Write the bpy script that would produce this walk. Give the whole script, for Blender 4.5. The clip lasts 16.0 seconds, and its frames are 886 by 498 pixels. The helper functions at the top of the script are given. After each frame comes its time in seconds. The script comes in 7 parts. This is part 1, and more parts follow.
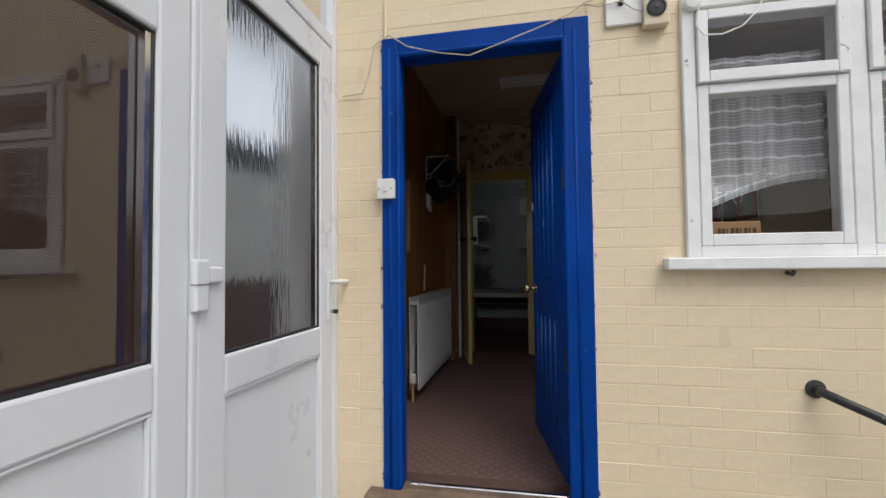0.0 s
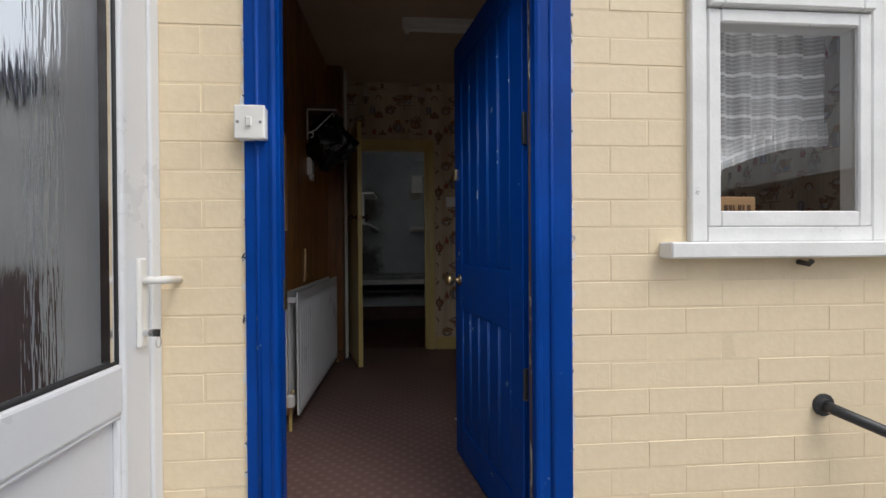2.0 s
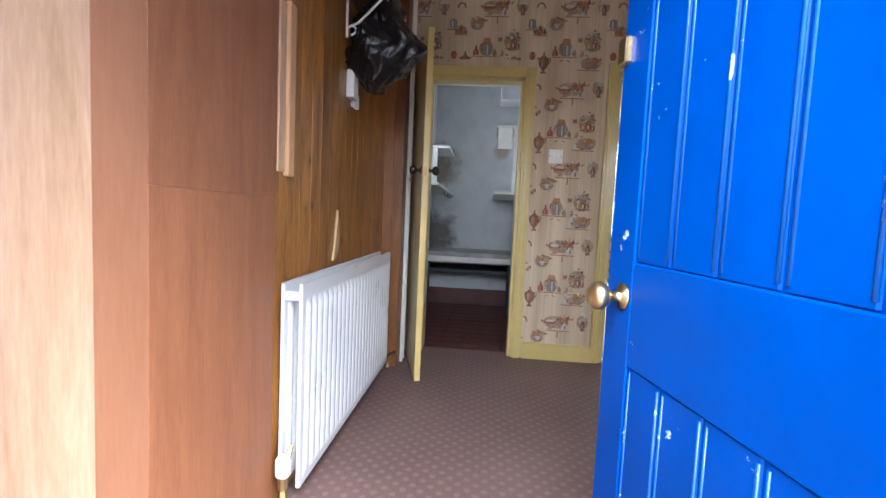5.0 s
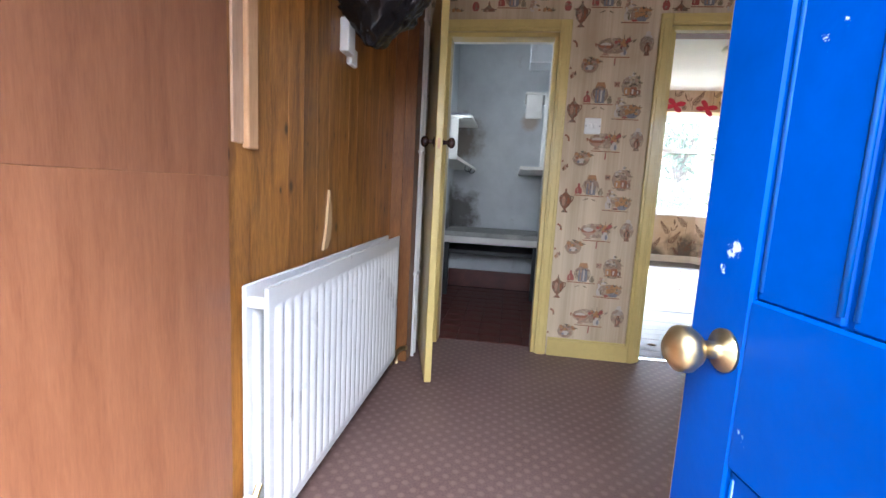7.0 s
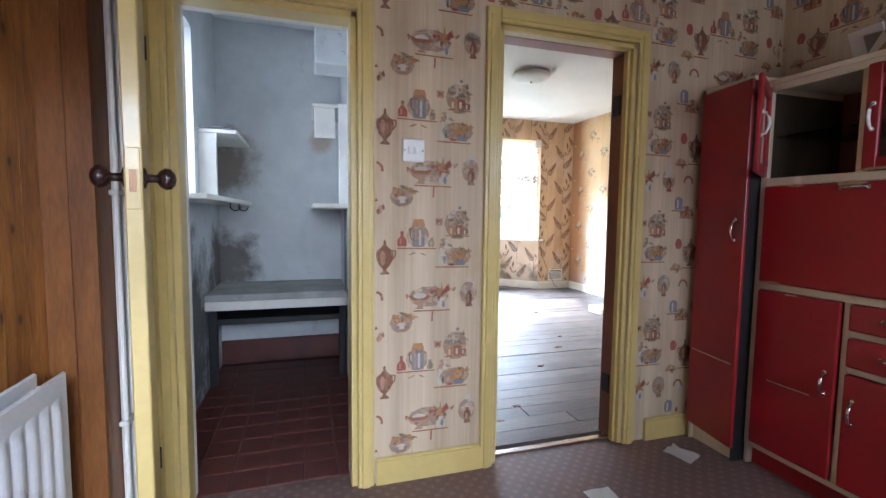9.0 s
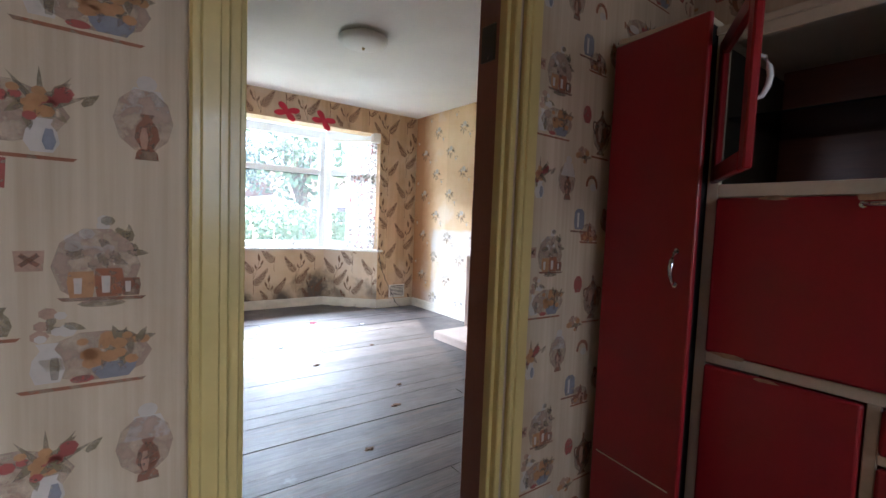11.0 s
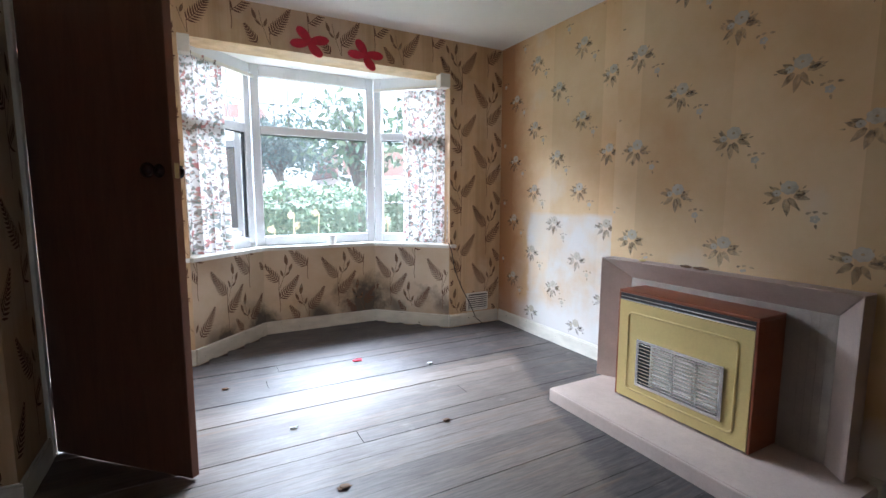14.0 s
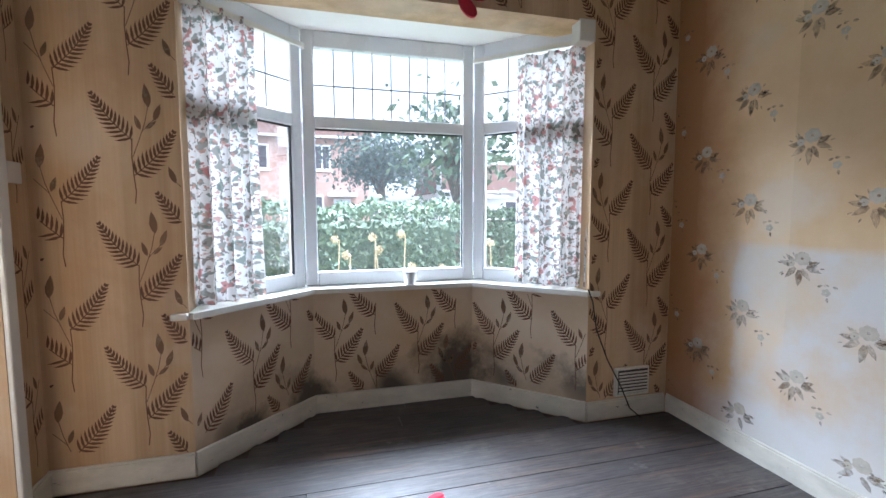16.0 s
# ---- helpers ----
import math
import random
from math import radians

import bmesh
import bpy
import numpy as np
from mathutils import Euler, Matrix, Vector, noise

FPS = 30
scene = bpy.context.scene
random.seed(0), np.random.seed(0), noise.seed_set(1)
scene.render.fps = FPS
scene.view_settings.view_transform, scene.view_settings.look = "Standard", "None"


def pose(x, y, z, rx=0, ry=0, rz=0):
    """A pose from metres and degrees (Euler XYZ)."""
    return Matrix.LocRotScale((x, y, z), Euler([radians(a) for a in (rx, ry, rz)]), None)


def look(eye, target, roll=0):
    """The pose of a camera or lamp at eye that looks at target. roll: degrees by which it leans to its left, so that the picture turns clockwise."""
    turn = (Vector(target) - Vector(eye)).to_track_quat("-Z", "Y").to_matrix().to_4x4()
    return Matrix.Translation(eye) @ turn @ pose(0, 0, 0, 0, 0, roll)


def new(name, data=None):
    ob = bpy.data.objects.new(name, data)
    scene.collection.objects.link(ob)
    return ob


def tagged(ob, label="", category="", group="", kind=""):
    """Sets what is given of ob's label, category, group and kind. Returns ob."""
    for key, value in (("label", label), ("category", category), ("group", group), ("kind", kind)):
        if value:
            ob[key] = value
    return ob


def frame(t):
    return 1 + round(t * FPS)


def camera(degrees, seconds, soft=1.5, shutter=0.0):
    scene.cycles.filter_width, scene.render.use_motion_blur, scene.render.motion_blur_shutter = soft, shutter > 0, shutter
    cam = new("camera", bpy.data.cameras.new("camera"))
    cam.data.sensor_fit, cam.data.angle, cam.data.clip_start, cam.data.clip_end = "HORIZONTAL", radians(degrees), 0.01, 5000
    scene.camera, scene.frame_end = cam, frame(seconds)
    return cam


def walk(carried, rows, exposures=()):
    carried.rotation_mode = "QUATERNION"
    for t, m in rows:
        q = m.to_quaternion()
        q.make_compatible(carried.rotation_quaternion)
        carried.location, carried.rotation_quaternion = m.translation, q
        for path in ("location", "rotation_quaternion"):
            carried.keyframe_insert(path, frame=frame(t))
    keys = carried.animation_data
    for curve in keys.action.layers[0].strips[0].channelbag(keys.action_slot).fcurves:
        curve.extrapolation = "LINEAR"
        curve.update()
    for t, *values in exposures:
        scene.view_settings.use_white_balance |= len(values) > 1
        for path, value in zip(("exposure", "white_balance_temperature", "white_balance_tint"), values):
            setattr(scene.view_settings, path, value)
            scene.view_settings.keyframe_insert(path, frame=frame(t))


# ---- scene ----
cam = camera(89.8, 16.0)
PATH = [
    (0, (-0.164, 0.147, 0.974), (-0.562, 2.106, 1.045), -0.6),
    (0.5, (-0.217, 0.271, 0.992), (-0.469, 2.254, 1.046), -0.8),
    (1, (-0.324, 0.416, 0.985), (-0.455, 2.411, 1.027), -0.9),
    (1.5, (-0.398, 0.575, 0.995), (-0.305, 2.573, 1.009), -0.6),
    (2, (-0.391, 0.816, 0.985), (-0.234, 2.81, 0.972), -0.4),
    (2.5, (-0.388, 1.046, 1.012), (-0.24, 3.04, 0.988), 0.6),
    (3, (-0.445, 1.282, 1.008), (-0.3, 3.277, 0.968), 1.6),
    (3.5, (-0.477, 1.46, 0.996), (-0.247, 3.445, 0.928), 1.3),
    (4, (-0.45, 1.685, 0.983), (-0.249, 3.673, 0.896), 1.2),
    (4.5, (-0.421, 1.868, 0.975), (-0.417, 3.864, 0.851), 1.9),
    (4.7, (-0.435, 1.91, 0.97), (-0.556, 3.902, 0.835), 2.3),
    (7, (-0.418, 2.292, 1.003), (-0.703, 4.253, 0.733), 3.0),
    (7.5, (-0.46, 2.601, 1.037), (-0.717, 4.561, 0.732), 3.2),
    (8, (-0.516, 2.821, 1.158), (-0.682, 4.789, 0.844), 3.7),
    (8.5, (-0.5, 3.055, 1.171), (-0.375, 5.04, 0.963), 3.3),
    (9, (-0.403, 3.255, 1.147), (0.186, 5.16, 0.993), 0.7),
    (9.5, (-0.238, 3.507, 1.165), (0.6, 5.321, 1.063), 1.7),
    (10, (-0.084, 3.657, 1.166), (0.974, 5.352, 1.08), 2.6),
    (10.2, (-0.022, 3.769, 1.203), (1.158, 5.38, 1.095), 2.6),
    (12.3, (0.618, 4.803, 1.181), (1.817, 6.398, 1.046), 2.1),
    (12.5, (0.672, 4.896, 1.187), (1.814, 6.53, 1.025), 1.6),
    (13, (0.852, 5.211, 1.167), (1.784, 6.973, 0.992), 0.9),
    (13.5, (0.974, 5.523, 1.174), (1.9, 7.282, 0.956), 1.2),
    (14, (1.09, 5.873, 1.21), (2.029, 7.624, 0.983), 0.2),
    (14.5, (1.304, 6.188, 1.217), (2.228, 7.95, 1.018), -0.2),
    (15, (1.415, 6.495, 1.228), (2.166, 8.339, 1.032), -0.6),
    (15.5, (1.508, 6.851, 1.247), (2.218, 8.71, 1.055), -0.2),
    (16, (1.591, 7.212, 1.239), (2.112, 9.136, 1.077), -0.1),
]
EXPOSURES = [(0.0, 0.1, 6300, 10), (2.0, 0.2, 6300, 10), (3.0, 0.55, 6000, 10), (3.5, 1.05, 5900, 10), (4.0, 2.1, 6000, 8), (4.5, 3.4, 5700, 10), (4.7, 3.6, 5650, 10), (7.0, 3.8, 5600, 10), (7.5, 3.55, 5500, 10), (8.0, 3.7, 5500, 10), (8.5, 3.9, 5400, 10), (9.0, 4.05, 5300, 10), (9.5, 3.92, 5300, 10), (10.0, 3.65, 5300, 10), (12.5, 2.85, 5450, 10), (13.5, 2.6, 5450, 10), (14.0, 2.42, 5450, 10), (16.0, 1.9, 5350, 10)]
walk(cam, [(t, look(eye, target, roll)) for t, eye, target, roll in PATH], EXPOSURES)

# ---- world and light ----
world = bpy.data.worlds.new("world")
scene.world = world
world.use_nodes = True
wn = world.node_tree.nodes
sky = wn.new("ShaderNodeTexSky")
sky.sky_type = "NISHITA"
sky.sun_disc = False
sky.sun_elevation = radians(53)
sky.sun_rotation = radians(141)
sky.air_density, sky.dust_density, sky.ozone_density = 1.0, 3.0, 0.6
soften = wn.new("ShaderNodeHueSaturation")
soften.inputs["Saturation"].default_value = 0.35
world.node_tree.links.new(sky.outputs[0], soften.inputs["Color"])
world.node_tree.links.new(soften.outputs[0], wn["Background"].inputs[0])
wn["Background"].inputs[1].default_value = 0.15
sun = new("sun", bpy.data.lights.new("sun", "SUN"))
sun.data.energy, sun.data.angle, sun.data.color = 0.85, radians(28), (1.0, 0.96, 0.9)
sun.matrix_world = look((0, 0, 0), (-0.38, 0.47, -0.8))


def sky_lamp(name, at, target, w, h, watts, spread=180):
    """An added area lamp in or beyond an opening, for the sky's light."""
    lamp = new(name, bpy.data.lights.new(name, "AREA"))
    lamp.data.shape, lamp.data.size, lamp.data.size_y, lamp.data.energy = "RECTANGLE", w, h, watts
    lamp.data.color = (0.93, 0.97, 1.0)
    lamp.data.spread = radians(spread)
    lamp.matrix_world = look(at, target)
    return lamp


# bay lamp is added unseen high over the garden to brighten the living room
sky_lamp("bay_skylight", (2.04, 13.4, 4.55), (2.04, 8.6, 0.6), 9.0, 1.9, 1200)
sky_lamp("kitchen_window_skylight", (1.03, 2.36, 1.5), (0.9, 4.0, 0.4), 1.05, 0.85, 0.85, 150)
sky_lamp("doorway_skylight", (-0.40, 2.02, 1.55), (-0.15, 3.7, 0.0), 0.62, 0.7, 1.15, 90)
sky_lamp("pantry_window_skylight", (-1.32, 5.83, 1.75), (0.0, 5.95, 0.9), 0.7, 0.9, 0.30)


# ---- material helpers ----
def nodes_of(name):
    m = bpy.data.materials.new(name)
    m.use_nodes = True
    return m, m.node_tree.nodes, m.node_tree.links, m.node_tree.nodes["Principled BSDF"]


def mapping(n, l, scale=(1, 1, 1), source="Object"):
    tc, mp = n.new("ShaderNodeTexCoord"), n.new("ShaderNodeMapping")
    mp.inputs["Scale"].default_value = scale
    l.new(tc.outputs[source], mp.inputs["Vector"])
    return mp.outputs[0]


def noise_of(n, l, vec, scale, detail=4, rough=0.55, dist=0.0):
    t = n.new("ShaderNodeTexNoise")
    t.inputs["Scale"].default_value, t.inputs["Detail"].default_value = scale, detail
    t.inputs["Roughness"].default_value, t.inputs["Distortion"].default_value = rough, dist
    l.new(vec, t.inputs["Vector"])
    return t.outputs["Fac"]


def ramp(n, l, fac, *stops):
    r = n.new("ShaderNodeValToRGB")
    while len(r.color_ramp.elements) < len(stops):
        r.color_ramp.elements.new(0.5)
    for e, (p, c) in zip(r.color_ramp.elements, stops):
        e.position = p
        e.color = (*c, 1) if isinstance(c, tuple) else (c, c, c, 1)
    l.new(fac, r.inputs[0])
    return r.outputs[0]


def blend(n, l, fac, a, b, mode="MIX"):
    m = n.new("ShaderNodeMix")
    m.data_type, m.blend_type = "RGBA", mode
    for sock, v in ((m.inputs[0], fac), (m.inputs[6], a), (m.inputs[7], b)):
        if isinstance(v, (int, float)):
            sock.default_value = v
        elif isinstance(v, tuple):
            sock.default_value = (*v, 1)
        else:
            l.new(v, sock)
    return m.outputs[2]


def calc(n, l, op, a, b=0.0, c=None):
    m = n.new("ShaderNodeMath")
    m.operation = op
    for i, v in enumerate((a, b) if c is None else (a, b, c)):
        if isinstance(v, (int, float)):
            m.inputs[i].default_value = v
        else:
            l.new(v, m.inputs[i])
    return m.outputs[0]


def bumped(n, l, bsdf, height, strength=0.2, distance=0.01):
    b = n.new("ShaderNodeBump")
    b.inputs["Strength"].default_value, b.inputs["Distance"].default_value = strength, distance
    l.new(height, b.inputs["Height"])
    l.new(b.outputs[0], bsdf.inputs["Normal"])


def paint(name, col, rough=0.5, metal=0.0, worn=None, wear=0.0, stain=0.18, scale=3.0, bump=0.12, fine=90, stretch=(1, 1, 1), coat=0.0, spec=0.5):
    """A painted or plain surface: blotches, fine grain, chips of the colour worn, relief."""
    m, n, l, b = nodes_of(name)
    v = mapping(n, l, stretch)
    big, small = noise_of(n, l, v, scale, 5, 0.6), noise_of(n, l, v, fine, 3)
    dark = tuple(c * (1 - stain) for c in col)
    lite = tuple(min(1, c * (1 + stain * 0.4)) for c in col)
    c = ramp(n, l, big, (0.3, dark), (0.7, lite))
    c = blend(n, l, 0.12, c, ramp(n, l, small, (0.3, 0.35), (0.7, 0.65)), "OVERLAY")
    if worn:
        chips = noise_of(n, l, v, 17, 8, 0.72)
        f = ramp(n, l, chips, (0.72 - wear, 0.0), (0.735 - wear, 1.0))
        c = blend(n, l, f, c, worn)
    l.new(c, b.inputs["Base Color"])
    l.new(ramp(n, l, big, (0.2, max(0.03, rough - 0.08)), (0.8, min(1, rough + 0.1))), b.inputs["Roughness"])
    b.inputs["Metallic"].default_value = metal
    b.inputs["Coat Weight"].default_value = coat
    b.inputs["Specular IOR Level"].default_value = spec
    bumped(n, l, b, blend(n, l, 0.6, big, small), bump, 0.004)
    return m


def wood(name, light, dark, axis="z", ring=14.0, rough=0.45, knots=0.0, bump=0.15, spread=6.0, soft=0.22):
    """Timber with grain along one axis, tone changing from piece to piece."""
    m, n, l, b = nodes_of(name)
    s = {"x": (0.6, spread, spread), "y": (spread, 0.6, spread), "z": (spread, spread, 0.6)}[axis]
    info = n.new("ShaderNodeObjectInfo")
    shift = n.new("ShaderNodeVectorMath")
    shift.operation = "ADD"
    l.new(mapping(n, l, s), shift.inputs[0])
    l.new(calc(n, l, "MULTIPLY", info.outputs["Random"], 61.0), shift.inputs[1])
    v = shift.outputs[0]
    g = noise_of(n, l, v, ring * 0.5, 6, 0.62, 0.6)
    f = noise_of(n, l, v, ring * 5, 3, 0.6)
    c = blend(n, l, 0.35, ramp(n, l, g, (0.5 - soft, dark), (0.5 + soft * 0.8, light)), ramp(n, l, f, (0.3, dark), (0.7, light)))
    tone = ramp(n, l, info.outputs["Random"], (0.0, 0.72), (1.0, 1.15))
    c = blend(n, l, 1.0, c, tone, "MULTIPLY")
    if knots:
        sep, comb = n.new("ShaderNodeSeparateXYZ"), n.new("ShaderNodeCombineXYZ")
        l.new(mapping(n, l), sep.inputs[0])
        off = calc(n, l, "MULTIPLY", info.outputs["Random"], 83.0)
        wav = calc(n, l, "MULTIPLY", noise_of(n, l, v, 2.0, 3), 0.25)
        l.new(calc(n, l, "ADD", calc(n, l, "MULTIPLY_ADD", sep.outputs["Y"], 8.0, off), wav), comb.inputs[0])
        l.new(calc(n, l, "MULTIPLY_ADD", sep.outputs["Z"], 4.6, off), comb.inputs[1])
        vo = n.new("ShaderNodeTexVoronoi")
        vo.voronoi_dimensions = "2D"
        vo.inputs["Scale"].default_value = 1.0
        l.new(comb.outputs[0], vo.inputs["Vector"])
        cell = n.new("ShaderNodeSeparateXYZ")
        l.new(vo.outputs["Color"], cell.inputs[0])
        size = ramp(n, l, cell.outputs["X"], (0.35, 0.02), (1.0, 1.0))
        dist = calc(n, l, "DIVIDE", vo.outputs["Distance"], size)
        halo = ramp(n, l, dist, (0.07, 0.5), (0.34, 0.0))
        c = blend(n, l, halo, c, tuple(x * 1.3 for x in dark))
        k = ramp(n, l, dist, (0.04, 1.0), (0.11, 0.0))
        c = blend(n, l, calc(n, l, "MULTIPLY", k, knots), c, tuple(x * 0.3 for x in dark))
    l.new(c, b.inputs["Base Color"])
    b.inputs["Roughness"].default_value = rough
    bumped(n, l, b, f, bump, 0.002)
    return m


def paper_base(name, a, b_col, stains, vertical=True, rough=0.75, white=None):
    """Old wallpaper: faint vertical streaks, damp stains, seams."""
    m, n, l, b = nodes_of(name)
    v = mapping(n, l, (1, 1, 1))
    streak = noise_of(n, l, mapping(n, l, (30, 30, 0.8)), 3, 4)
    c = ramp(n, l, streak, (0.3, b_col), (0.7, a))
    bands = noise_of(n, l, mapping(n, l, (7, 7, 0.12)), 1.3, 3, 0.4)
    c = blend(n, l, 1.0, c, ramp(n, l, bands, (0.36, (0.84, 0.81, 0.77)), (0.64, (1.1, 1.1, 1.1))), "MULTIPLY")
    blot = noise_of(n, l, v, 1.4, 6, 0.62, 0.3)
    c = blend(n, l, ramp(n, l, blot, (0.50, 0.0), (0.72, 0.75)), c, stains)
    if white:
        c = blend(n, l, ramp(n, l, noise_of(n, l, v, 1.1, 5, 0.6), (0.52, 0.0), (0.66, 0.5)), c, white)
    l.new(c, b.inputs["Base Color"])
    b.inputs["Roughness"].default_value = rough
    bumped(n, l, b, noise_of(n, l, v, 140, 3), 0.1, 0.002)
    return m


def ink(name, col, thin=0.35, scale=22):
    """Printed colour on paper, patchy, letting the paper through."""
    m, n, l, b = nodes_of(name)
    v = mapping(n, l)
    f = noise_of(n, l, v, scale, 5, 0.65)
    c = ramp(n, l, f, (0.3, tuple(x * 0.8 for x in col)), (0.7, tuple(min(1, x * 1.2) for x in col)))
    l.new(c, b.inputs["Base Color"])
    b.inputs["Roughness"].default_value = 0.75
    l.new(ramp(n, l, f, (0.35, 1.0 - thin * 0.5), (0.7, 1.0 - thin * 1.5)), b.inputs["Alpha"])
    b.inputs["Specular IOR Level"].default_value = 0.05
    return m


def glass(name, tint=(1, 1, 1), streaks=0.0, rough=0.0, ior=1.5, haze=0.0):
    """A thin pane: clear, with a mirror gloss by Fresnel; streaks of relief for rain-patterned glass."""
    m, n, l, b = nodes_of(name)
    out = n["Material Output"]
    n.remove(b)
    tr, gl, mx, fr = n.new("ShaderNodeBsdfTransparent"), n.new("ShaderNodeBsdfGlossy"), n.new("ShaderNodeMixShader"), n.new("ShaderNodeFresnel")
    if streaks:
        tr = n.new("ShaderNodeBsdfRefraction")
        tr.inputs["IOR"].default_value, tr.inputs["Roughness"].default_value = 1.1, 0.26
        h = noise_of(n, l, mapping(n, l, (26, 26, 2.6)), 3.2, 2, 0.5)
        bp = n.new("ShaderNodeBump")
        bp.inputs["Strength"].default_value, bp.inputs["Distance"].default_value = streaks, 0.02
        l.new(h, bp.inputs["Height"])
        l.new(bp.outputs[0], tr.inputs["Normal"])
    tr.inputs["Color"].default_value = (*tint, 1)
    fr.inputs["IOR"].default_value = ior if not streaks else 1.28
    gl.inputs["Roughness"].default_value = rough
    l.new(fr.outputs[0], mx.inputs[0])
    l.new(tr.outputs[0], mx.inputs[1])
    l.new(gl.outputs[0], mx.inputs[2])
    # translucent film mixed in as glare haze over the view through the pane
    if haze:
        film, both = n.new("ShaderNodeBsdfTranslucent"), n.new("ShaderNodeMixShader")
        film.inputs["Color"].default_value = (0.85, 0.87, 0.87, 1)
        l.new(ramp(n, l, noise_of(n, l, mapping(n, l), 2.5, 4), (0.3, haze * 0.7), (0.7, haze * 1.3)), both.inputs[0])
        l.new(mx.outputs[0], both.inputs[1])
        l.new(film.outputs[0], both.inputs[2])
        l.new(both.outputs[0], out.inputs[0])
        return m
    l.new(mx.outputs[0], out.inputs[0])
    return m


# ---- mesh helpers ----
def part(name, bm, material, parent=None, label="", smooth=False):
    """Links a bmesh as one mesh object under a thing or a part."""
    me = bpy.data.meshes.new(name)
    bmesh.ops.recalc_face_normals(bm, faces=bm.faces)
    bm.to_mesh(me)
    bm.free()
    if smooth:
        for p in me.polygons:
            p.use_smooth = True
    for mt in material if isinstance(material, (list, tuple)) else [material]:
        me.materials.append(mt)
    ob = new(name, me)
    if parent is not None:
        ob.parent = parent
    return tagged(ob, label)


def empty(name, label, category, at=(0, 0, 0), kind="", group=""):
    ob = new(name)
    ob.location = at
    ob.empty_display_size = 0.05
    return tagged(ob, label, category, group, kind)


def box(x0, x1, y0, y1, z0, z1, bevel=0.0, bm=None, mi=0, segs=1):
    own = bm is None or bevel > 0
    b = bmesh.new() if own else bm
    g = bmesh.ops.create_cube(b, size=1.0, matrix=Matrix.LocRotScale(((x0 + x1) / 2, (y0 + y1) / 2, (z0 + z1) / 2), None, (abs(x1 - x0), abs(y1 - y0), abs(z1 - z0))))
    if bevel > 0:
        bmesh.ops.bevel(b, geom=b.edges[:], offset=bevel, segments=segs, affect="EDGES", profile=0.5)
    for f in b.faces if own else {f for v in g["verts"] for f in v.link_faces}:
        f.material_index = mi
    if own and bm is not None:
        merge(bm, b)
        return bm
    return b


def quad(x0, x1, y0, y1, z0, z1):
    """A pane: one face in the middle of the given bounds, across their thinnest side."""
    d = (x1 - x0, y1 - y0, z1 - z0)
    k = d.index(min(d))
    lo, hi = [x0, y0, z0], [x1, y1, z1]
    lo[k] = hi[k] = (lo[k] + hi[k]) / 2
    i, j = [q for q in range(3) if q != k]
    bm = bmesh.new()
    vs = []
    for a, b in ((0, 0), (1, 0), (1, 1), (0, 1)):
        p = list(lo)
        p[i], p[j] = (hi if a else lo)[i], (hi if b else lo)[j]
        vs.append(bm.verts.new(p))
    bm.faces.new(vs)
    return bm


def merge(into, b, m=None):
    """Adds the faces of b, moved by m, to another bmesh."""
    if m is not None:
        bmesh.ops.transform(b, matrix=m, verts=b.verts)
    at = {v: into.verts.new(v.co) for v in b.verts}
    for f in b.faces:
        try:
            into.faces.new([at[v] for v in f.verts]).material_index = f.material_index
        except ValueError:
            pass
    b.free()
    return into


def tube(points, r, sides=8, bm=None, closed_ends=True):
    """A round bar along a line of points; r is one radius or one for each point."""
    bm = bm or bmesh.new()
    pts = [Vector(p) for p in points]
    rings = []
    for i, p in enumerate(pts):
        d = (pts[min(i + 1, len(pts) - 1)] - pts[max(i - 1, 0)]).normalized()
        a = d.cross(Vector((0, 0, 1)) if abs(d.z) < 0.95 else Vector((1, 0, 0))).normalized()
        c = d.cross(a)
        rr = r[i] if isinstance(r, (list, tuple)) else r
        rings.append([bm.verts.new(p + rr * (math.cos(k * math.tau / sides) * a + math.sin(k * math.tau / sides) * c)) for k in range(sides)])
    for q, s in zip(rings, rings[1:]):
        for k in range(sides):
            bm.faces.new((q[k], q[(k + 1) % sides], s[(k + 1) % sides], s[k]))
    if closed_ends:
        bm.faces.new(rings[0][::-1])
        bm.faces.new(rings[-1])
    return bm


def lathe(profile, m, sides=20, bm=None):
    """Turns (radius, height) points round the local z axis."""
    bm = bm or bmesh.new()
    rings = [[bm.verts.new(m @ Vector((r * math.cos(k * math.tau / sides), r * math.sin(k * math.tau / sides), h))) for k in range(sides)] for r, h in profile]
    for q, s in zip(rings, rings[1:]):
        for k in range(sides):
            bm.faces.new((q[k], q[(k + 1) % sides], s[(k + 1) % sides], s[k]))
    bm.faces.new(rings[0][::-1])
    bm.faces.new(rings[-1])
    return bm


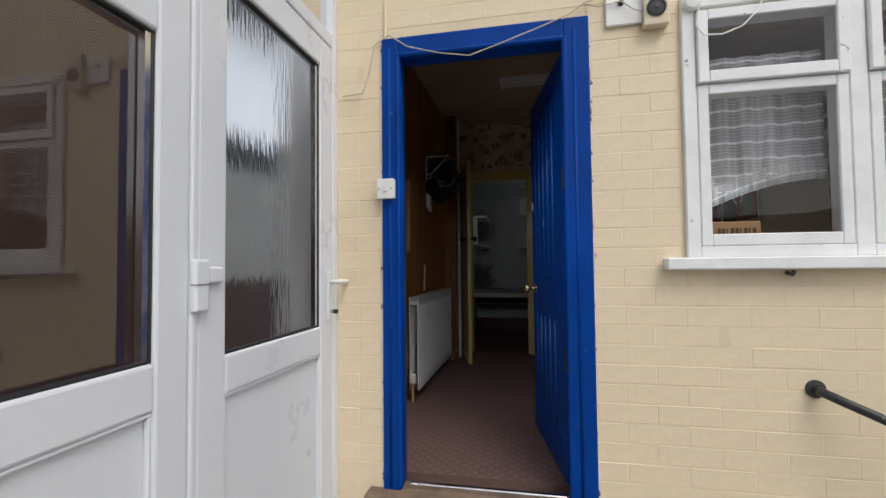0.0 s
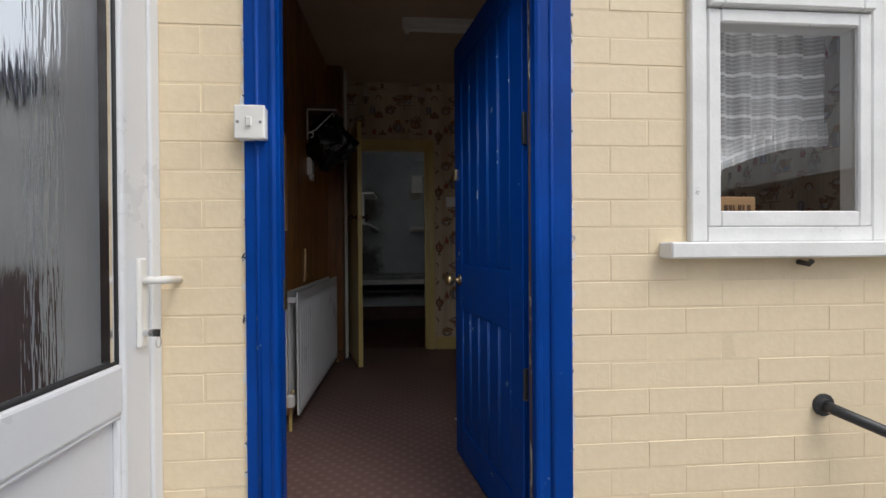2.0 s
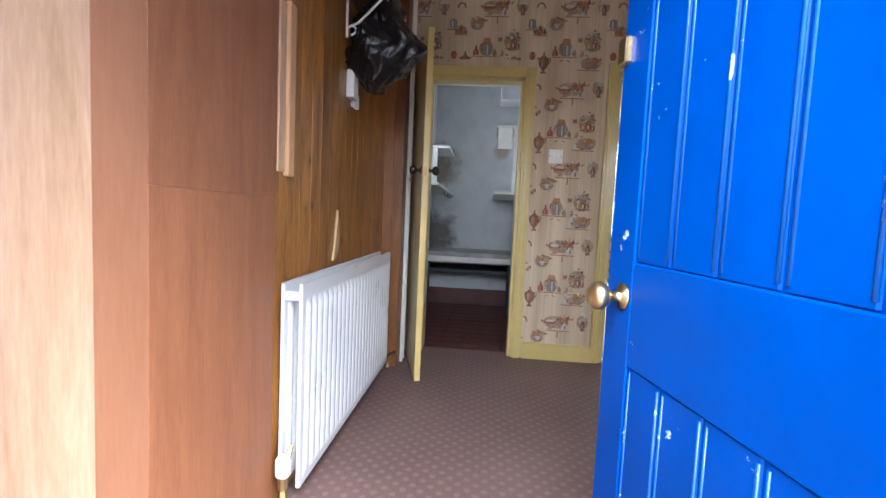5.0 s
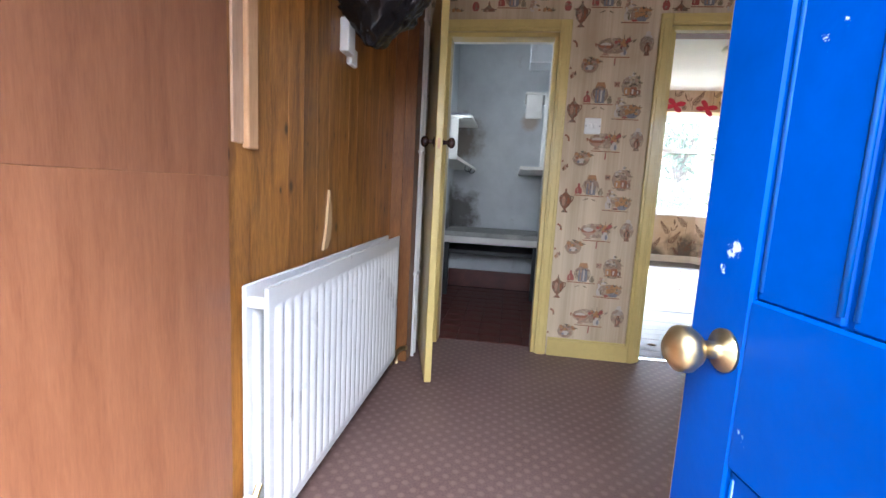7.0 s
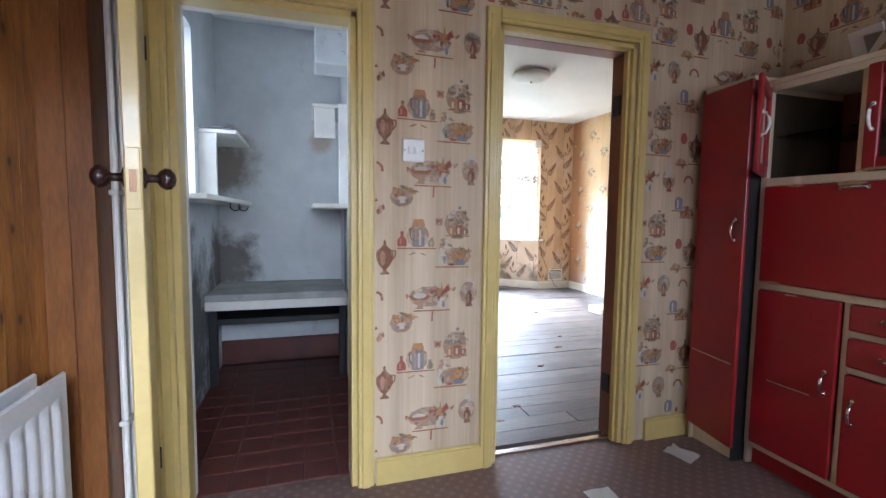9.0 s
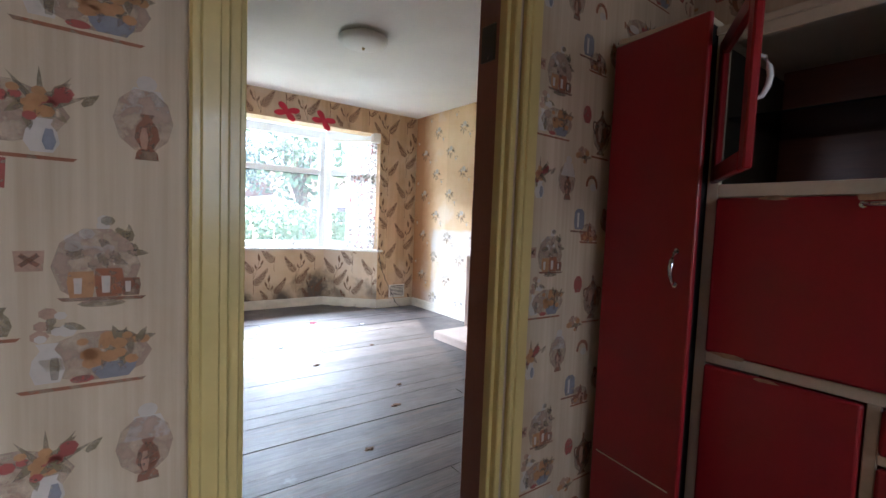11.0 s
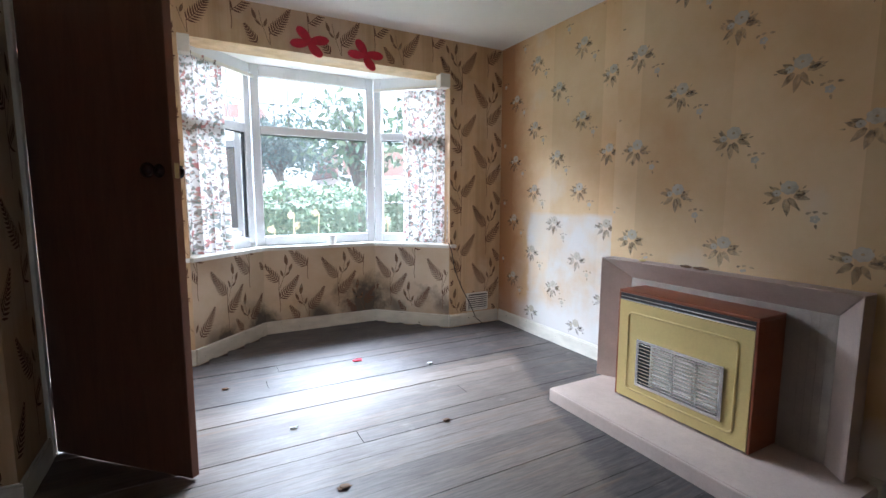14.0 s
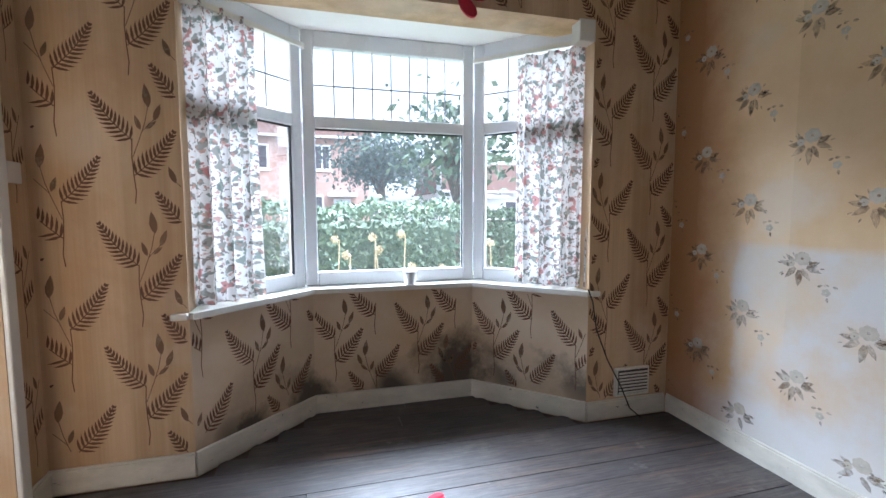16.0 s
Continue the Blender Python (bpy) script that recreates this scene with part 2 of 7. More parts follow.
def slab(u0, u1, z0, z1, holes, place):
    """A wall of thickness along one axis with rectangular holes (u0, u1, z0, z1); place(ua, ub, za, zb) gives box bounds."""
    us = sorted({u0, u1, *[h[0] for h in holes], *[h[1] for h in holes]})
    zs = sorted({z0, z1, *[h[2] for h in holes], *[h[3] for h in holes]})
    us, zs = [u for u in us if u0 <= u <= u1], [z for z in zs if z0 <= z <= z1]
    bm = bmesh.new()
    for ua, ub in zip(us, us[1:]):
        for za, zb in zip(zs, zs[1:]):
            uc, zc = (ua + ub) / 2, (za + zb) / 2
            if not any(h[0] < uc < h[1] and h[2] < zc < h[3] for h in holes):
                box(*place(ua, ub, za, zb), bm=bm)
    bmesh.ops.remove_doubles(bm, verts=bm.verts, dist=1e-5)
    inner = [f for f in bm.faces if any(g is not f and len(set(g.verts) & set(f.verts)) == len(f.verts) for e in f.edges for g in e.link_faces)]
    bmesh.ops.delete(bm, geom=inner, context="FACES")
    return bm


def poly(bm, pts, frame_m, mi=0):
    """A flat shape from 2D points, laid in a plane."""
    try:
        bm.faces.new([bm.verts.new(frame_m @ Vector((x, y, 0))) for x, y in pts]).material_index = mi
    except ValueError:
        pass


def structure(ob, label, category):
    return tagged(ob, label, category, kind="structure")

# ---- materials ----
M_cream = paint("cream_masonry_paint", (0.80, 0.665, 0.455), 0.6, worn=(0.55, 0.45, 0.3), wear=-0.045, stain=0.10, scale=1.6, bump=0.55, fine=38)
M_mortar = paint("painted_mortar", (0.79, 0.655, 0.445), 0.75, stain=0.15, bump=0.3)
M_blue = paint("blue_gloss_paint", (0.001, 0.048, 0.28), 0.4, worn=(0.45, 0.52, 0.62), wear=0.05, stain=0.2, scale=4, bump=0.18, fine=40, coat=0.0, spec=0.13)
M_blueworn = paint("rubbed_blue_gloss_paint", (0.001, 0.066, 0.30), 0.36, worn=(0.35, 0.46, 0.62), wear=0.10, stain=0.2, scale=9, bump=0.2)
M_upvc = paint("white_upvc", (0.74, 0.76, 0.785), 0.3, stain=0.02, bump=0.03)
M_white = paint("white_gloss_paint", (0.78, 0.76, 0.70), 0.42, worn=(0.45, 0.38, 0.28), wear=-0.02, stain=0.12, scale=5, bump=0.2)
M_sash = paint("old_white_sash_paint", (0.84, 0.84, 0.82), 0.5, worn=(0.25, 0.22, 0.18), wear=0.06, stain=0.1, scale=7, bump=0.3)
M_scraped = paint("scraped_edge", (0.15, 0.09, 0.045), 0.7, worn=(0.55, 0.5, 0.36), wear=0.14, stain=0.4, scale=12, stretch=(1, 1, 0.3))
M_plastic = paint("white_plastic", (0.80, 0.79, 0.75), 0.35, stain=0.05, bump=0.02)
M_yellow = paint("yellow_gloss_paint", (0.60, 0.46, 0.16), 0.33, worn=(0.30, 0.22, 0.1), wear=-0.04, stain=0.14, scale=3, bump=0.2, fine=35, coat=0.2)
M_red = paint("red_enamel_paint", (0.30, 0.008, 0.014), 0.35, worn=(0.6, 0.5, 0.38), wear=-0.06, stain=0.12, scale=4, bump=0.1, coat=0.15)
M_cabcream = paint("cream_enamel_paint", (0.66, 0.56, 0.40), 0.45, worn=(0.35, 0.22, 0.1), wear=-0.02, stain=0.15)
M_browndoor = wood("brown_varnished_flush_door", (0.16, 0.075, 0.045), (0.10, 0.045, 0.028), "z", 10, 0.45, spread=5)
M_brownjamb = paint("pinkish_brown_paint", (0.24, 0.095, 0.055), 0.4, worn=(0.4, 0.3, 0.2), wear=-0.04, stain=0.15)
M_pine = wood("varnished_pine", (0.53, 0.235, 0.05), (0.12, 0.034, 0.007), "z", 8, 0.34, knots=0.9, spread=4, soft=0.15)
# darker copy of the pine, with the corner boxing's shade in its colour
M_pineshade = wood("shaded_varnished_pine", (0.26, 0.105, 0.026), (0.09, 0.028, 0.007), "z", 8, 0.4, spread=4)
M_veneer = wood("teak_veneer_board", (0.40, 0.165, 0.078), (0.24, 0.088, 0.038), "z", 9, 0.42, spread=5)
M_oakstrip = wood("pale_oak_veneer", (0.58, 0.385, 0.245), (0.36, 0.215, 0.115), "z", 6, 0.45, spread=5, soft=0.16)
M_palestrip = wood("pale_brown_veneer", (0.46, 0.215, 0.115), (0.34, 0.145, 0.07), "z", 5, 0.45, spread=4)
M_rawwood = wood("raw_softwood", (0.62, 0.38, 0.20), (0.46, 0.25, 0.11), "z", 8, 0.6)
M_sliver = wood("torn_pale_wood", (0.80, 0.56, 0.30), (0.60, 0.36, 0.16), "z", 8, 0.6)
M_rad = paint("white_radiator_enamel", (0.64, 0.64, 0.635), 0.3, stain=0.05, bump=0.03)
M_brass = paint("worn_brass", (0.55, 0.42, 0.22), 0.32, 1.0, stain=0.25, scale=30)
M_chrome = paint("chrome", (0.72, 0.72, 0.72), 0.15, 1.0, stain=0.1, scale=20, bump=0.02)
M_darkknob = paint("dark_bakelite", (0.03, 0.012, 0.010), 0.25, stain=0.2)
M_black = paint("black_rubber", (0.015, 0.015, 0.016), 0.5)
M_bag = paint("black_polythene", (0.012, 0.012, 0.014), 0.22, stain=0.2, scale=25, bump=0.5, fine=40)
M_iron = paint("black_painted_steel", (0.03, 0.03, 0.032), 0.4, worn=(0.34, 0.27, 0.22), wear=0.11)
M_bench = paint("grimy_grey_paint", (0.42, 0.41, 0.38), 0.6, worn=(0.2, 0.18, 0.15), wear=0.02, stain=0.35, scale=6)
M_insideshade = paint("cupboard_inside_shade", (0.06, 0.045, 0.025), 0.7, stain=0.3, scale=6)
M_skirt = paint("chipped_cream_skirting", (0.70, 0.66, 0.57), 0.45, worn=(0.05, 0.042, 0.035), wear=0.065, stain=0.2, scale=5, bump=0.2, stretch=(1, 1, 2.2))
M_ceil = paint("white_ceiling_paint", (0.80, 0.78, 0.74), 0.85, stain=0.07, scale=1.5, bump=0.25, fine=50)
M_ceilk = paint("nicotine_ceiling_paint", (0.60, 0.47, 0.34), 0.8, stain=0.2, scale=1.5, bump=0.25)
M_quarry = paint("quarry_tile", (0.10, 0.024, 0.016), 0.42, worn=(0.35, 0.30, 0.27), wear=-0.03, stain=0.35, scale=8, bump=0.2)
M_grout = paint("dark_grout", (0.07, 0.05, 0.045), 0.9)
M_stone = paint("cast_stone_surround", (0.50, 0.40, 0.34), 0.7, stain=0.15, scale=6, bump=0.3, fine=120)
M_stonein = paint("ribbed_stone_inset", (0.42, 0.37, 0.32), 0.75, stain=0.2, scale=10, bump=0.5, fine=160)
M_fire = paint("mustard_enamel", (0.52, 0.40, 0.15), 0.35, stain=0.06, scale=4, bump=0.03)
M_firewood = wood("orange_teak_veneer", (0.30, 0.085, 0.03), (0.20, 0.05, 0.018), "y", 12, 0.4)
M_radiant = paint("fireclay_radiant", (0.70, 0.66, 0.58), 0.8, stain=0.2, scale=30)
M_bow = paint("red_felt", (0.48, 0.02, 0.045), 0.9, stain=0.2, scale=30, bump=0.3)
M_card = paint("brown_cardboard", (0.42, 0.25, 0.12), 0.8, stain=0.12)
M_ink = paint("dark_print", (0.12, 0.06, 0.03), 0.8)
M_paperw = paint("white_paper", (0.78, 0.77, 0.74), 0.8, stain=0.08)
M_concrete = paint("concrete", (0.30, 0.29, 0.27), 0.85, stain=0.3, scale=2, bump=0.5, fine=50)
M_sillstone = paint("worn_timber_sill", (0.24, 0.17, 0.11), 0.8, stain=0.4, scale=12, bump=0.6, fine=40)
M_cable = paint("beige_cable", (0.55, 0.48, 0.36), 0.6)
M_grey = paint("grey_metal", (0.35, 0.35, 0.34), 0.4, 0.6)
M_brownfence = paint("dark_brown_boarding", (0.075, 0.045, 0.034), 0.75, stain=0.3)
M_render = paint("white_render", (0.72, 0.72, 0.72), 0.85, stain=0.12)
M_slate = paint("dark_slate", (0.06, 0.055, 0.065), 0.7, stain=0.3)
M_leafdeb = paint("dry_leaf", (0.16, 0.085, 0.04), 0.8, stain=0.4, scale=30)
M_glass = glass("clear_glass")
M_dglass = glass("double_glazing", ior=2.0)
M_shed = paint("brown_boarding", (0.13, 0.075, 0.06), 0.7, stain=0.3)
M_bayglass = glass("hazed_window_glass", haze=0.014)
M_rain = glass("rain_patterned_glass", (0.93, 0.96, 1.0), 0.8)
M_dullglass = glass("dusty_glass", (0.75, 0.75, 0.72), 0, 0.06)
M_kpaper = paper_base("kitchen_wallpaper", (0.57, 0.465, 0.325), (0.48, 0.375, 0.25), (0.38, 0.26, 0.15))
M_fpaper = paper_base("fern_wallpaper", (0.61, 0.44, 0.27), (0.55, 0.38, 0.215), (0.44, 0.27, 0.14), white=(0.68, 0.57, 0.44))
M_i_fern = ink("fern_brown_print", (0.19, 0.10, 0.066), 0.22)
M_i_bud = ink("faded_fern_bud_print", (0.30, 0.185, 0.115), 0.36)
M_i_rust = ink("rust_print", (0.36, 0.145, 0.075), 0.34, 45)
M_i_orange = ink("orange_print", (0.56, 0.29, 0.13), 0.40, 70)
M_i_blue = ink("grey_blue_print", (0.29, 0.285, 0.32), 0.40, 60)
M_i_red = ink("dusty_red_print", (0.40, 0.105, 0.085), 0.34, 55)
M_i_brown = ink("urn_brown_print", (0.27, 0.125, 0.075), 0.34, 50)
M_i_white = ink("white_print", (0.70, 0.62, 0.53), 0.32, 55)
M_i_olive = ink("olive_leaf_print", (0.30, 0.235, 0.14), 0.48, 70)
M_i_blush = ink("blush_highlight_print", (0.58, 0.36, 0.25), 0.45, 50)
M_i_wash = ink("faint_pink_wash_print", (0.52, 0.36, 0.26), 0.60, 30)
M_i_grey = ink("grey_leaf_print", (0.34, 0.24, 0.15), 0.62, 26)
M_i_soft = ink("faint_leaf_print", (0.42, 0.32, 0.22), 0.64, 28)
M_i_pale = ink("pale_petal_print", (0.76, 0.69, 0.57), 0.40, 24)


def lino():
    m, n, l, b = nodes_of("dusty_pink_lino")
    v = mapping(n, l, (1, 1, 1))
    vo = n.new("ShaderNodeTexVoronoi")
    rot = n.new("ShaderNodeMapping")
    rot.inputs["Rotation"].default_value = (0, 0, radians(45))
    l.new(v, rot.inputs["Vector"])
    vo.inputs["Scale"].default_value, vo.inputs["Randomness"].default_value = 22, 0.06
    l.new(rot.outputs[0], vo.inputs["Vector"])
    dots = ramp(n, l, vo.outputs["Distance"], (0.16, 1.0), (0.34, 0.0))
    base = ramp(n, l, noise_of(n, l, v, 2.0, 6, 0.6), (0.3, (0.115, 0.064, 0.056)), (0.7, (0.165, 0.098, 0.085)))
    speck = noise_of(n, l, v, 120, 3)
    c = blend(n, l, 0.35, base, ramp(n, l, speck, (0.3, (0.09, 0.05, 0.045)), (0.7, (0.21, 0.14, 0.12))))
    c = blend(n, l, calc(n, l, "MULTIPLY", dots, 0.42), c, (0.27, 0.185, 0.16))
    wear = ramp(n, l, noise_of(n, l, v, 4.5, 7, 0.7), (0.60, 0.0), (0.75, 0.5))
    c = blend(n, l, wear, c, (0.20, 0.15, 0.135))
    l.new(c, b.inputs["Base Color"])
    b.inputs["Roughness"].default_value = 0.55
    bumped(n, l, b, speck, 0.2, 0.003)
    return m


def boards():
    """Old floorboards: dark varnish round a bare brown rectangle where a carpet lay."""
    m, n, l, b = nodes_of("worn_floorboards")
    geo = n.new("ShaderNodeNewGeometry")
    mp = n.new("ShaderNodeMapping")
    mp.inputs["Scale"].default_value = (0.7, 9, 9)
    l.new(geo.outputs["Position"], mp.inputs["Vector"])
    g = noise_of(n, l, mp.outputs[0], 9, 6, 0.65, 0.5)
    info = n.new("ShaderNodeObjectInfo")
    c = ramp(n, l, g, (0.28, (0.105, 0.084, 0.072)), (0.72, (0.205, 0.170, 0.146)))
    c = blend(n, l, 1.0, c, ramp(n, l, info.outputs["Random"], (0, 0.72), (1, 1.12)), "MULTIPLY")
    sep = n.new("ShaderNodeSeparateXYZ")
    l.new(geo.outputs["Position"], sep.inputs[0])
    wob = noise_of(n, l, geo.outputs["Position"], 2.2, 6, 0.68)
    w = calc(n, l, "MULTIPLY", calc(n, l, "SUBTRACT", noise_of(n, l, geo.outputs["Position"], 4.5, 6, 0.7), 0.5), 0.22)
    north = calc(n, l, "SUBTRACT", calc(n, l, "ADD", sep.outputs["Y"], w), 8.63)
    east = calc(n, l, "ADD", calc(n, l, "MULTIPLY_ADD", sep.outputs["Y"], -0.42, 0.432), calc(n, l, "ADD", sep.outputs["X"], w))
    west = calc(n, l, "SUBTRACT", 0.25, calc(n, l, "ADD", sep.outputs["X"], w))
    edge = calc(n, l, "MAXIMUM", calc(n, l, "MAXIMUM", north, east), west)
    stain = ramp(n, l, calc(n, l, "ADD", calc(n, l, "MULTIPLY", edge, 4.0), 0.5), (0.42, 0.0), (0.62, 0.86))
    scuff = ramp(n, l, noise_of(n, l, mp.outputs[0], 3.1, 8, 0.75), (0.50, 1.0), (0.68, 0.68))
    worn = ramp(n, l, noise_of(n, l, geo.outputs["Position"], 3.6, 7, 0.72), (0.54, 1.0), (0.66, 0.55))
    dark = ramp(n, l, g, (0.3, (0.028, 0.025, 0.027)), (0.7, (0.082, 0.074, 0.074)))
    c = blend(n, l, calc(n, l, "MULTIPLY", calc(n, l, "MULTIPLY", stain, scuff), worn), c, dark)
    spill = ramp(n, l, noise_of(n, l, geo.outputs["Position"], 3.3, 7, 0.72), (0.62, 0.0), (0.70, 0.45))
    c = blend(n, l, spill, c, (0.30, 0.27, 0.25))
    rub = ramp(n, l, noise_of(n, l, mp.outputs[0], 2.0, 7, 0.7), (0.54, 0.0), (0.70, 0.35))
    c = blend(n, l, rub, c, (0.27, 0.15, 0.085))
    l.new(c, b.inputs["Base Color"])
    rough = ramp(n, l, wob, (0.3, 0.42), (0.7, 0.60))
    l.new(calc(n, l, "SUBTRACT", rough, calc(n, l, "MULTIPLY", stain, 0.12)), b.inputs["Roughness"])
    l.new(ramp(n, l, noise_of(n, l, geo.outputs["Position"], 1.9, 5, 0.65), (0.35, 0.15), (0.65, 0.36)), b.inputs["Specular IOR Level"])
    bumped(n, l, b, g, 0.25, 0.003)
    return m


BAND = (0.34, 0.515)                                          # pale strip left in the alcove by a shelf


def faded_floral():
    """Right living-room wall: yellowed paper with a pale rectangle where a cabinet stood, peeled and damp at the foot."""
    m, n, l, b = nodes_of("faded_floral_wallpaper")
    geo = n.new("ShaderNodeNewGeometry")
    pos = geo.outputs["Position"]
    sep = n.new("ShaderNodeSeparateXYZ")
    l.new(pos, sep.inputs[0])
    wob = calc(n, l, "MULTIPLY", calc(n, l, "SUBTRACT", noise_of(n, l, pos, 3.0, 6, 0.65), 0.5), 0.22)
    c = ramp(n, l, noise_of(n, l, pos, 1.3, 6, 0.6), (0.32, (0.56, 0.35, 0.165)), (0.68, (0.70, 0.53, 0.32)))
    drop = n.new("ShaderNodeTexWhiteNoise")
    drop.noise_dimensions = "1D"
    l.new(calc(n, l, "FLOOR", calc(n, l, "MULTIPLY_ADD", sep.outputs["Y"], 1.9, 0.35)), drop.inputs["W"])
    c = blend(n, l, 1.0, c, ramp(n, l, drop.outputs["Value"], (0.0, (0.86, 0.84, 0.80)), (1.0, (1.08, 1.08, 1.08))), "MULTIPLY")
    y = calc(n, l, "ADD", sep.outputs["Y"], wob)
    z = calc(n, l, "ADD", sep.outputs["Z"], calc(n, l, "MULTIPLY", wob, 0.3))
    inside = calc(n, l, "MINIMUM", calc(n, l, "SUBTRACT", 9.05, y), calc(n, l, "SUBTRACT", 1.10, z))
    inside = calc(n, l, "MINIMUM", inside, calc(n, l, "SUBTRACT", calc(n, l, "ADD", sep.outputs["Y"], calc(n, l, "MULTIPLY", wob, 0.6)), 8.08))
    pale = ramp(n, l, calc(n, l, "MULTIPLY", inside, 9.0), (0.0, 0.0), (0.35, 0.92))
    mott = ramp(n, l, noise_of(n, l, pos, 3.5, 5, 0.6), (0.40, 1.0), (0.64, 0.35))
    c = blend(n, l, calc(n, l, "MULTIPLY", pale, mott), c, (0.62, 0.60, 0.58))
    bleach = ramp(n, l, noise_of(n, l, pos, 2.1, 4, 0.5), (0.60, 0.0), (0.70, 0.55))
    c = blend(n, l, bleach, c, (0.66, 0.58, 0.47))
    foot = ramp(n, l, calc(n, l, "ADD", calc(n, l, "SUBTRACT", 0.34, sep.outputs["Z"]), wob), (0.0, 0.0), (0.12, 0.8))
    c = blend(n, l, foot, c, (0.66, 0.64, 0.62))
    # paper turns dark orange-brown from y 8.98 towards the bay corner
    corner_tint = ramp(n, l, calc(n, l, "SUBTRACT", calc(n, l, "ADD", sep.outputs["Y"], calc(n, l, "MULTIPLY", wob, 1.5)), 8.98), (0.0, 0.0), (0.3, 0.85))
    c = blend(n, l, corner_tint, c, (0.34, 0.15, 0.05))
    # paper browner below y 6.488, in the alcove beside the chimney breast
    alcove_brown = ramp(n, l, calc(n, l, "SUBTRACT", calc(n, l, "ADD", 6.488, calc(n, l, "MULTIPLY", wob, 0.02)), sep.outputs["Y"]), (0.0, 0.0), (0.03, 0.72))
    c = blend(n, l, alcove_brown, c, (0.36, 0.20, 0.095))
    band = calc(n, l, "MINIMUM", calc(n, l, "SUBTRACT", 6.46, sep.outputs["Y"]), calc(n, l, "MINIMUM", calc(n, l, "SUBTRACT", sep.outputs["Z"], BAND[0]), calc(n, l, "SUBTRACT", BAND[1], sep.outputs["Z"])))
    c = blend(n, l, ramp(n, l, calc(n, l, "MULTIPLY", band, 20.0), (0.0, 0.0), (0.15, 0.85)), c, (0.62, 0.50, 0.33))
    l.new(c, b.inputs["Base Color"])
    b.inputs["Roughness"].default_value = 0.75
    bumped(n, l, b, noise_of(n, l, pos, 120, 3), 0.12, 0.002)
    return m


def mould_paper():
    """Fern paper under the bay sill, with black mould rising from the skirting."""
    m, n, l, b = nodes_of("fern_wallpaper_mouldy")
    geo = n.new("ShaderNodeNewGeometry")
    pos = geo.outputs["Position"]
    sep = n.new("ShaderNodeSeparateXYZ")
    l.new(pos, sep.inputs[0])
    c = ramp(n, l, noise_of(n, l, pos, 1.6, 5, 0.6), (0.35, (0.57, 0.42, 0.265)), (0.65, (0.69, 0.57, 0.43)))
    wob = noise_of(n, l, pos, 3.4, 6, 0.7)
    h = calc(n, l, "SUBTRACT", calc(n, l, "MULTIPLY", wob, 0.70), sep.outputs["Z"])
    patch = ramp(n, l, noise_of(n, l, pos, 1.7, 2), (0.45, 0.25), (0.6, 1.0))
    f = calc(n, l, "MULTIPLY", ramp(n, l, h, (0.0, 0.0), (0.18, 0.92)), patch)
    for cx, cy, cz, rad in ((2.42, 10.0, 0.14, 0.36), (1.5, 9.98, 0.10, 0.2), (1.22, 9.7, 0.08, 0.16)):
        dv = n.new("ShaderNodeVectorMath")
        dv.operation = "DISTANCE"
        dv.inputs[1].default_value = (cx, cy, cz)
        l.new(pos, dv.inputs[0])
        near = calc(n, l, "SUBTRACT", calc(n, l, "MULTIPLY", wob, rad * 2), dv.outputs["Value"])
        f = calc(n, l, "MAXIMUM", f, ramp(n, l, near, (0.0, 0.0), (rad * 0.6, 0.9)))
    c = blend(n, l, f, c, (0.05, 0.042, 0.036))
    l.new(c, b.inputs["Base Color"])
    b.inputs["Roughness"].default_value = 0.8
    bumped(n, l, b, noise_of(n, l, pos, 130, 3), 0.1, 0.002)
    return m


def curtain_cloth():
    m, n, l, b = nodes_of("floral_curtain_cotton")
    v = mapping(n, l, (1, 1, 1), "UV")
    c = ramp(n, l, noise_of(n, l, v, 4, 3), (0.3, (0.64, 0.63, 0.61)), (0.7, (0.76, 0.75, 0.74)))
    for scale, lo, hi, col in ((17, 0.56, 0.60, (0.20, 0.20, 0.17)), (14, 0.60, 0.63, (0.42, 0.15, 0.14)), (30, 0.58, 0.61, (0.17, 0.13, 0.11)), (21, 0.585, 0.62, (0.16, 0.20, 0.17)), (40, 0.60, 0.62, (0.45, 0.25, 0.20))):
        off = n.new("ShaderNodeVectorMath")
        off.operation = "ADD"
        off.inputs[1].default_value = (scale, scale * 0.7, 0)
        l.new(v, off.inputs[0])
        c = blend(n, l, ramp(n, l, noise_of(n, l, off.outputs[0], scale, 2, 0.5), (lo, 0.0), (hi, 0.85)), c, col)
    l.new(c, b.inputs["Base Color"])
    b.inputs["Roughness"].default_value = 0.9
    tr, mx = n.new("ShaderNodeBsdfTranslucent"), n.new("ShaderNodeMixShader")
    l.new(c, tr.inputs["Color"])
    mx.inputs[0].default_value = 0.2
    l.new(b.outputs[0], mx.inputs[1])
    l.new(tr.outputs[0], mx.inputs[2])
    l.new(mx.outputs[0], n["Material Output"].inputs[0])
    return m


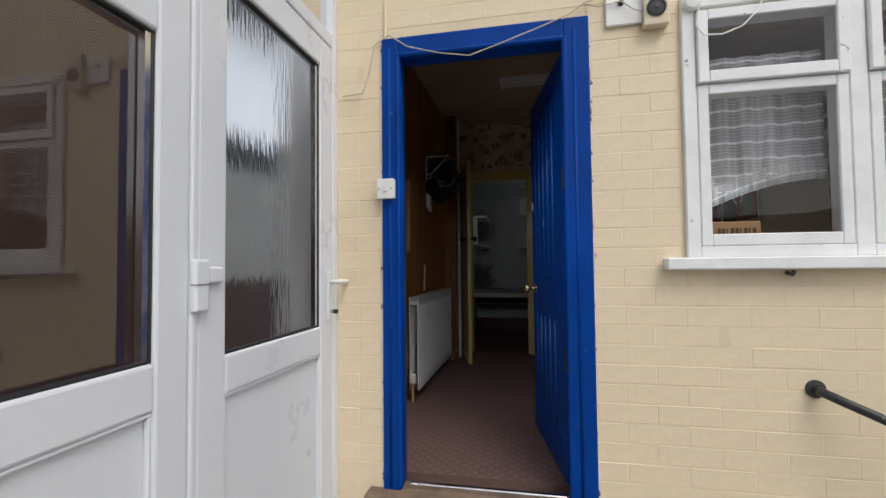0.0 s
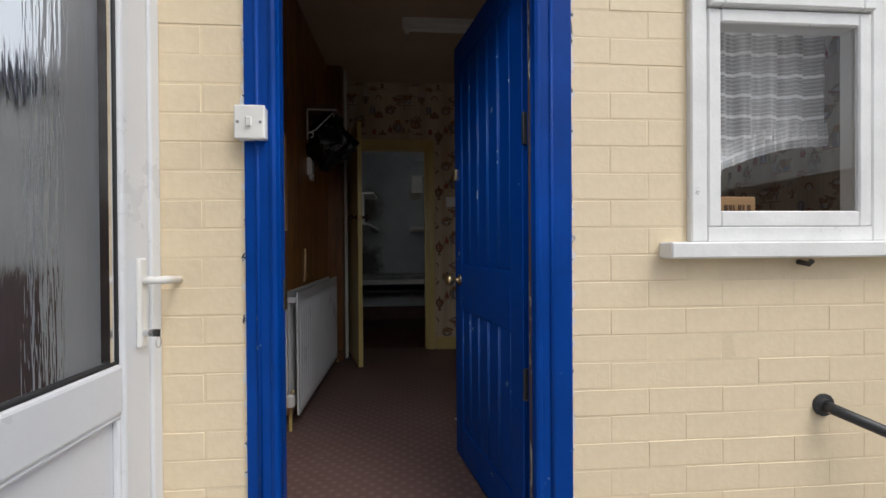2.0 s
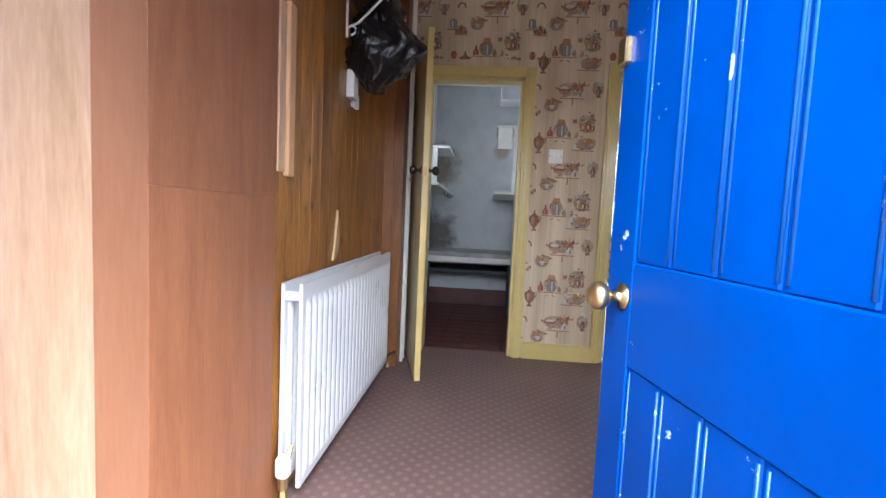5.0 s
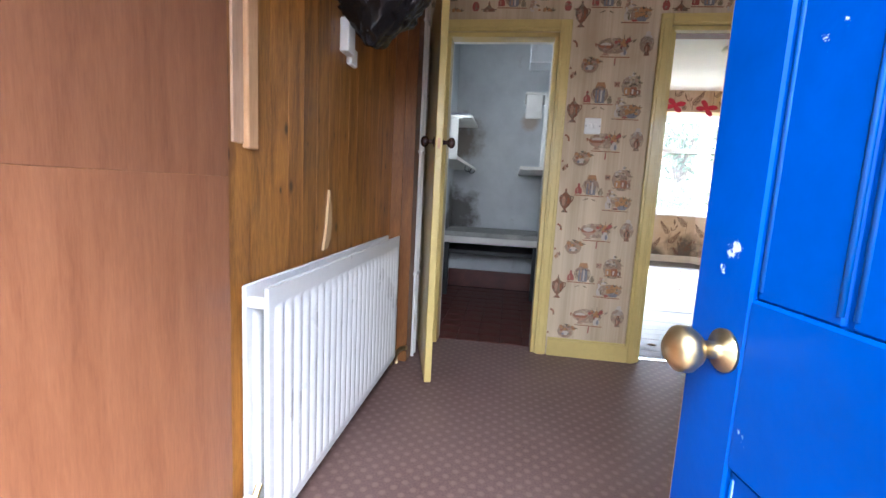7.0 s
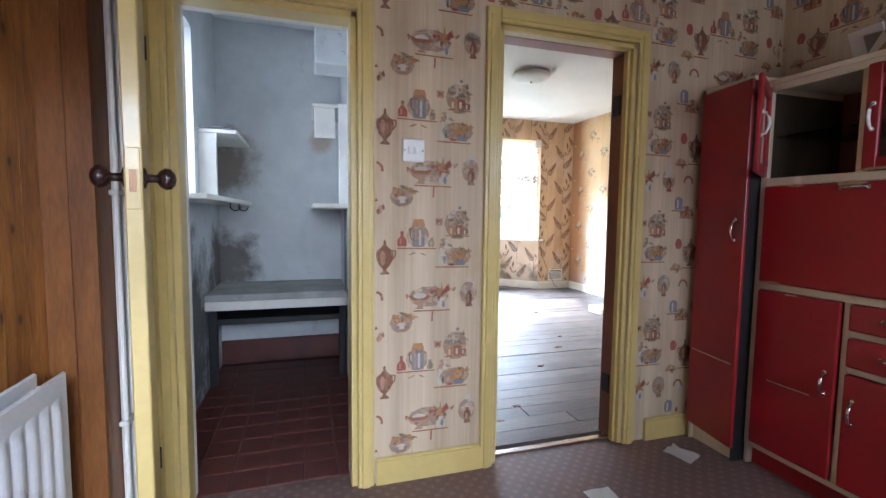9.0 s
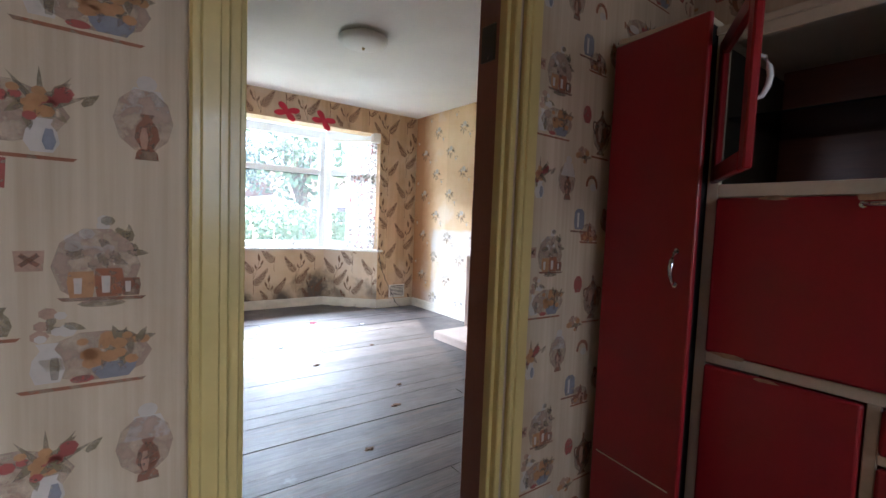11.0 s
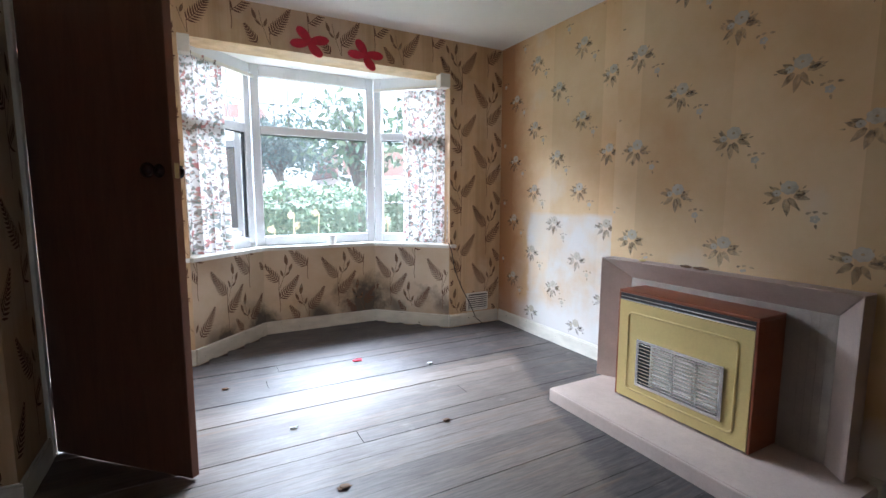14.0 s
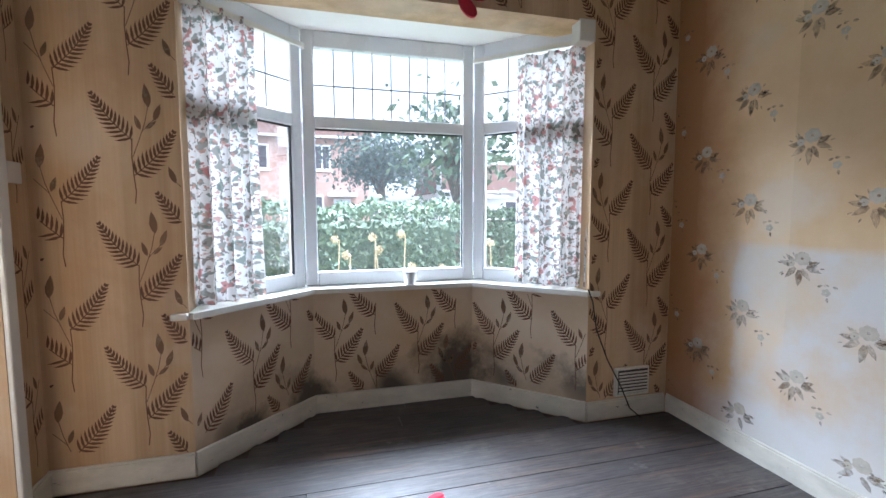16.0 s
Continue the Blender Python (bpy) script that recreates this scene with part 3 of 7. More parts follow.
def net_cloth():
    """Fine white net with woven cross bands."""
    m, n, l, b = nodes_of("white_net_curtain")
    v = mapping(n, l, (1, 1, 1), "UV")
    bands = []
    for scale, lo, hi, top in ((4.6, 0.90, 0.97, 0.5), (23.0, 0.70, 0.95, 0.22)):
        w = n.new("ShaderNodeTexWave")
        w.wave_type, w.bands_direction = "BANDS", "Y"
        w.inputs["Scale"].default_value, w.inputs["Distortion"].default_value = scale, 0.5
        l.new(v, w.inputs["Vector"])
        bands.append(ramp(n, l, w.outputs["Fac"], (lo, 0.0), (hi, top)))
    drape = ramp(n, l, noise_of(n, l, mapping(n, l, (9, 1, 1), "UV"), 1.6, 3), (0.35, 0.34), (0.65, 0.62))
    b.inputs["Base Color"].default_value = (0.90, 0.90, 0.90, 1)
    b.inputs["Roughness"].default_value = 0.9
    a = calc(n, l, "ADD", calc(n, l, "ADD", bands[0], bands[1]), drape)
    l.new(calc(n, l, "MINIMUM", a, 0.97), b.inputs["Alpha"])
    return m


def brickwork(name, a, b_col, mortar):
    m, n, l, b = nodes_of(name)
    t = n.new("ShaderNodeTexBrick")
    t.inputs["Color1"].default_value, t.inputs["Color2"].default_value, t.inputs["Mortar"].default_value = (*a, 1), (*b_col, 1), (*mortar, 1)
    t.inputs["Scale"].default_value, t.inputs["Mortar Size"].default_value = 4.4, 0.012
    tc, mp = n.new("ShaderNodeTexCoord"), n.new("ShaderNodeMapping")
    mp.inputs["Rotation"].default_value = (radians(90), 0, 0)
    l.new(tc.outputs["Object"], mp.inputs["Vector"])
    l.new(mp.outputs[0], t.inputs["Vector"])
    c = blend(n, l, 0.3, t.outputs["Color"], ramp(n, l, noise_of(n, l, tc.outputs["Object"], 1.5, 5), (0.3, tuple(x * 0.6 for x in a)), (0.7, b_col)))
    l.new(c, b.inputs["Base Color"])
    b.inputs["Roughness"].default_value = 0.9
    return m


def leafy(name, a, b_col):
    m, n, l, b = nodes_of(name)
    geo = n.new("ShaderNodeNewGeometry")
    c = ramp(n, l, geo.outputs["Random Per Island"], (0.0, a), (1.0, b_col))
    l.new(c, b.inputs["Base Color"])
    b.inputs["Roughness"].default_value = 0.55
    return m


def distemper():
    """Pale blue wash in the pantry, with grey tide marks and black mould in the damp spots."""
    m, n, l, b = nodes_of("pale_blue_distemper")
    geo = n.new("ShaderNodeNewGeometry")
    pos = geo.outputs["Position"]
    c = ramp(n, l, noise_of(n, l, pos, 2.2, 6, 0.62), (0.3, (0.53, 0.55, 0.56)), (0.7, (0.72, 0.74, 0.745)))
    wob = noise_of(n, l, pos, 4.2, 7, 0.72)
    c = blend(n, l, ramp(n, l, wob, (0.60, 0.0), (0.72, 0.55)), c, (0.30, 0.28, 0.25))
    for at, rad, col in (((PX0, 6.05, 0.35), 0.75, (0.045, 0.042, 0.036)), ((PX0, 5.6, 0.12), 0.55, (0.07, 0.065, 0.055)), ((PX0, 6.85, 0.75), 0.34, (0.12, 0.10, 0.085)), ((PX0 + 0.05, 6.9, 1.5), 0.3, (0.22, 0.18, 0.14)), ((-0.28, 6.92, 1.7), 0.12, (0.45, 0.36, 0.28))):
        dv = n.new("ShaderNodeVectorMath")
        dv.operation = "DISTANCE"
        dv.inputs[1].default_value = at
        l.new(pos, dv.inputs[0])
        near = calc(n, l, "SUBTRACT", calc(n, l, "MULTIPLY", wob, rad * 1.9), dv.outputs["Value"])
        c = blend(n, l, ramp(n, l, near, (0.0, 0.0), (rad * 0.5, 0.88)), c, col)
    l.new(c, b.inputs["Base Color"])
    b.inputs["Roughness"].default_value = 0.8
    bumped(n, l, b, wob, 0.3, 0.004)
    return m


PX0, PX1, PY1 = -1.02, -0.13, 6.92                           # pantry
M_pantry = distemper()
M_lino, M_boards, M_floral, M_mould = lino(), boards(), faded_floral(), mould_paper()
M_curtain, M_net = curtain_cloth(), net_cloth()
M_housebrick = brickwork("red_house_brick", (0.40, 0.24, 0.19), (0.46, 0.29, 0.23), (0.5, 0.46, 0.42))
M_hedge = leafy("hedge_leaves", (0.045, 0.085, 0.05), (0.12, 0.16, 0.085))
M_tree = leafy("tree_leaves", (0.05, 0.085, 0.075), (0.11, 0.15, 0.12))
M_bark = paint("bark", (0.12, 0.09, 0.065), 0.9, stain=0.4, bump=0.6)
M_straw = paint("dry_stems", (0.42, 0.34, 0.20), 0.9)
M_grass = paint("rough_grass", (0.08, 0.11, 0.04), 0.95, stain=0.5, scale=4, bump=0.8)
M_tarmac = paint("tarmac", (0.06, 0.06, 0.06), 0.9, stain=0.3)
M_rooftile = paint("roof_tile", (0.16, 0.085, 0.065), 0.85, stain=0.35, scale=6)

# ---- plan ----
KY0, KY1, KX0, KX1, KZ = 2.32, 5.07, -1.09, 2.05, 2.54      # kitchen
LY0, LY1, LX0, LX1, LZ = 5.21, 9.48, -0.02, 3.66, 2.60      # living room
GZ = -0.22                                                   # ground outside

# ground: one sheet to the horizon
bm = box(-400, 400, -400, 400, GZ - 0.3, GZ)
ground = structure(part("ground", bm, M_concrete), "weathered concrete yard ground round the house", "ground")

# ---- shell ----
DOOR = (-0.83, 0.065, -0.06, 2.01)
KWIN = (0.43, 1.62, 0.99, 1.985)
bm = slab(-1.13, 2.35, GZ, 2.95, [DOOR, KWIN], lambda a, b, c, d: (a, b, 2.0678, 2.22, c, d))
wall_front = structure(part("wall_front", bm, M_mortar), "cream painted brick wall of the house", "wall")
structure(part("wall_side", box(-1.45, -1.302, 2.10, 5.1, GZ, 2.9), M_render), "pale rendered side wall of the house", "wall")
structure(part("wall_side_return", box(-1.30, -1.132, 2.10, 2.218, GZ, 2.9), M_render), "pale rendered corner of the house", "wall")
bm = slab(KX0, KX1, -0.1, 2.9, [(KX0, 0.09, -0.1, 2.12), KWIN], lambda a, b, c, d: (a, b, 2.22, KY0, c, d))
structure(part("wall_front_inner", bm, M_kpaper), "papered inner face of the kitchen's outside wall", "wall")
bm = box(-1.3, KX0, 2.22, 5.14, -0.2, 2.9)
wall_left = structure(part("wall_left", bm, M_pine), "kitchen side wall lined with varnished pine boards", "wall")
bm = slab(5.14, PY1 + 0.2, -0.2, 2.9, [(5.46, 6.20, 1.24, 2.2)], lambda a, b, c, d: (-1.3, PX0, a, b, c, d))
structure(part("wall_pantry_left", bm, M_pantry), "pale blue distempered pantry wall with a small window", "wall")
structure(part("wall_kitchen_right", box(KX1, KX1 + 0.14, 2.22, 5.14, -0.1, 2.9), M_kpaper), "kitchen wall with faded printed wallpaper", "wall")
PD = (-0.86, -0.20, -0.1, 1.93)   # pantry doorway
LD = (0.40, 1.11, -0.1, 1.97)     # living-room doorway
bm = slab(KX0, KX1, -0.1, 2.9, [PD, LD], lambda a, b, c, d: (a, b, KY1, 5.14, c, d))
wall_k = structure(part("wall_kitchen_back", bm, M_kpaper), "kitchen wall with faded wallpaper of jars and fruit bowls", "wall")
bm = slab(LX0, LX1, -0.1, 2.9, [LD], lambda a, b, c, d: (a, b, 5.14, LY0, c, d))
wall_ls = structure(part("wall_living_south", bm, M_fpaper), "living-room wall with fern wallpaper", "wall")
bm = slab(PX0, PX1, -0.1, 2.9, [PD], lambda a, b, c, d: (a, b, 5.14, LY0, c, d))
structure(part("wall_pantry_front", bm, M_pantry), "pale blue distempered wall inside the pantry door", "wall")
structure(part("wall_pantry_back", box(PX0, PX1, PY1, PY1 + 0.2, -0.1, 2.9), M_pantry), "pale blue distempered back wall of the pantry, stained", "wall")
structure(part("wall_pantry_right", box(PX1, -0.075, LY0, PY1 + 0.2, -0.1, 2.9), M_pantry), "pale blue distempered side wall of the pantry", "wall")
wall_lw = structure(part("wall_living_west", box(-0.075, LX0, LY0, 8.07, -0.1, 2.9), M_fpaper), "living-room wall with fern wallpaper", "wall")
wall_hall = structure(part("wall_hall", box(-0.15, 0.30, 8.07, 8.2, -0.1, 2.9), M_fpaper), "short return wall with fern wallpaper beside a door", "wall")
HD = (8.50, 9.27, -0.1, 2.04)
bm = slab(8.07, LY1, -0.1, 2.9, [HD], lambda a, b, c, d: (0.30, 0.40, a, b, c, d))
wall_nw = structure(part("wall_living_door", bm, M_fpaper), "living-room wall with fern wallpaper and a doorway", "wall")
structure(part("wall_hall_back", box(-0.9, -0.8, 8.2, 9.6, -0.1, 2.9), M_ceil), "plain wall of the hall beyond the door", "wall")
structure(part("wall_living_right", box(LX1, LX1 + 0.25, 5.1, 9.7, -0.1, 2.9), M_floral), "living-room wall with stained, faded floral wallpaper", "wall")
breast = structure(part("chimney_breast", box(3.40, LX1, 6.49, 7.88, -0.1, 2.9), M_floral), "chimney breast with stained, faded floral wallpaper", "wall")
bm = slab(0.30, LX1 + 0.2, -0.3, 2.9, [(0.985, 3.09, -0.3, 2.30)], lambda a, b, c, d: (a, b, LY1, LY1 + 0.25, c, d))
wall_bay = structure(part("wall_bay", bm, M_fpaper), "window wall with fern wallpaper round the bay", "wall")
structure(part("ceiling_kitchen", box(KX0, KX1, 2.2, 5.2, KZ, 2.95), M_ceilk), "yellowed kitchen ceiling", "ceiling")
structure(part("ceiling_pantry", box(-1.1, -0.05, 5.14, 7.1, KZ, 2.95), M_pantry), "painted pantry ceiling", "ceiling")
structure(part("ceiling_living", box(-0.9, LX1, 5.14, 9.6, LZ, 2.95), M_ceil), "white painted living-room ceiling", "ceiling")
structure(part("roof", box(-1.5, 4.0, 2.0, 9.8, 2.95, 3.05), M_slate), "flat dark roof over the house", "roof")
structure(part("floor_kitchen", box(KX0, KX1, 2.2, 5.17, -0.2, 0.0), M_lino), "dusty pink patterned lino kitchen floor", "floor")
floor_pantry = structure(part("floor_pantry", box(PX0, PX1, 5.17, PY1, -0.2, -0.012), M_grout), "dark red quarry tile pantry floor", "floor")
floor_living = structure(part("floor_living", box(-0.9, LX1, 5.19, 10.2, -0.2, -0.02), M_grout), "bare worn floorboards with dark stained edges", "floor")

# kitchen left wall: flush veneer board and pale oak strip by the door
VB = "flush teak veneer board covering the wall by the door"
structure(part("trim_veneer_board", box(KX0, KX0 + 0.022, 2.74, 3.25, 0.0, 1.0042, 0.0004), M_veneer), VB, "wall panel")
structure(part("trim_veneer_board", box(KX0, KX0 + 0.022, 2.74, 3.25, 1.0049, 2.54, 0.0004), M_veneer), VB, "wall panel")
structure(part("trim_veneer_strip", box(KX0, KX0 + 0.0215, 2.618, 2.7385, 0.0, 2.54, 0.001), M_palestrip), "paler brown veneer strip beside the teak board", "wall panel")
structure(part("trim_oak_strip", box(KX0, KX0 + 0.024, 2.32, 2.617, 0.0, 2.54, 0.002), M_oakstrip), "pale oak veneer board beside the blue door", "wall panel")


# ---- bay ----
BAY = [Vector((0.985, 9.48)), Vector((1.525, 10.01)), Vector((2.55, 10.01)), Vector((3.09, 9.48))]


def bay_line(d):
    """The bay's plan set outwards by d, mitred at its corners."""
    segs = []
    for a, b in zip(BAY, BAY[1:]):
        t = (b - a).normalized()
        nrm = Vector((-t.y, t.x))
        segs.append((a + nrm * d, b + nrm * d, t))
    pts = [segs[0][0]]
    for (a, b, t), (c, e, u) in zip(segs, segs[1:]):
        k = ((c - a).x * u.y - (c - a).y * u.x) / (t.x * u.y - t.y * u.x)
        pts.append(a + t * k)
    pts.append(segs[-1][1])
    return pts


def bay_band(d0, d1, z0, z1, i=None, bm=None, mi=0):
    """A band of the bay between two set-outs, for all segments or one."""
    bm = bm or bmesh.new()
    p, q = bay_line(d0), bay_line(d1)
    for k in range(3) if i is None else [i]:
        vs = [bm.verts.new((v.x, v.y, z)) for z in (z0, z1) for v in (p[k], p[k + 1], q[k + 1], q[k])]
        for f in ((0, 1, 2, 3), (4, 7, 6, 5), (0, 4, 5, 1), (1, 5, 6, 2), (2, 6, 7, 3), (3, 7, 4, 0)):
            bm.faces.new([vs[j] for j in f]).material_index = mi
    return bm


SILL = 0.78
# outer faces of the house
OUT = "pale rendered outer face of the house wall"
structure(part("wall_outer", box(KX1 + 0.142, KX1 + 0.20, 2.222, 5.078, GZ, 2.94), M_render), OUT, "wall")
structure(part("wall_outer", box(KX1 + 0.142, LX1 + 0.31, 5.08, 5.138, GZ, 2.94), M_render), OUT, "wall")
structure(part("wall_outer", box(LX1 + 0.252, LX1 + 0.31, 5.14, 9.72, GZ, 2.94), M_render), OUT, "wall")
bm = slab(5.102, 7.12, GZ, 2.94, [(5.46, 6.20, 1.24, 2.2)], lambda a, b, c, d: (-1.45, -1.302, a, b, c, d))
structure(part("wall_outer", bm, M_render), OUT, "wall")
structure(part("wall_bay_outer", bay_band(0.282, 0.33, GZ - 0.02, SILL - 0.035), M_housebrick), "red brick outer face under the bay window", "wall")
bay_wall = structure(part("wall_bay_low", bay_band(0.0, 0.28, -0.3, SILL - 0.03), M_mould), "papered wall under the bay window, black mould at its foot", "wall")
structure(part("sill_bay", bay_band(-0.035, 0.13, SILL - 0.03, SILL), M_white), "white painted bay window sill", "sill")
for x0, x1 in ((0.915, 0.985), (3.09, 3.15)):
    structure(part("sill_horn", box(x0, x1, LY1 - 0.034, LY1 - 0.001, SILL - 0.03, SILL, 0.004), M_white), "white painted end of the bay window sill", "sill")
bm = bmesh.new()
q = bay_line(0.3)
vs = [bm.verts.new((v.x, v.y, z)) for z in (2.345, 2.5) for v in [Vector((0.9, 9.485)), *q, Vector((3.2, 9.485))]]
n_ = len(q) + 2
bm.faces.new(vs[:n_]), bm.faces.new(vs[n_:][::-1])
for k in range(n_):
    bm.faces.new((vs[k], vs[(k + 1) % n_], vs[n_ + (k + 1) % n_], vs[n_ + k]))
structure(part("ceiling_bay", bm, M_ceil), "white painted ceiling of the bay", "ceiling")
for i in range(3):
    win = empty("window_bay", "white plastic bay window with a leaded fanlight", "window", kind="structure")
    p, q = bay_line(0.10), bay_line(0.16)
    a, b, c, d = p[i], p[i + 1], q[i + 1], q[i]
    t = (b - a).normalized()
    L = (b - a).length
    nrm = Vector((-t.y, t.x))
    mm = Matrix(((t.x, nrm.x, 0, a.x), (t.y, nrm.y, 0, a.y), (0, 0, 1, 0), (0, 0, 0, 1)))

    def lay(bm, m=mm):
        bmesh.ops.transform(bm, matrix=m, verts=bm.verts)
        return bm
    s0, s1 = (0.075, 0.075)
    for name, args in (("jamb", (0, s0, 0, 0.06, SILL, 2.345)), ("jamb", (L - s1, L, 0, 0.06, SILL, 2.345)), ("head", (s0, L - s1, 0, 0.06, 2.245, 2.345)),
                       ("bottom_rail", (s0, L - s1, 0, 0.06, SILL, 0.865)), ("transom", (s0, L - s1, -0.006, 0.06, 1.76, 1.833))):
        part(name, lay(box(*args, bevel=0.006)), M_upvc, win)
    part("pane", lay(quad(s0, L - s1, 0.026, 0.032, 0.865, 1.76)), M_bayglass, win).visible_shadow = False
    part("fanlight_pane", lay(quad(s0, L - s1, 0.026, 0.032, 1.833, 2.245)), M_bayglass, win).visible_shadow = False
    nb = 8 if i == 1 else 4
    for k in range(1, nb):
        u = s0 + (L - s0 - s1) * k / nb
        part("lead_came", lay(box(u - 0.004, u + 0.004, 0.02, 0.026, 1.833, 2.245)), M_grey, win)
    part("lead_came", lay(box(s0, L - s1, 0.0195, 0.0258, 2.02, 2.028)), M_grey, win)
    part("gasket", lay(box(s0, L - s1, 0.014, 0.03, 1.752, 1.761)), M_black, win)
    part("gasket", lay(box(L - s1 - 0.006, L - s1 + 0.001, 0.014, 0.03, 0.865, 1.755)), M_black, win)


# ---- skirting ----
def skirting(name, label, mat, runs, h=0.105):
    for x0, x1, y0, y1 in runs:
        bm = box(x0, x1, y0, y1, -0.005, h - 0.012, 0.002)
        dx, dy = (0, 0.004) if abs(x1 - x0) > abs(y1 - y0) else (0.004, 0)
        box(x0 + dx, x1 - dx, y0 + dy, y1 - dy, h - 0.013, h, 0.003, bm)
        structure(part("baseboard", bm, mat), label, "skirting board")


W_SK = "chipped cream painted skirting board on the floorboards"
skirting("living", W_SK, M_skirt, [(0.40, 0.985, LY1 - 0.02, LY1), (3.09, LX1 - 0.021, LY1 - 0.02, LY1), (LX1 - 0.02, LX1, 7.88, LY1 - 0.021), (0.40, 0.42, 9.33, LY1 - 0.021),
                                  (LX0 + 0.021, 0.42, 8.05, 8.07), (0.40, 0.42, 8.071, 8.43), (LX0, LX0 + 0.02, LY0, 8.07), (LX1 - 0.02, LX1, LY0, 6.49), (1.26, LX1 - 0.021, LY0, LY0 + 0.02), (3.38, 3.40, 6.49, 6.53)], 0.11)
bm = bay_band(-0.02, 0.0, -0.005, 0.11)
structure(part("baseboard", bm, M_skirt), W_SK, "skirting board")
K_SK = "yellow painted kitchen skirting board"
skirting("kitchen", K_SK, M_yellow, [(-0.13, 0.345, KY1 - 0.02, KY1), (1.25, 1.58, KY1 - 0.02, KY1)], 0.115)

# ---- doorways ----
def casing(name, label, x0, x1, z1, yf, w, proud, mat, depth, lining_mat, lw=0.025):
    """Architrave round an opening on the face y = yf, and a lining through the wall."""
    root = empty(name, label, "door frame", kind="structure")
    for a, b in ((x0 - w, x0), (x1, x1 + w)):
        bm = box(a, b, yf - proud, yf, 0, z1 + w, 0.004)
        box(a + w * 0.25, b - w * 0.25, yf - proud - 0.006, yf - proud + 0.004, 0, z1 + w * 0.5, 0.003, bm)
        part("architrave", bm, mat, root)
    bm = box(x0, x1, yf - proud, yf, z1, z1 + w, 0.004)
    box(x0, x1, yf - proud - 0.006, yf - proud + 0.004, z1 + w * 0.25, z1 + w * 0.75, 0.003, bm)
    part("architrave", bm, mat, root)
    for a, b, za, zb in ((x0 - 0.002, x0 + lw, 0, z1), (x1 - lw, x1 + 0.002, 0, z1), (x0, x1, z1 - lw, z1 + 0.002)):
        part("lining", box(a, b, yf + 0.001, yf + depth[0], za, zb, 0.003), mat, root)
        part("lining", box(a, b, yf + depth[0] + 0.001, yf + depth[1], za, zb, 0.003), lining_mat, root)
    return root


lar = casing("door_frame", "yellow gloss painted pantry door frame", -0.86, -0.205, 1.93, KY1, 0.066, 0.02, M_yellow, (0.10, 0.14), M_white)
liv = casing("door_frame", "yellow painted door frame, brown on its living-room side", 0.40, 1.115, 1.965, KY1, 0.062, 0.02, M_yellow, (0.055, 0.15), M_brownjamb, 0.022)
part("stop", box(0.422, 0.434, KY1 + 0.02, KY1 + 0.05, 0, 1.94, 0.002), M_yellow, liv)
part("stop", box(1.079, 1.093, KY1 + 0.02, KY1 + 0.05, 0, 1.94, 0.002), M_yellow, liv)
for z in (0.28, 1.70):
    part("hinge", box(1.086, 1.094, KY1 + 0.075, KY1 + 0.13, z - 0.05, z + 0.05, 0.002), M_iron, liv, "dark steel hinge")
structure(part("trim_threshold", box(0.40, 1.115, 5.125, 5.165, 0.0, 0.008, 0.003), M_chrome), "silver metal threshold strip in the doorway", "threshold")
hf = empty("door_frame", "cream painted frame of the living-room hall door", "door frame", kind="structure")
for a, b in ((8.44, 8.50), (9.27, 9.33)):
    part("architrave", box(0.40, 0.42, a, b, 0, 2.10, 0.004), M_white, hf)
part("architrave", box(0.40, 0.42, 8.50, 9.27, 2.04, 2.10, 0.004), M_white, hf)


def knob(parent, m, mat, name="knob", s=1.0):
    """A round knob on a rose, its axis along local z."""
    part(name, lathe([(0.026 * s, 0), (0.026 * s, 0.004), (0.011 * s, 0.008), (0.010 * s, 0.028 * s), (0.020 * s, 0.034 * s), (0.028 * s, 0.046 * s), (0.027 * s, 0.058 * s), (0.016 * s, 0.068 * s), (0.004, 0.071 * s)], m), mat, parent, smooth=True)


M_ragged = paint("flaking_white_paint", (0.76, 0.75, 0.72), 0.7, worn=(0.08, 0.07, 0.06), wear=0.16, stain=0.2, bump=0.4)
M_strike = paint("tarnished_brass", (0.10, 0.08, 0.05), 0.4, 0.8, worn=(0.45, 0.36, 0.2), wear=0.04)

# blue front door: frame, sill, leaf
fd = empty("door_frame", "chipped blue gloss front door frame in a brick wall", "door frame", kind="structure")
for a, b, c, d in ((-0.83, -0.752, -0.03, 2.01), (-0.025, 0.078, -0.03, 2.01)):
    part("jamb", box(a, b, 2.052, 2.16, c, d, 0.006, segs=2), M_blue, fd)
part("head", box(-0.752, -0.025, 2.052, 2.16, 1.915, 2.01, 0.006, segs=2), M_blue, fd)
for a, b, c, d in ((-0.768, -0.738, 0.0, 1.93), (-0.038, -0.008, 0.0, 1.93)):
    part("bead", tube([((a + b) / 2, 2.056, c), ((a + b) / 2, 2.056, d)], 0.012, 8), M_blue, fd)
part("bead", tube([(-0.752, 2.056, 1.925), (-0.025, 2.056, 1.925)], 0.012, 8), M_blue, fd)
for x, s in ((-0.752, 1), (-0.025, -1)):
    for y, r in ((2.078, 0.008), (2.098, 0.006)):
        part("bead", tube([(x, y, 0.0), (x, y, 1.915)], r, 8), M_blue, fd, smooth=True)
    part("bead", tube([(x - s * 0.042, 2.053, 0.0), (x - s * 0.042, 2.053, 1.96)], 0.007, 8), M_blue, fd, smooth=True)
part("bare_edge", box(-0.0285, -0.024, 2.110, 2.130, 0.02, 1.91, 0.001), M_scraped, fd, "bare scraped timber edge")
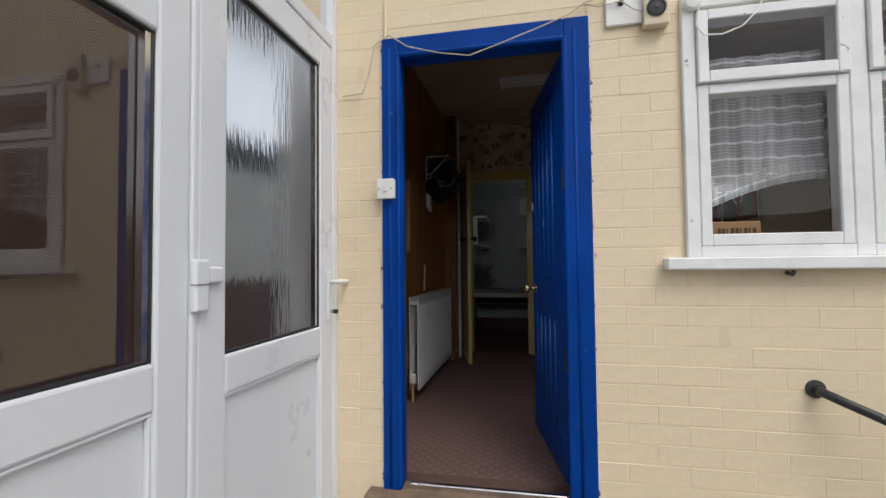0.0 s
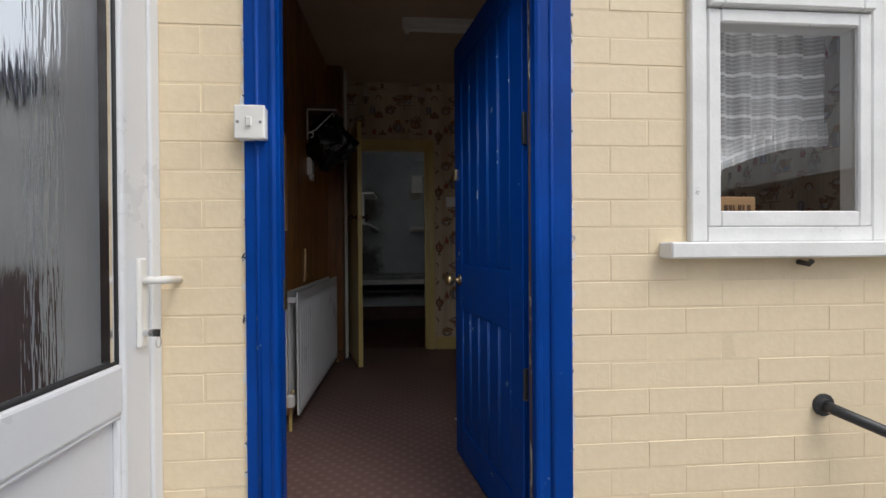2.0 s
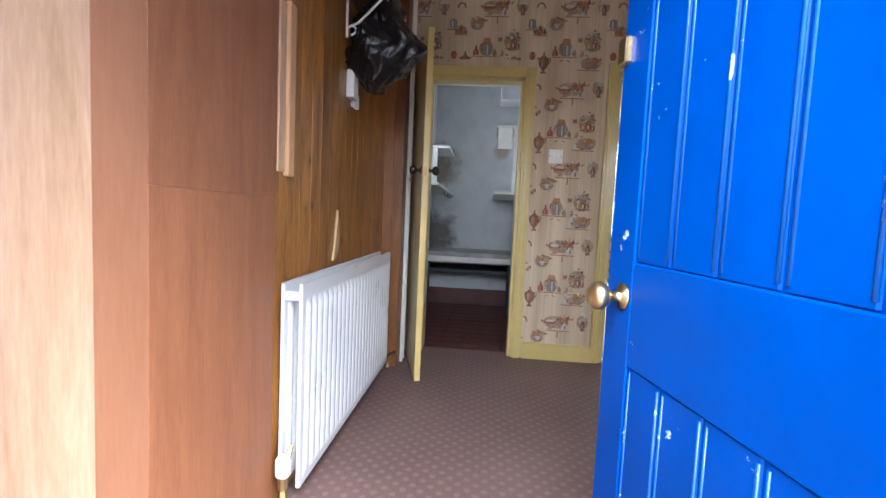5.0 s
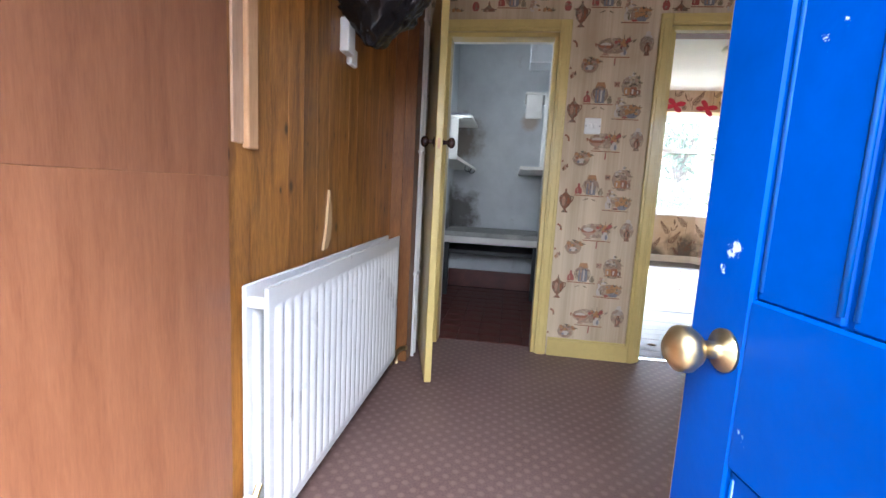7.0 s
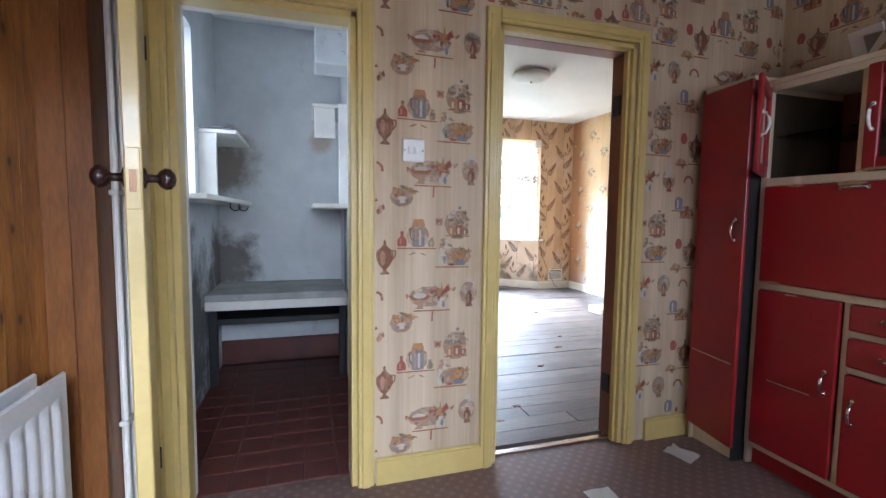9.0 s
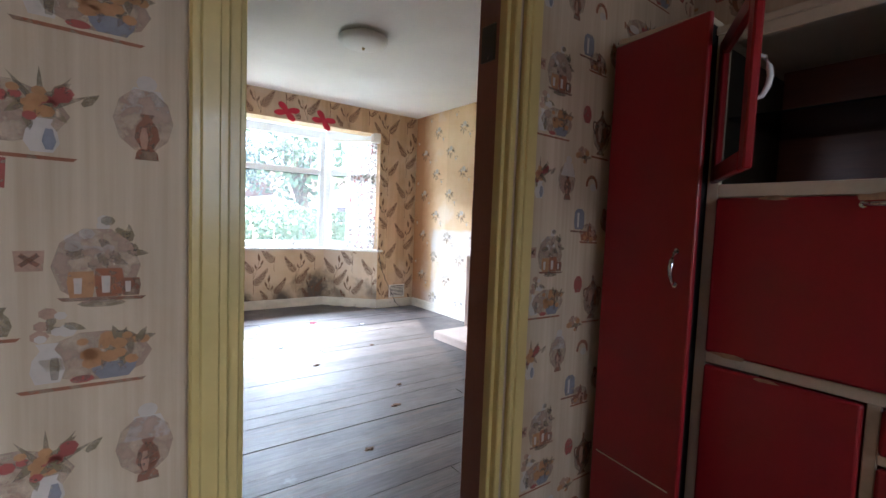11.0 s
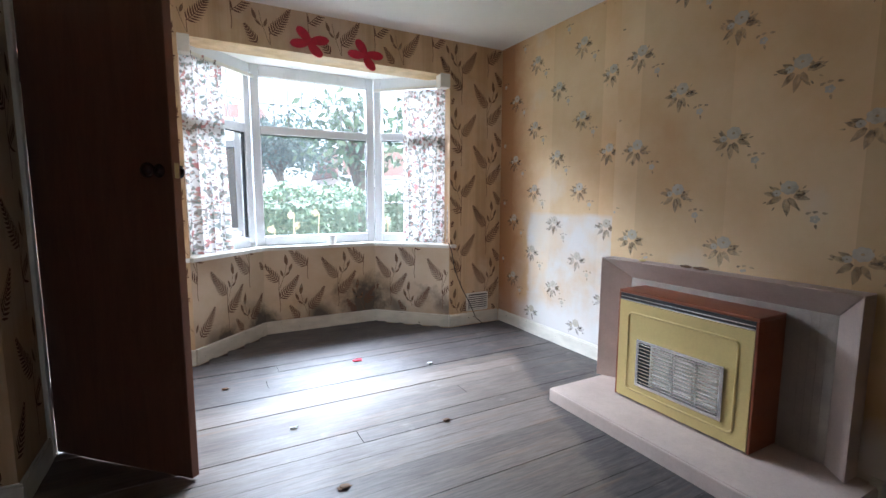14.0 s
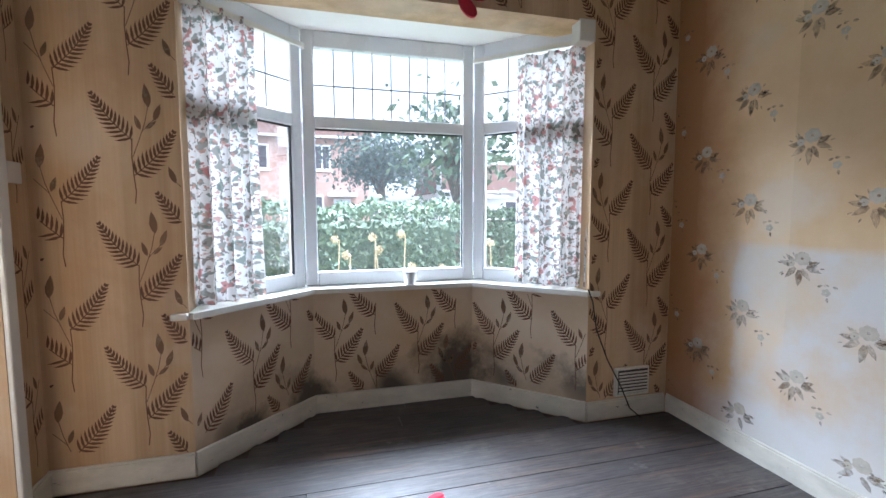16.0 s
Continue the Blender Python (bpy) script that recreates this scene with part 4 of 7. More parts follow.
part("strike_plate", box(-0.757, -0.748, 2.138, 2.167, 0.80, 0.893, 0.003), M_strike, fd, "dark worn brass strike plate")
rag = random.Random(21)
for x, s in ((-0.83, -1), (0.078, 1)):
    bm = bmesh.new()
    prev = None
    for k in range(131):
        z = -0.05 + k * 0.016
        w = 0.002 + 0.011 * rag.random() ** 3
        row = [bm.verts.new((x - s * 0.001, y, z)) for y in (2.0625, 2.0665)] + [bm.verts.new((x + s * w, y, z)) for y in (2.0625, 2.0665)]
        if prev:
            for a, b in ((0, 2), (2, 3), (3, 1)):
                bm.faces.new((prev[a], prev[b], row[b], row[a]))
        prev = row
    part("paint_edge", bm, M_ragged, fd, "ragged flaking white paint edge")
structure(part("trim_door_sill", box(-0.90, 0.10, 1.985, 2.15, -0.10, -0.012, 0.012, segs=2), M_sillstone), "worn weathered timber door sill", "door sill")
structure(part("trim_door_strip", box(-0.72, -0.04, 2.075, 2.10, -0.012, 0.012, 0.004), M_chrome), "metal weather strip on the door sill", "threshold")
HX, HY = -0.012, 2.185
leaf_dir = Vector((-0.135, 0.74)).normalized()
leaf_ang = math.atan2(leaf_dir.y, leaf_dir.x)
LM = pose(HX, HY, 0.0, 0, 0, math.degrees(leaf_ang))
door1 = empty("door_front", "open blue gloss painted boarded front door, chipped", "door", kind="structure")
door1.matrix_world = LM


def leaf_part(name, x0, x1, y0, y1, z0, z1, mat, bev=0.003, label=""):
    return part(name, box(x0, x1, y0, y1, z0, z1, bev), mat, door1, label)


DW, DH, DT = 0.745, 1.915, 0.022
# local y > 0 faces the room's left side, towards the path
leaf_part("core", 0.002, DW, -DT, DT - 0.008, 0.012, DH, M_blue)
leaf_part("stile", 0, 0.10, DT - 0.010, DT, 0.012, DH, M_blue)
leaf_part("stile", DW - 0.10, DW, DT - 0.010, DT, 0.012, DH, M_blue)
leaf_part("lock_rail", 0.10, DW - 0.10, DT - 0.010, DT, 0.70, 0.90, M_blue)
leaf_part("top_rail", 0.10, DW - 0.10, DT - 0.010, DT, 1.80, DH, M_blue)
leaf_part("bottom_rail", 0.10, DW - 0.10, DT - 0.010, DT, 0.012, 0.16, M_blue)
for za, zb in ((0.16, 0.70), (0.90, 1.80)):
    for k in range(5):
        x0 = 0.10 + k * (DW - 0.20) / 5
        leaf_part("board", x0 + 0.0035, x0 + (DW - 0.20) / 5 - 0.0035, DT - 0.012, DT - 0.004, za, zb, M_blue, 0.003)
for za, zb in ((0.17, 0.69), (0.91, 1.79)):
    for k in range(6):
        xk = 0.10 + k * (DW - 0.20) / 5
        for dx in (-0.008, 0.008):
            part("moulded_bead", tube([(xk + dx, DT - 0.005, za), (xk + dx, DT - 0.005, zb)], 0.0035, 6), M_blueworn, door1, smooth=True)
for z in (0.55, 1.35):
    leaf_part("hinge", -0.012, 0.004, -DT - 0.004, DT + 0.002, z - 0.05, z + 0.05, M_iron, 0.003, "dark steel hinge")
leaf_part("edge_wear", DW - 0.001, DW + 0.0012, -DT + 0.002, DT - 0.002, 0.3, 1.7, M_rawwood, 0)
knob(door1, pose(DW - 0.07, DT, 0.83, -90, 0, 0), M_brass)
part("latch_plate", box(DW - 0.012, DW + 0.003, -0.015, 0.015, 1.38, 1.43, 0.003), M_strike, door1, "brass latch plate")
part("night_latch", box(DW - 0.03, DW + 0.006, DT - 0.004, DT + 0.012, 1.29, 1.345, 0.004), M_brass, door1, "tarnished brass night latch")

# yellow pantry door, open
PM = pose(-0.92, 5.045, 0, 0, 0, -75.0)
door2 = empty("door_pantry", "open yellow painted flush pantry door", "door", kind="structure")
door2.matrix_world = PM
part("leaf", box(0, 0.628, -0.036, 0, 0.012, 1.995, 0.003), M_yellow, door2)
part("leaf_edge", box(0.6275, 0.631, -0.034, -0.002, 0.014, 1.99, 0.001), M_yellow, door2)
part("lock_plate", box(0.630, 0.634, -0.034, -0.004, 1.15, 1.29, 0.002), M_yellow, door2)
part("keep", box(0.6335, 0.636, -0.026, -0.012, 1.19, 1.24, 0.001), M_rawwood, door2)
for m in (pose(0.575, 0, 1.225, -90, 0, 0), pose(0.575, -0.036, 1.225, 90, 0, 0)):
    knob(door2, m, M_darkknob, s=0.95)
for z in (0.25, 1.7):
    part("hinge", box(-0.012, 0.004, -0.03, 0.006, z - 0.04, z + 0.04, 0.002), M_iron, door2)

# brown living-room door, open
hinge = Vector((0.42, 8.48))
free = Vector((0.988, 7.945))
BM = pose(hinge.x, hinge.y, 0, 0, 0, math.degrees(math.atan2(free.y - hinge.y, free.x - hinge.x)))
door3 = empty("door_living", "open brown flush living-room door with a dark knob", "door", kind="structure")
door3.matrix_world = BM
DL = (free - hinge).length
part("leaf", box(0.0, DL, 0, 0.036, 0.012, 2.065, 0.003), M_browndoor, door3)
part("leaf_edge", box(DL - 0.001, DL + 0.002, 0.001, 0.035, 0.014, 2.06), M_brownjamb, door3)
knob(door3, pose(DL - 0.065, 0, 1.315, 90, 0, 0), M_darkknob, s=1.05)
knob(door3, pose(DL - 0.065, 0.036, 1.315, -90, 0, 0), M_darkknob, s=1.05)
part("latch", box(DL, DL + 0.006, 0.008, 0.028, 1.285, 1.345, 0.002), M_brass, door3, "worn brass latch")
for z in (0.28, 1.75):
    part("hinge", box(-0.012, 0.004, -0.008, 0.03, z - 0.05, z + 0.05, 0.002), M_iron, door3, "dark steel hinge")

# ---- kitchen window in the front wall ----
kw = empty("window_kitchen", "white painted timber kitchen window with small top lights", "window", kind="structure")
FY0, FY1 = 2.045, 2.13
X0, X1, Z0, Z1 = KWIN
part("sill", box(0.345, 1.70, 2.005, 2.16, 0.945, 0.992, 0.005), M_sash, kw)
for a, b in ((X0, X0 + 0.05), (1.00, 1.06), (X1 - 0.05, X1)):
    part("mullion", box(a, b, FY0, FY1, 0.992, Z1, 0.004), M_sash, kw)
part("head", box(X0, X1, FY0, FY1, Z1, Z1 + 0.05, 0.004), M_sash, kw)
for a, b in ((X0 + 0.05, 1.00), (1.06, X1 - 0.05)):
    part("bottom_rail", box(a, b, FY0, FY1, 0.992, 1.035, 0.003), M_sash, kw)
    for z0, z1, pr in ((1.036, 1.672, 0.0), (1.676, 1.965, 0.016)):
        s = part("sash", box(a + 0.002, a + 0.042, FY0 - pr, FY1 - 0.02, z0, z1, 0.004), M_sash, kw)
        part("sash_stile", box(b - 0.042, b - 0.002, FY0 - pr, FY1 - 0.02, z0, z1, 0.004), M_sash, kw)
        part("sash_rail", box(a + 0.042, b - 0.042, FY0 - pr, FY1 - 0.02, z0, z0 + 0.046, 0.004), M_sash, kw)
        part("sash_rail", box(a + 0.042, b - 0.042, FY0 - pr, FY1 - 0.02, z1 - 0.04, z1, 0.004), M_sash, kw)
        part("pane", quad(a + 0.04, b - 0.04, FY0 - pr + 0.012, FY0 - pr + 0.016, z0 + 0.044, z1 - 0.038), M_glass, kw).visible_shadow = False


def sheet(name, label, category, mat, x0, x1, y, z0, z1, folds, depth, nx=80, nz=14, top=None, low=None, axis=None):
    """Hanging cloth in folds with UVs in metres; low(u) lifts the hem."""
    bm = bmesh.new()
    uv = bm.loops.layers.uv.new("cloth")
    grid = []
    for i in range(nx + 1):
        u = i / nx
        col = []
        for j in range(nz + 1):
            v = j / nz
            zb = z0 + (low(u) if low else 0)
            z = zb + (z1 - zb) * v
            d = depth * (0.55 + 0.45 * (1 - v)) * (math.sin(u * folds * math.tau + 0.8 * math.sin(3 * u + 2 * v)) + 0.4 * math.sin(u * folds * 2.7 * math.tau + 1))
            co = Vector((x0 + (x1 - x0) * u, y + d, z)) if axis is None else axis(u, d, z)
            col.append((bm.verts.new(co), (u * abs(x1 - x0) * 1.6, z)))
        grid.append(col)
    for i in range(nx):
        for j in range(nz):
            q = (grid[i][j], grid[i + 1][j], grid[i + 1][j + 1], grid[i][j + 1])
            f = bm.faces.new([a for a, _ in q])
            for lp, (_, w) in zip(f.loops, q):
                lp[uv].uv = w
    ob = part(name, bm, mat, smooth=True)
    return tagged(ob, label, category)


nets = []
for a, b, k in ((0.49, 0.99, 0), (1.07, 1.56, 1)):
    lowf = (lambda u: 0.14 * math.sin(min(1, u * 1.05) * math.pi * 0.5)) if k == 0 else (lambda u: 0.14 * math.cos(u * math.pi * 0.5))
    net = sheet("net_curtain", "white net curtain with a frilled hem behind the window", "curtain", M_net, a, b, 2.19, 1.20, 1.83, 6, 0.012, low=lowf)
    fr = sheet("frill", "", "", M_net, a, b, 2.187, 1.165, 1.245, 14, 0.014, nx=120, nz=3, low=None)
    for v in fr.data.vertices:
        v.co.z += lowf((v.co.x - a) / (b - a))
    fr.parent = net

# ================= outside the front door =================
# white plastic door and screen beside the house wall
PXF = -1.055


def upvc_set(name, label, y0, y1, gl, zmid, top=1.85):
    root = empty(name, label, "door", kind="structure")
    a, b = gl
    x0, x1 = PXF - 0.06, PXF
    part("stile", box(x0, x1, y0, a, -0.16, 1.97, 0.008, segs=2), M_upvc, root)
    part("stile", box(x0, x1, b, y1, -0.16, 1.97, 0.008, segs=2), M_upvc, root)
    for za, zb in ((top, 1.97 if top > 1.8 else top + 0.09), (zmid - 0.115, zmid), (-0.16, -0.04)):
        part("rail", box(x0, x1 - 0.001, a, b, za, zb, 0.008, segs=2), M_upvc, root)
    part("panel", box(x0 + 0.02, x1 - 0.022, a, b, -0.04, zmid - 0.115), M_upvc, root)
    for za, zb in ((-0.04, -0.028), (zmid - 0.127, zmid - 0.115)):
        part("panel_bead", box(x1 - 0.022, x1 - 0.006, a, b, za, zb, 0.004), M_upvc, root)
    for u, v in ((a, a + 0.012), (b - 0.012, b)):
        part("panel_bead", box(x1 - 0.022, x1 - 0.006, u, v, -0.028, zmid - 0.127, 0.004), M_upvc, root)
    for u0, u1, za, zb in ((a, a + 0.008, zmid, top), (b - 0.008, b, zmid, top), (a, b, zmid, zmid + 0.008), (a, b, top - 0.008, top)):
        part("gasket", box(x1 - 0.03, x1 - 0.010, u0, u1, za, zb, 0.002), M_black, root)
    part("spacer", box(x1 - 0.034, x1 - 0.014, b - 0.026, b - 0.009, zmid + 0.008, top - 0.008), M_chrome, root)
    if top < 1.8:
        part("rail", box(x0, x1 - 0.001, a, b, 1.90, 1.97, 0.008, segs=2), M_upvc, root)
        part("gasket", box(x1 - 0.03, x1 - 0.010, a, b, top + 0.09, top + 0.098, 0.002), M_black, root)
        part("fanlight_pane", quad(x0 + 0.02, x0 + 0.024, a, b, top + 0.09, 1.90), M_glass, root).visible_shadow = False
    return root


pd = upvc_set("door_upvc", "white plastic half-glazed back door with rain-patterned glass", 1.195, 2.018, (1.31, 1.91), 0.715)
part("pane", quad(PXF - 0.04, PXF - 0.036, 1.31, 1.91, 0.715, 1.85), M_rain, pd).visible_shadow = False
part("handle_plate", box(PXF, PXF + 0.012, 1.955, 1.985, 0.74, 0.96, 0.005, segs=2), M_plastic, pd)
part("lever", tube([(PXF + 0.01, 1.97, 0.905), (PXF + 0.045, 1.97, 0.905), (PXF + 0.05, 1.99, 0.905), (PXF + 0.048, 2.09, 0.90)], [0.010, 0.010, 0.011, 0.009], 10), M_plastic, pd, smooth=True)
part("lock_cylinder", lathe([(0.009, 0), (0.009, 0.014), (0.003, 0.015)], pose(PXF + 0.012, 1.97, 0.775, 0, 90, 0), 12), M_chrome, pd)
part("key", box(PXF + 0.026, PXF + 0.05, 1.969, 1.972, 0.765, 0.785, 0.001), M_chrome, pd, "steel key in the lock")
part("key_ring", tube([(PXF + 0.045, 1.97 + 0.012 * math.cos(k * math.tau / 12), 0.752 + 0.014 * math.sin(k * math.tau / 12)) for k in range(13)], 0.0012, 5), M_chrome, pd)
for z in (0.92, 1.86, 0.05):
    part("hinge", box(PXF, PXF + 0.022, 1.165, 1.215, z - 0.065, z + 0.075, 0.006, segs=2), M_upvc, pd)
    part("hinge_arm", box(PXF, PXF + 0.018, 1.215, 1.275, z + 0.01, z + 0.055, 0.006, segs=2), M_upvc, pd)
    part("hinge_joint", box(PXF + 0.004, PXF + 0.0232, 1.164, 1.216, z + 0.006, z + 0.009), M_grey, pd)
ps = upvc_set("window_upvc_screen", "white plastic glazed side screen beside the back door", -0.02, 1.165, (0.10, 1.06), 0.745, 1.555)
part("pane", quad(PXF - 0.04, PXF - 0.036, 0.10, 1.06, 0.745, 1.555), M_dglass, ps).visible_shadow = False
ps2 = upvc_set("window_upvc_screen", "white plastic glazed side screen beside the back door", -1.2, -0.03, (-1.08, -0.14), 0.745)
part("pane", quad(PXF - 0.04, PXF - 0.036, -1.08, -0.14, 0.745, 1.85), M_glass, ps2).visible_shadow = False
uf = empty("window_upvc_frame", "white plastic outer frame with top lights over the back door", "window", kind="structure")
for a, b, c, d in ((2.02, 2.066, -0.2, 2.42), (1.168, 1.193, -0.2, 2.42), (-1.25, -1.203, -0.2, 2.42)):
    part("post", box(PXF - 0.066, PXF + 0.004, a, b, c, d, 0.006, segs=2), M_upvc, uf)
for a, b in ((1.193, 2.02), (-1.2, 1.168)):
    part("transom", box(PXF - 0.066, PXF + 0.003, a, b, 1.972, 2.035, 0.006, segs=2), M_upvc, uf)
    part("head", box(PXF - 0.066, PXF + 0.003, a, b, 2.33, 2.42, 0.006, segs=2), M_upvc, uf)
    part("threshold", box(PXF - 0.066, PXF + 0.01, a, b, -0.22, -0.162, 0.006), M_upvc, uf)
    part("top_pane", quad(PXF - 0.03, PXF - 0.026, a, b, 2.035, 2.33), M_rain if a > 1 else M_glass, uf).visible_shadow = False
    part("gasket", box(PXF - 0.024, PXF - 0.012, a, b, 2.035, 2.043), M_black, uf)
structure(part("wall_screen_base", box(-1.12, -1.04, -1.3, 2.07, GZ - 0.05, GZ + 0.02), M_concrete), "concrete upstand under the plastic screen", "step")
# what shows behind the panes
structure(part("wall_shed", box(-2.2, -2.1, -3.0, 1.35, GZ, 2.7), M_shed), "dark brown boarded shed wall", "wall")
structure(part("wall_shed_end", box(-2.1, -1.12, 1.27, 1.33, GZ, 2.6), M_brownfence), "dark brown boarded end of the shed", "wall")
structure(part("wall_neighbour", box(-4.3, -4.0, 1.0, 16.0, GZ, 3.75), M_render), "white rendered wall of the next house", "wall")
structure(part("trim_neighbour_eaves", box(-4.3, -3.7, 1.0, 16.0, 3.75, 4.3), M_slate), "dark eaves of the next house", "roof")
structure(part("wall_lean_to", box(-3.96, -3.6, 3.0, 14.0, GZ, 2.1), M_concrete), "grey rendered lean-to against the next house", "wall")
structure(part("trim_lean_to_gutter", box(-3.96, -3.5, 3.0, 14.0, 2.1, 2.24), M_slate), "dark gutter of the lean-to", "roof")
structure(part("fence_side", box(-3.3, -3.2, 1.4, 14.0, GZ, 0.85), M_brownfence), "dark timber fence in the side passage", "fence")
structure(part("wall_garden_back", box(-8, 9, -6.2, -6.0, GZ, 1.9), M_housebrick), "brick garden wall behind the yard", "wall")
structure(part("wall_garden_side", box(5.0, 5.2, -6.0, 2.0, GZ, 1.9), M_housebrick), "brick garden wall beside the yard", "wall")

# switch, intercom, bell, cables, handrail
sw = empty("light_switch", "white plastic outdoor switch on its box by the door frame", "switch")
part("box", box(-0.842, -0.766, 2.028, 2.066, 1.272, 1.358, 0.005, segs=2), M_plastic, sw)
part("plate", box(-0.844, -0.764, 2.020, 2.029, 1.270, 1.360, 0.004, segs=2), M_plastic, sw)
part("rocker", box(-0.812, -0.797, 2.013, 2.021, 1.302, 1.328, 0.002), M_plastic, sw)
for x in (-0.833, -0.775):
    part("screw", lathe([(0.004, 0), (0.004, 0.002), (0.001, 0.003)], pose(x, 2.020, 1.315, 90, 0, 0), 8), M_grey, sw)
part("conduit", tube([(-0.822, 2.062, 1.36), (-0.824, 2.062, 1.7), (-0.815, 2.062, 2.0), (-0.81, 2.062, 2.6)], 0.005, 6), M_cream, sw)
ic = empty("door_intercom", "beige door intercom with a black speaker beside a white plate", "intercom")
part("back_plate", box(0.145, 0.30, 2.048, 2.066, 1.950, 2.10, 0.004), M_plastic, ic)
part("body", box(0.286, 0.382, 2.02, 2.066, 1.922, 2.11, 0.007, segs=2), M_cabcream, ic)
part("speaker", lathe([(0.037, 0), (0.037, 0.006), (0.030, 0.008), (0.028, 0.004), (0.010, 0.005), (0.002, 0.007)], pose(0.334, 2.02, 1.992, 90, 0, 0), 20), M_black, ic)
part("cable_gland", lathe([(0.012, 0), (0.010, 0.01), (0.002, 0.012)], pose(0.205, 2.048, 2.04, 90, 0, 0), 10), M_black, ic)
part("cable", tube([(0.06, 2.055, 2.06), (0.12, 2.045, 2.035), (0.205, 2.035, 2.042), (0.25, 2.03, 2.0), (0.29, 2.03, 1.985)], 0.0025, 6), M_cable, ic)
bell = empty("cable_rose", "round white cap on the window frame with a loop of cable", "fitting")
part("cap", lathe([(0.034, 0), (0.034, 0.014), (0.024, 0.024), (0.004, 0.027)], pose(0.468, 2.045, 2.0, 90, 0, 0), 18), M_plastic, bell)
part("cable_loop", tube([(0.49, 2.03, 1.97), (0.475, 2.02, 1.90), (0.50, 2.01, 1.855), (0.56, 2.0, 1.845), (0.63, 2.0, 1.87), (0.69, 2.005, 1.93), (0.72, 2.02, 2.02), (0.73, 2.03, 2.2)], 0.0035, 6), M_plastic, bell)
cab = empty("door_cable", "thin beige cable drooping across the head of the door", "cable")
part("strand", tube([(-1.02, 2.055, 1.76), (-0.92, 2.05, 1.765), (-0.89, 2.05, 1.85), (-0.86, 2.045, 1.98), (-0.79, 2.045, 2.02), (-0.70, 2.03, 1.95), (-0.55, 2.02, 1.90), (-0.42, 2.02, 1.875), (-0.30, 2.02, 1.91), (-0.12, 2.03, 1.97), (0.0, 2.045, 2.02), (0.06, 2.05, 2.06), (0.16, 2.05, 2.09)], 0.0028, 6), M_cable, cab)
hr = empty("handrail", "black painted steel handrail fixed to the brick wall", "handrail")
part("flange", lathe([(0.034, 0), (0.034, 0.006), (0.022, 0.009), (0.019, 0.016)], pose(0.858, 2.066, 0.497, 90, 0, 0), 14), M_iron, hr)
part("rail", tube([(0.858, 2.06, 0.497), (0.858, 2.03, 0.495), (0.90, 1.985, 0.475), (1.02, 1.92, 0.42), (1.9, 1.5, 0.02), (2.2, 1.35, -0.12)], 0.0165, 10), M_iron, hr, smooth=True)
part("foot_post", tube([(2.2, 1.35, GZ), (2.2, 1.35, -0.12)], 0.0165, 10), M_iron, hr)
tagged(part("hook", tube([(0.78, 2.066, 0.93), (0.78, 2.03, 0.925), (0.78, 2.02, 0.935)], 0.008, 8), M_iron), "small dark steel hook under the window sill", "hook")
cb = empty("cardboard_box", "brown cardboard box with dark print on the inner window sill", "box")
cb_m = pose(0.64, 2.26, 0.992, 0, 0, 4)
bmx = box(-0.11, 0.12, -0.06, 0.06, 0.0, 0.15, 0.004)
bmesh.ops.transform(bmx, matrix=cb_m, verts=bmx.verts)
part("carton", bmx, M_card, cb)
bmx = bmesh.new()
for k, w in enumerate((0.012, 0.01, 0.004, 0.012, 0.012, 0.004, 0.012, 0.006, 0.012)):
    box(-0.05 + k * 0.017, -0.05 + k * 0.017 + w, -0.0618, -0.0604, 0.095, 0.122, bm=bmx)
bmesh.ops.transform(bmx, matrix=cb_m, verts=bmx.verts)
part("print", bmx, M_ink, cb)

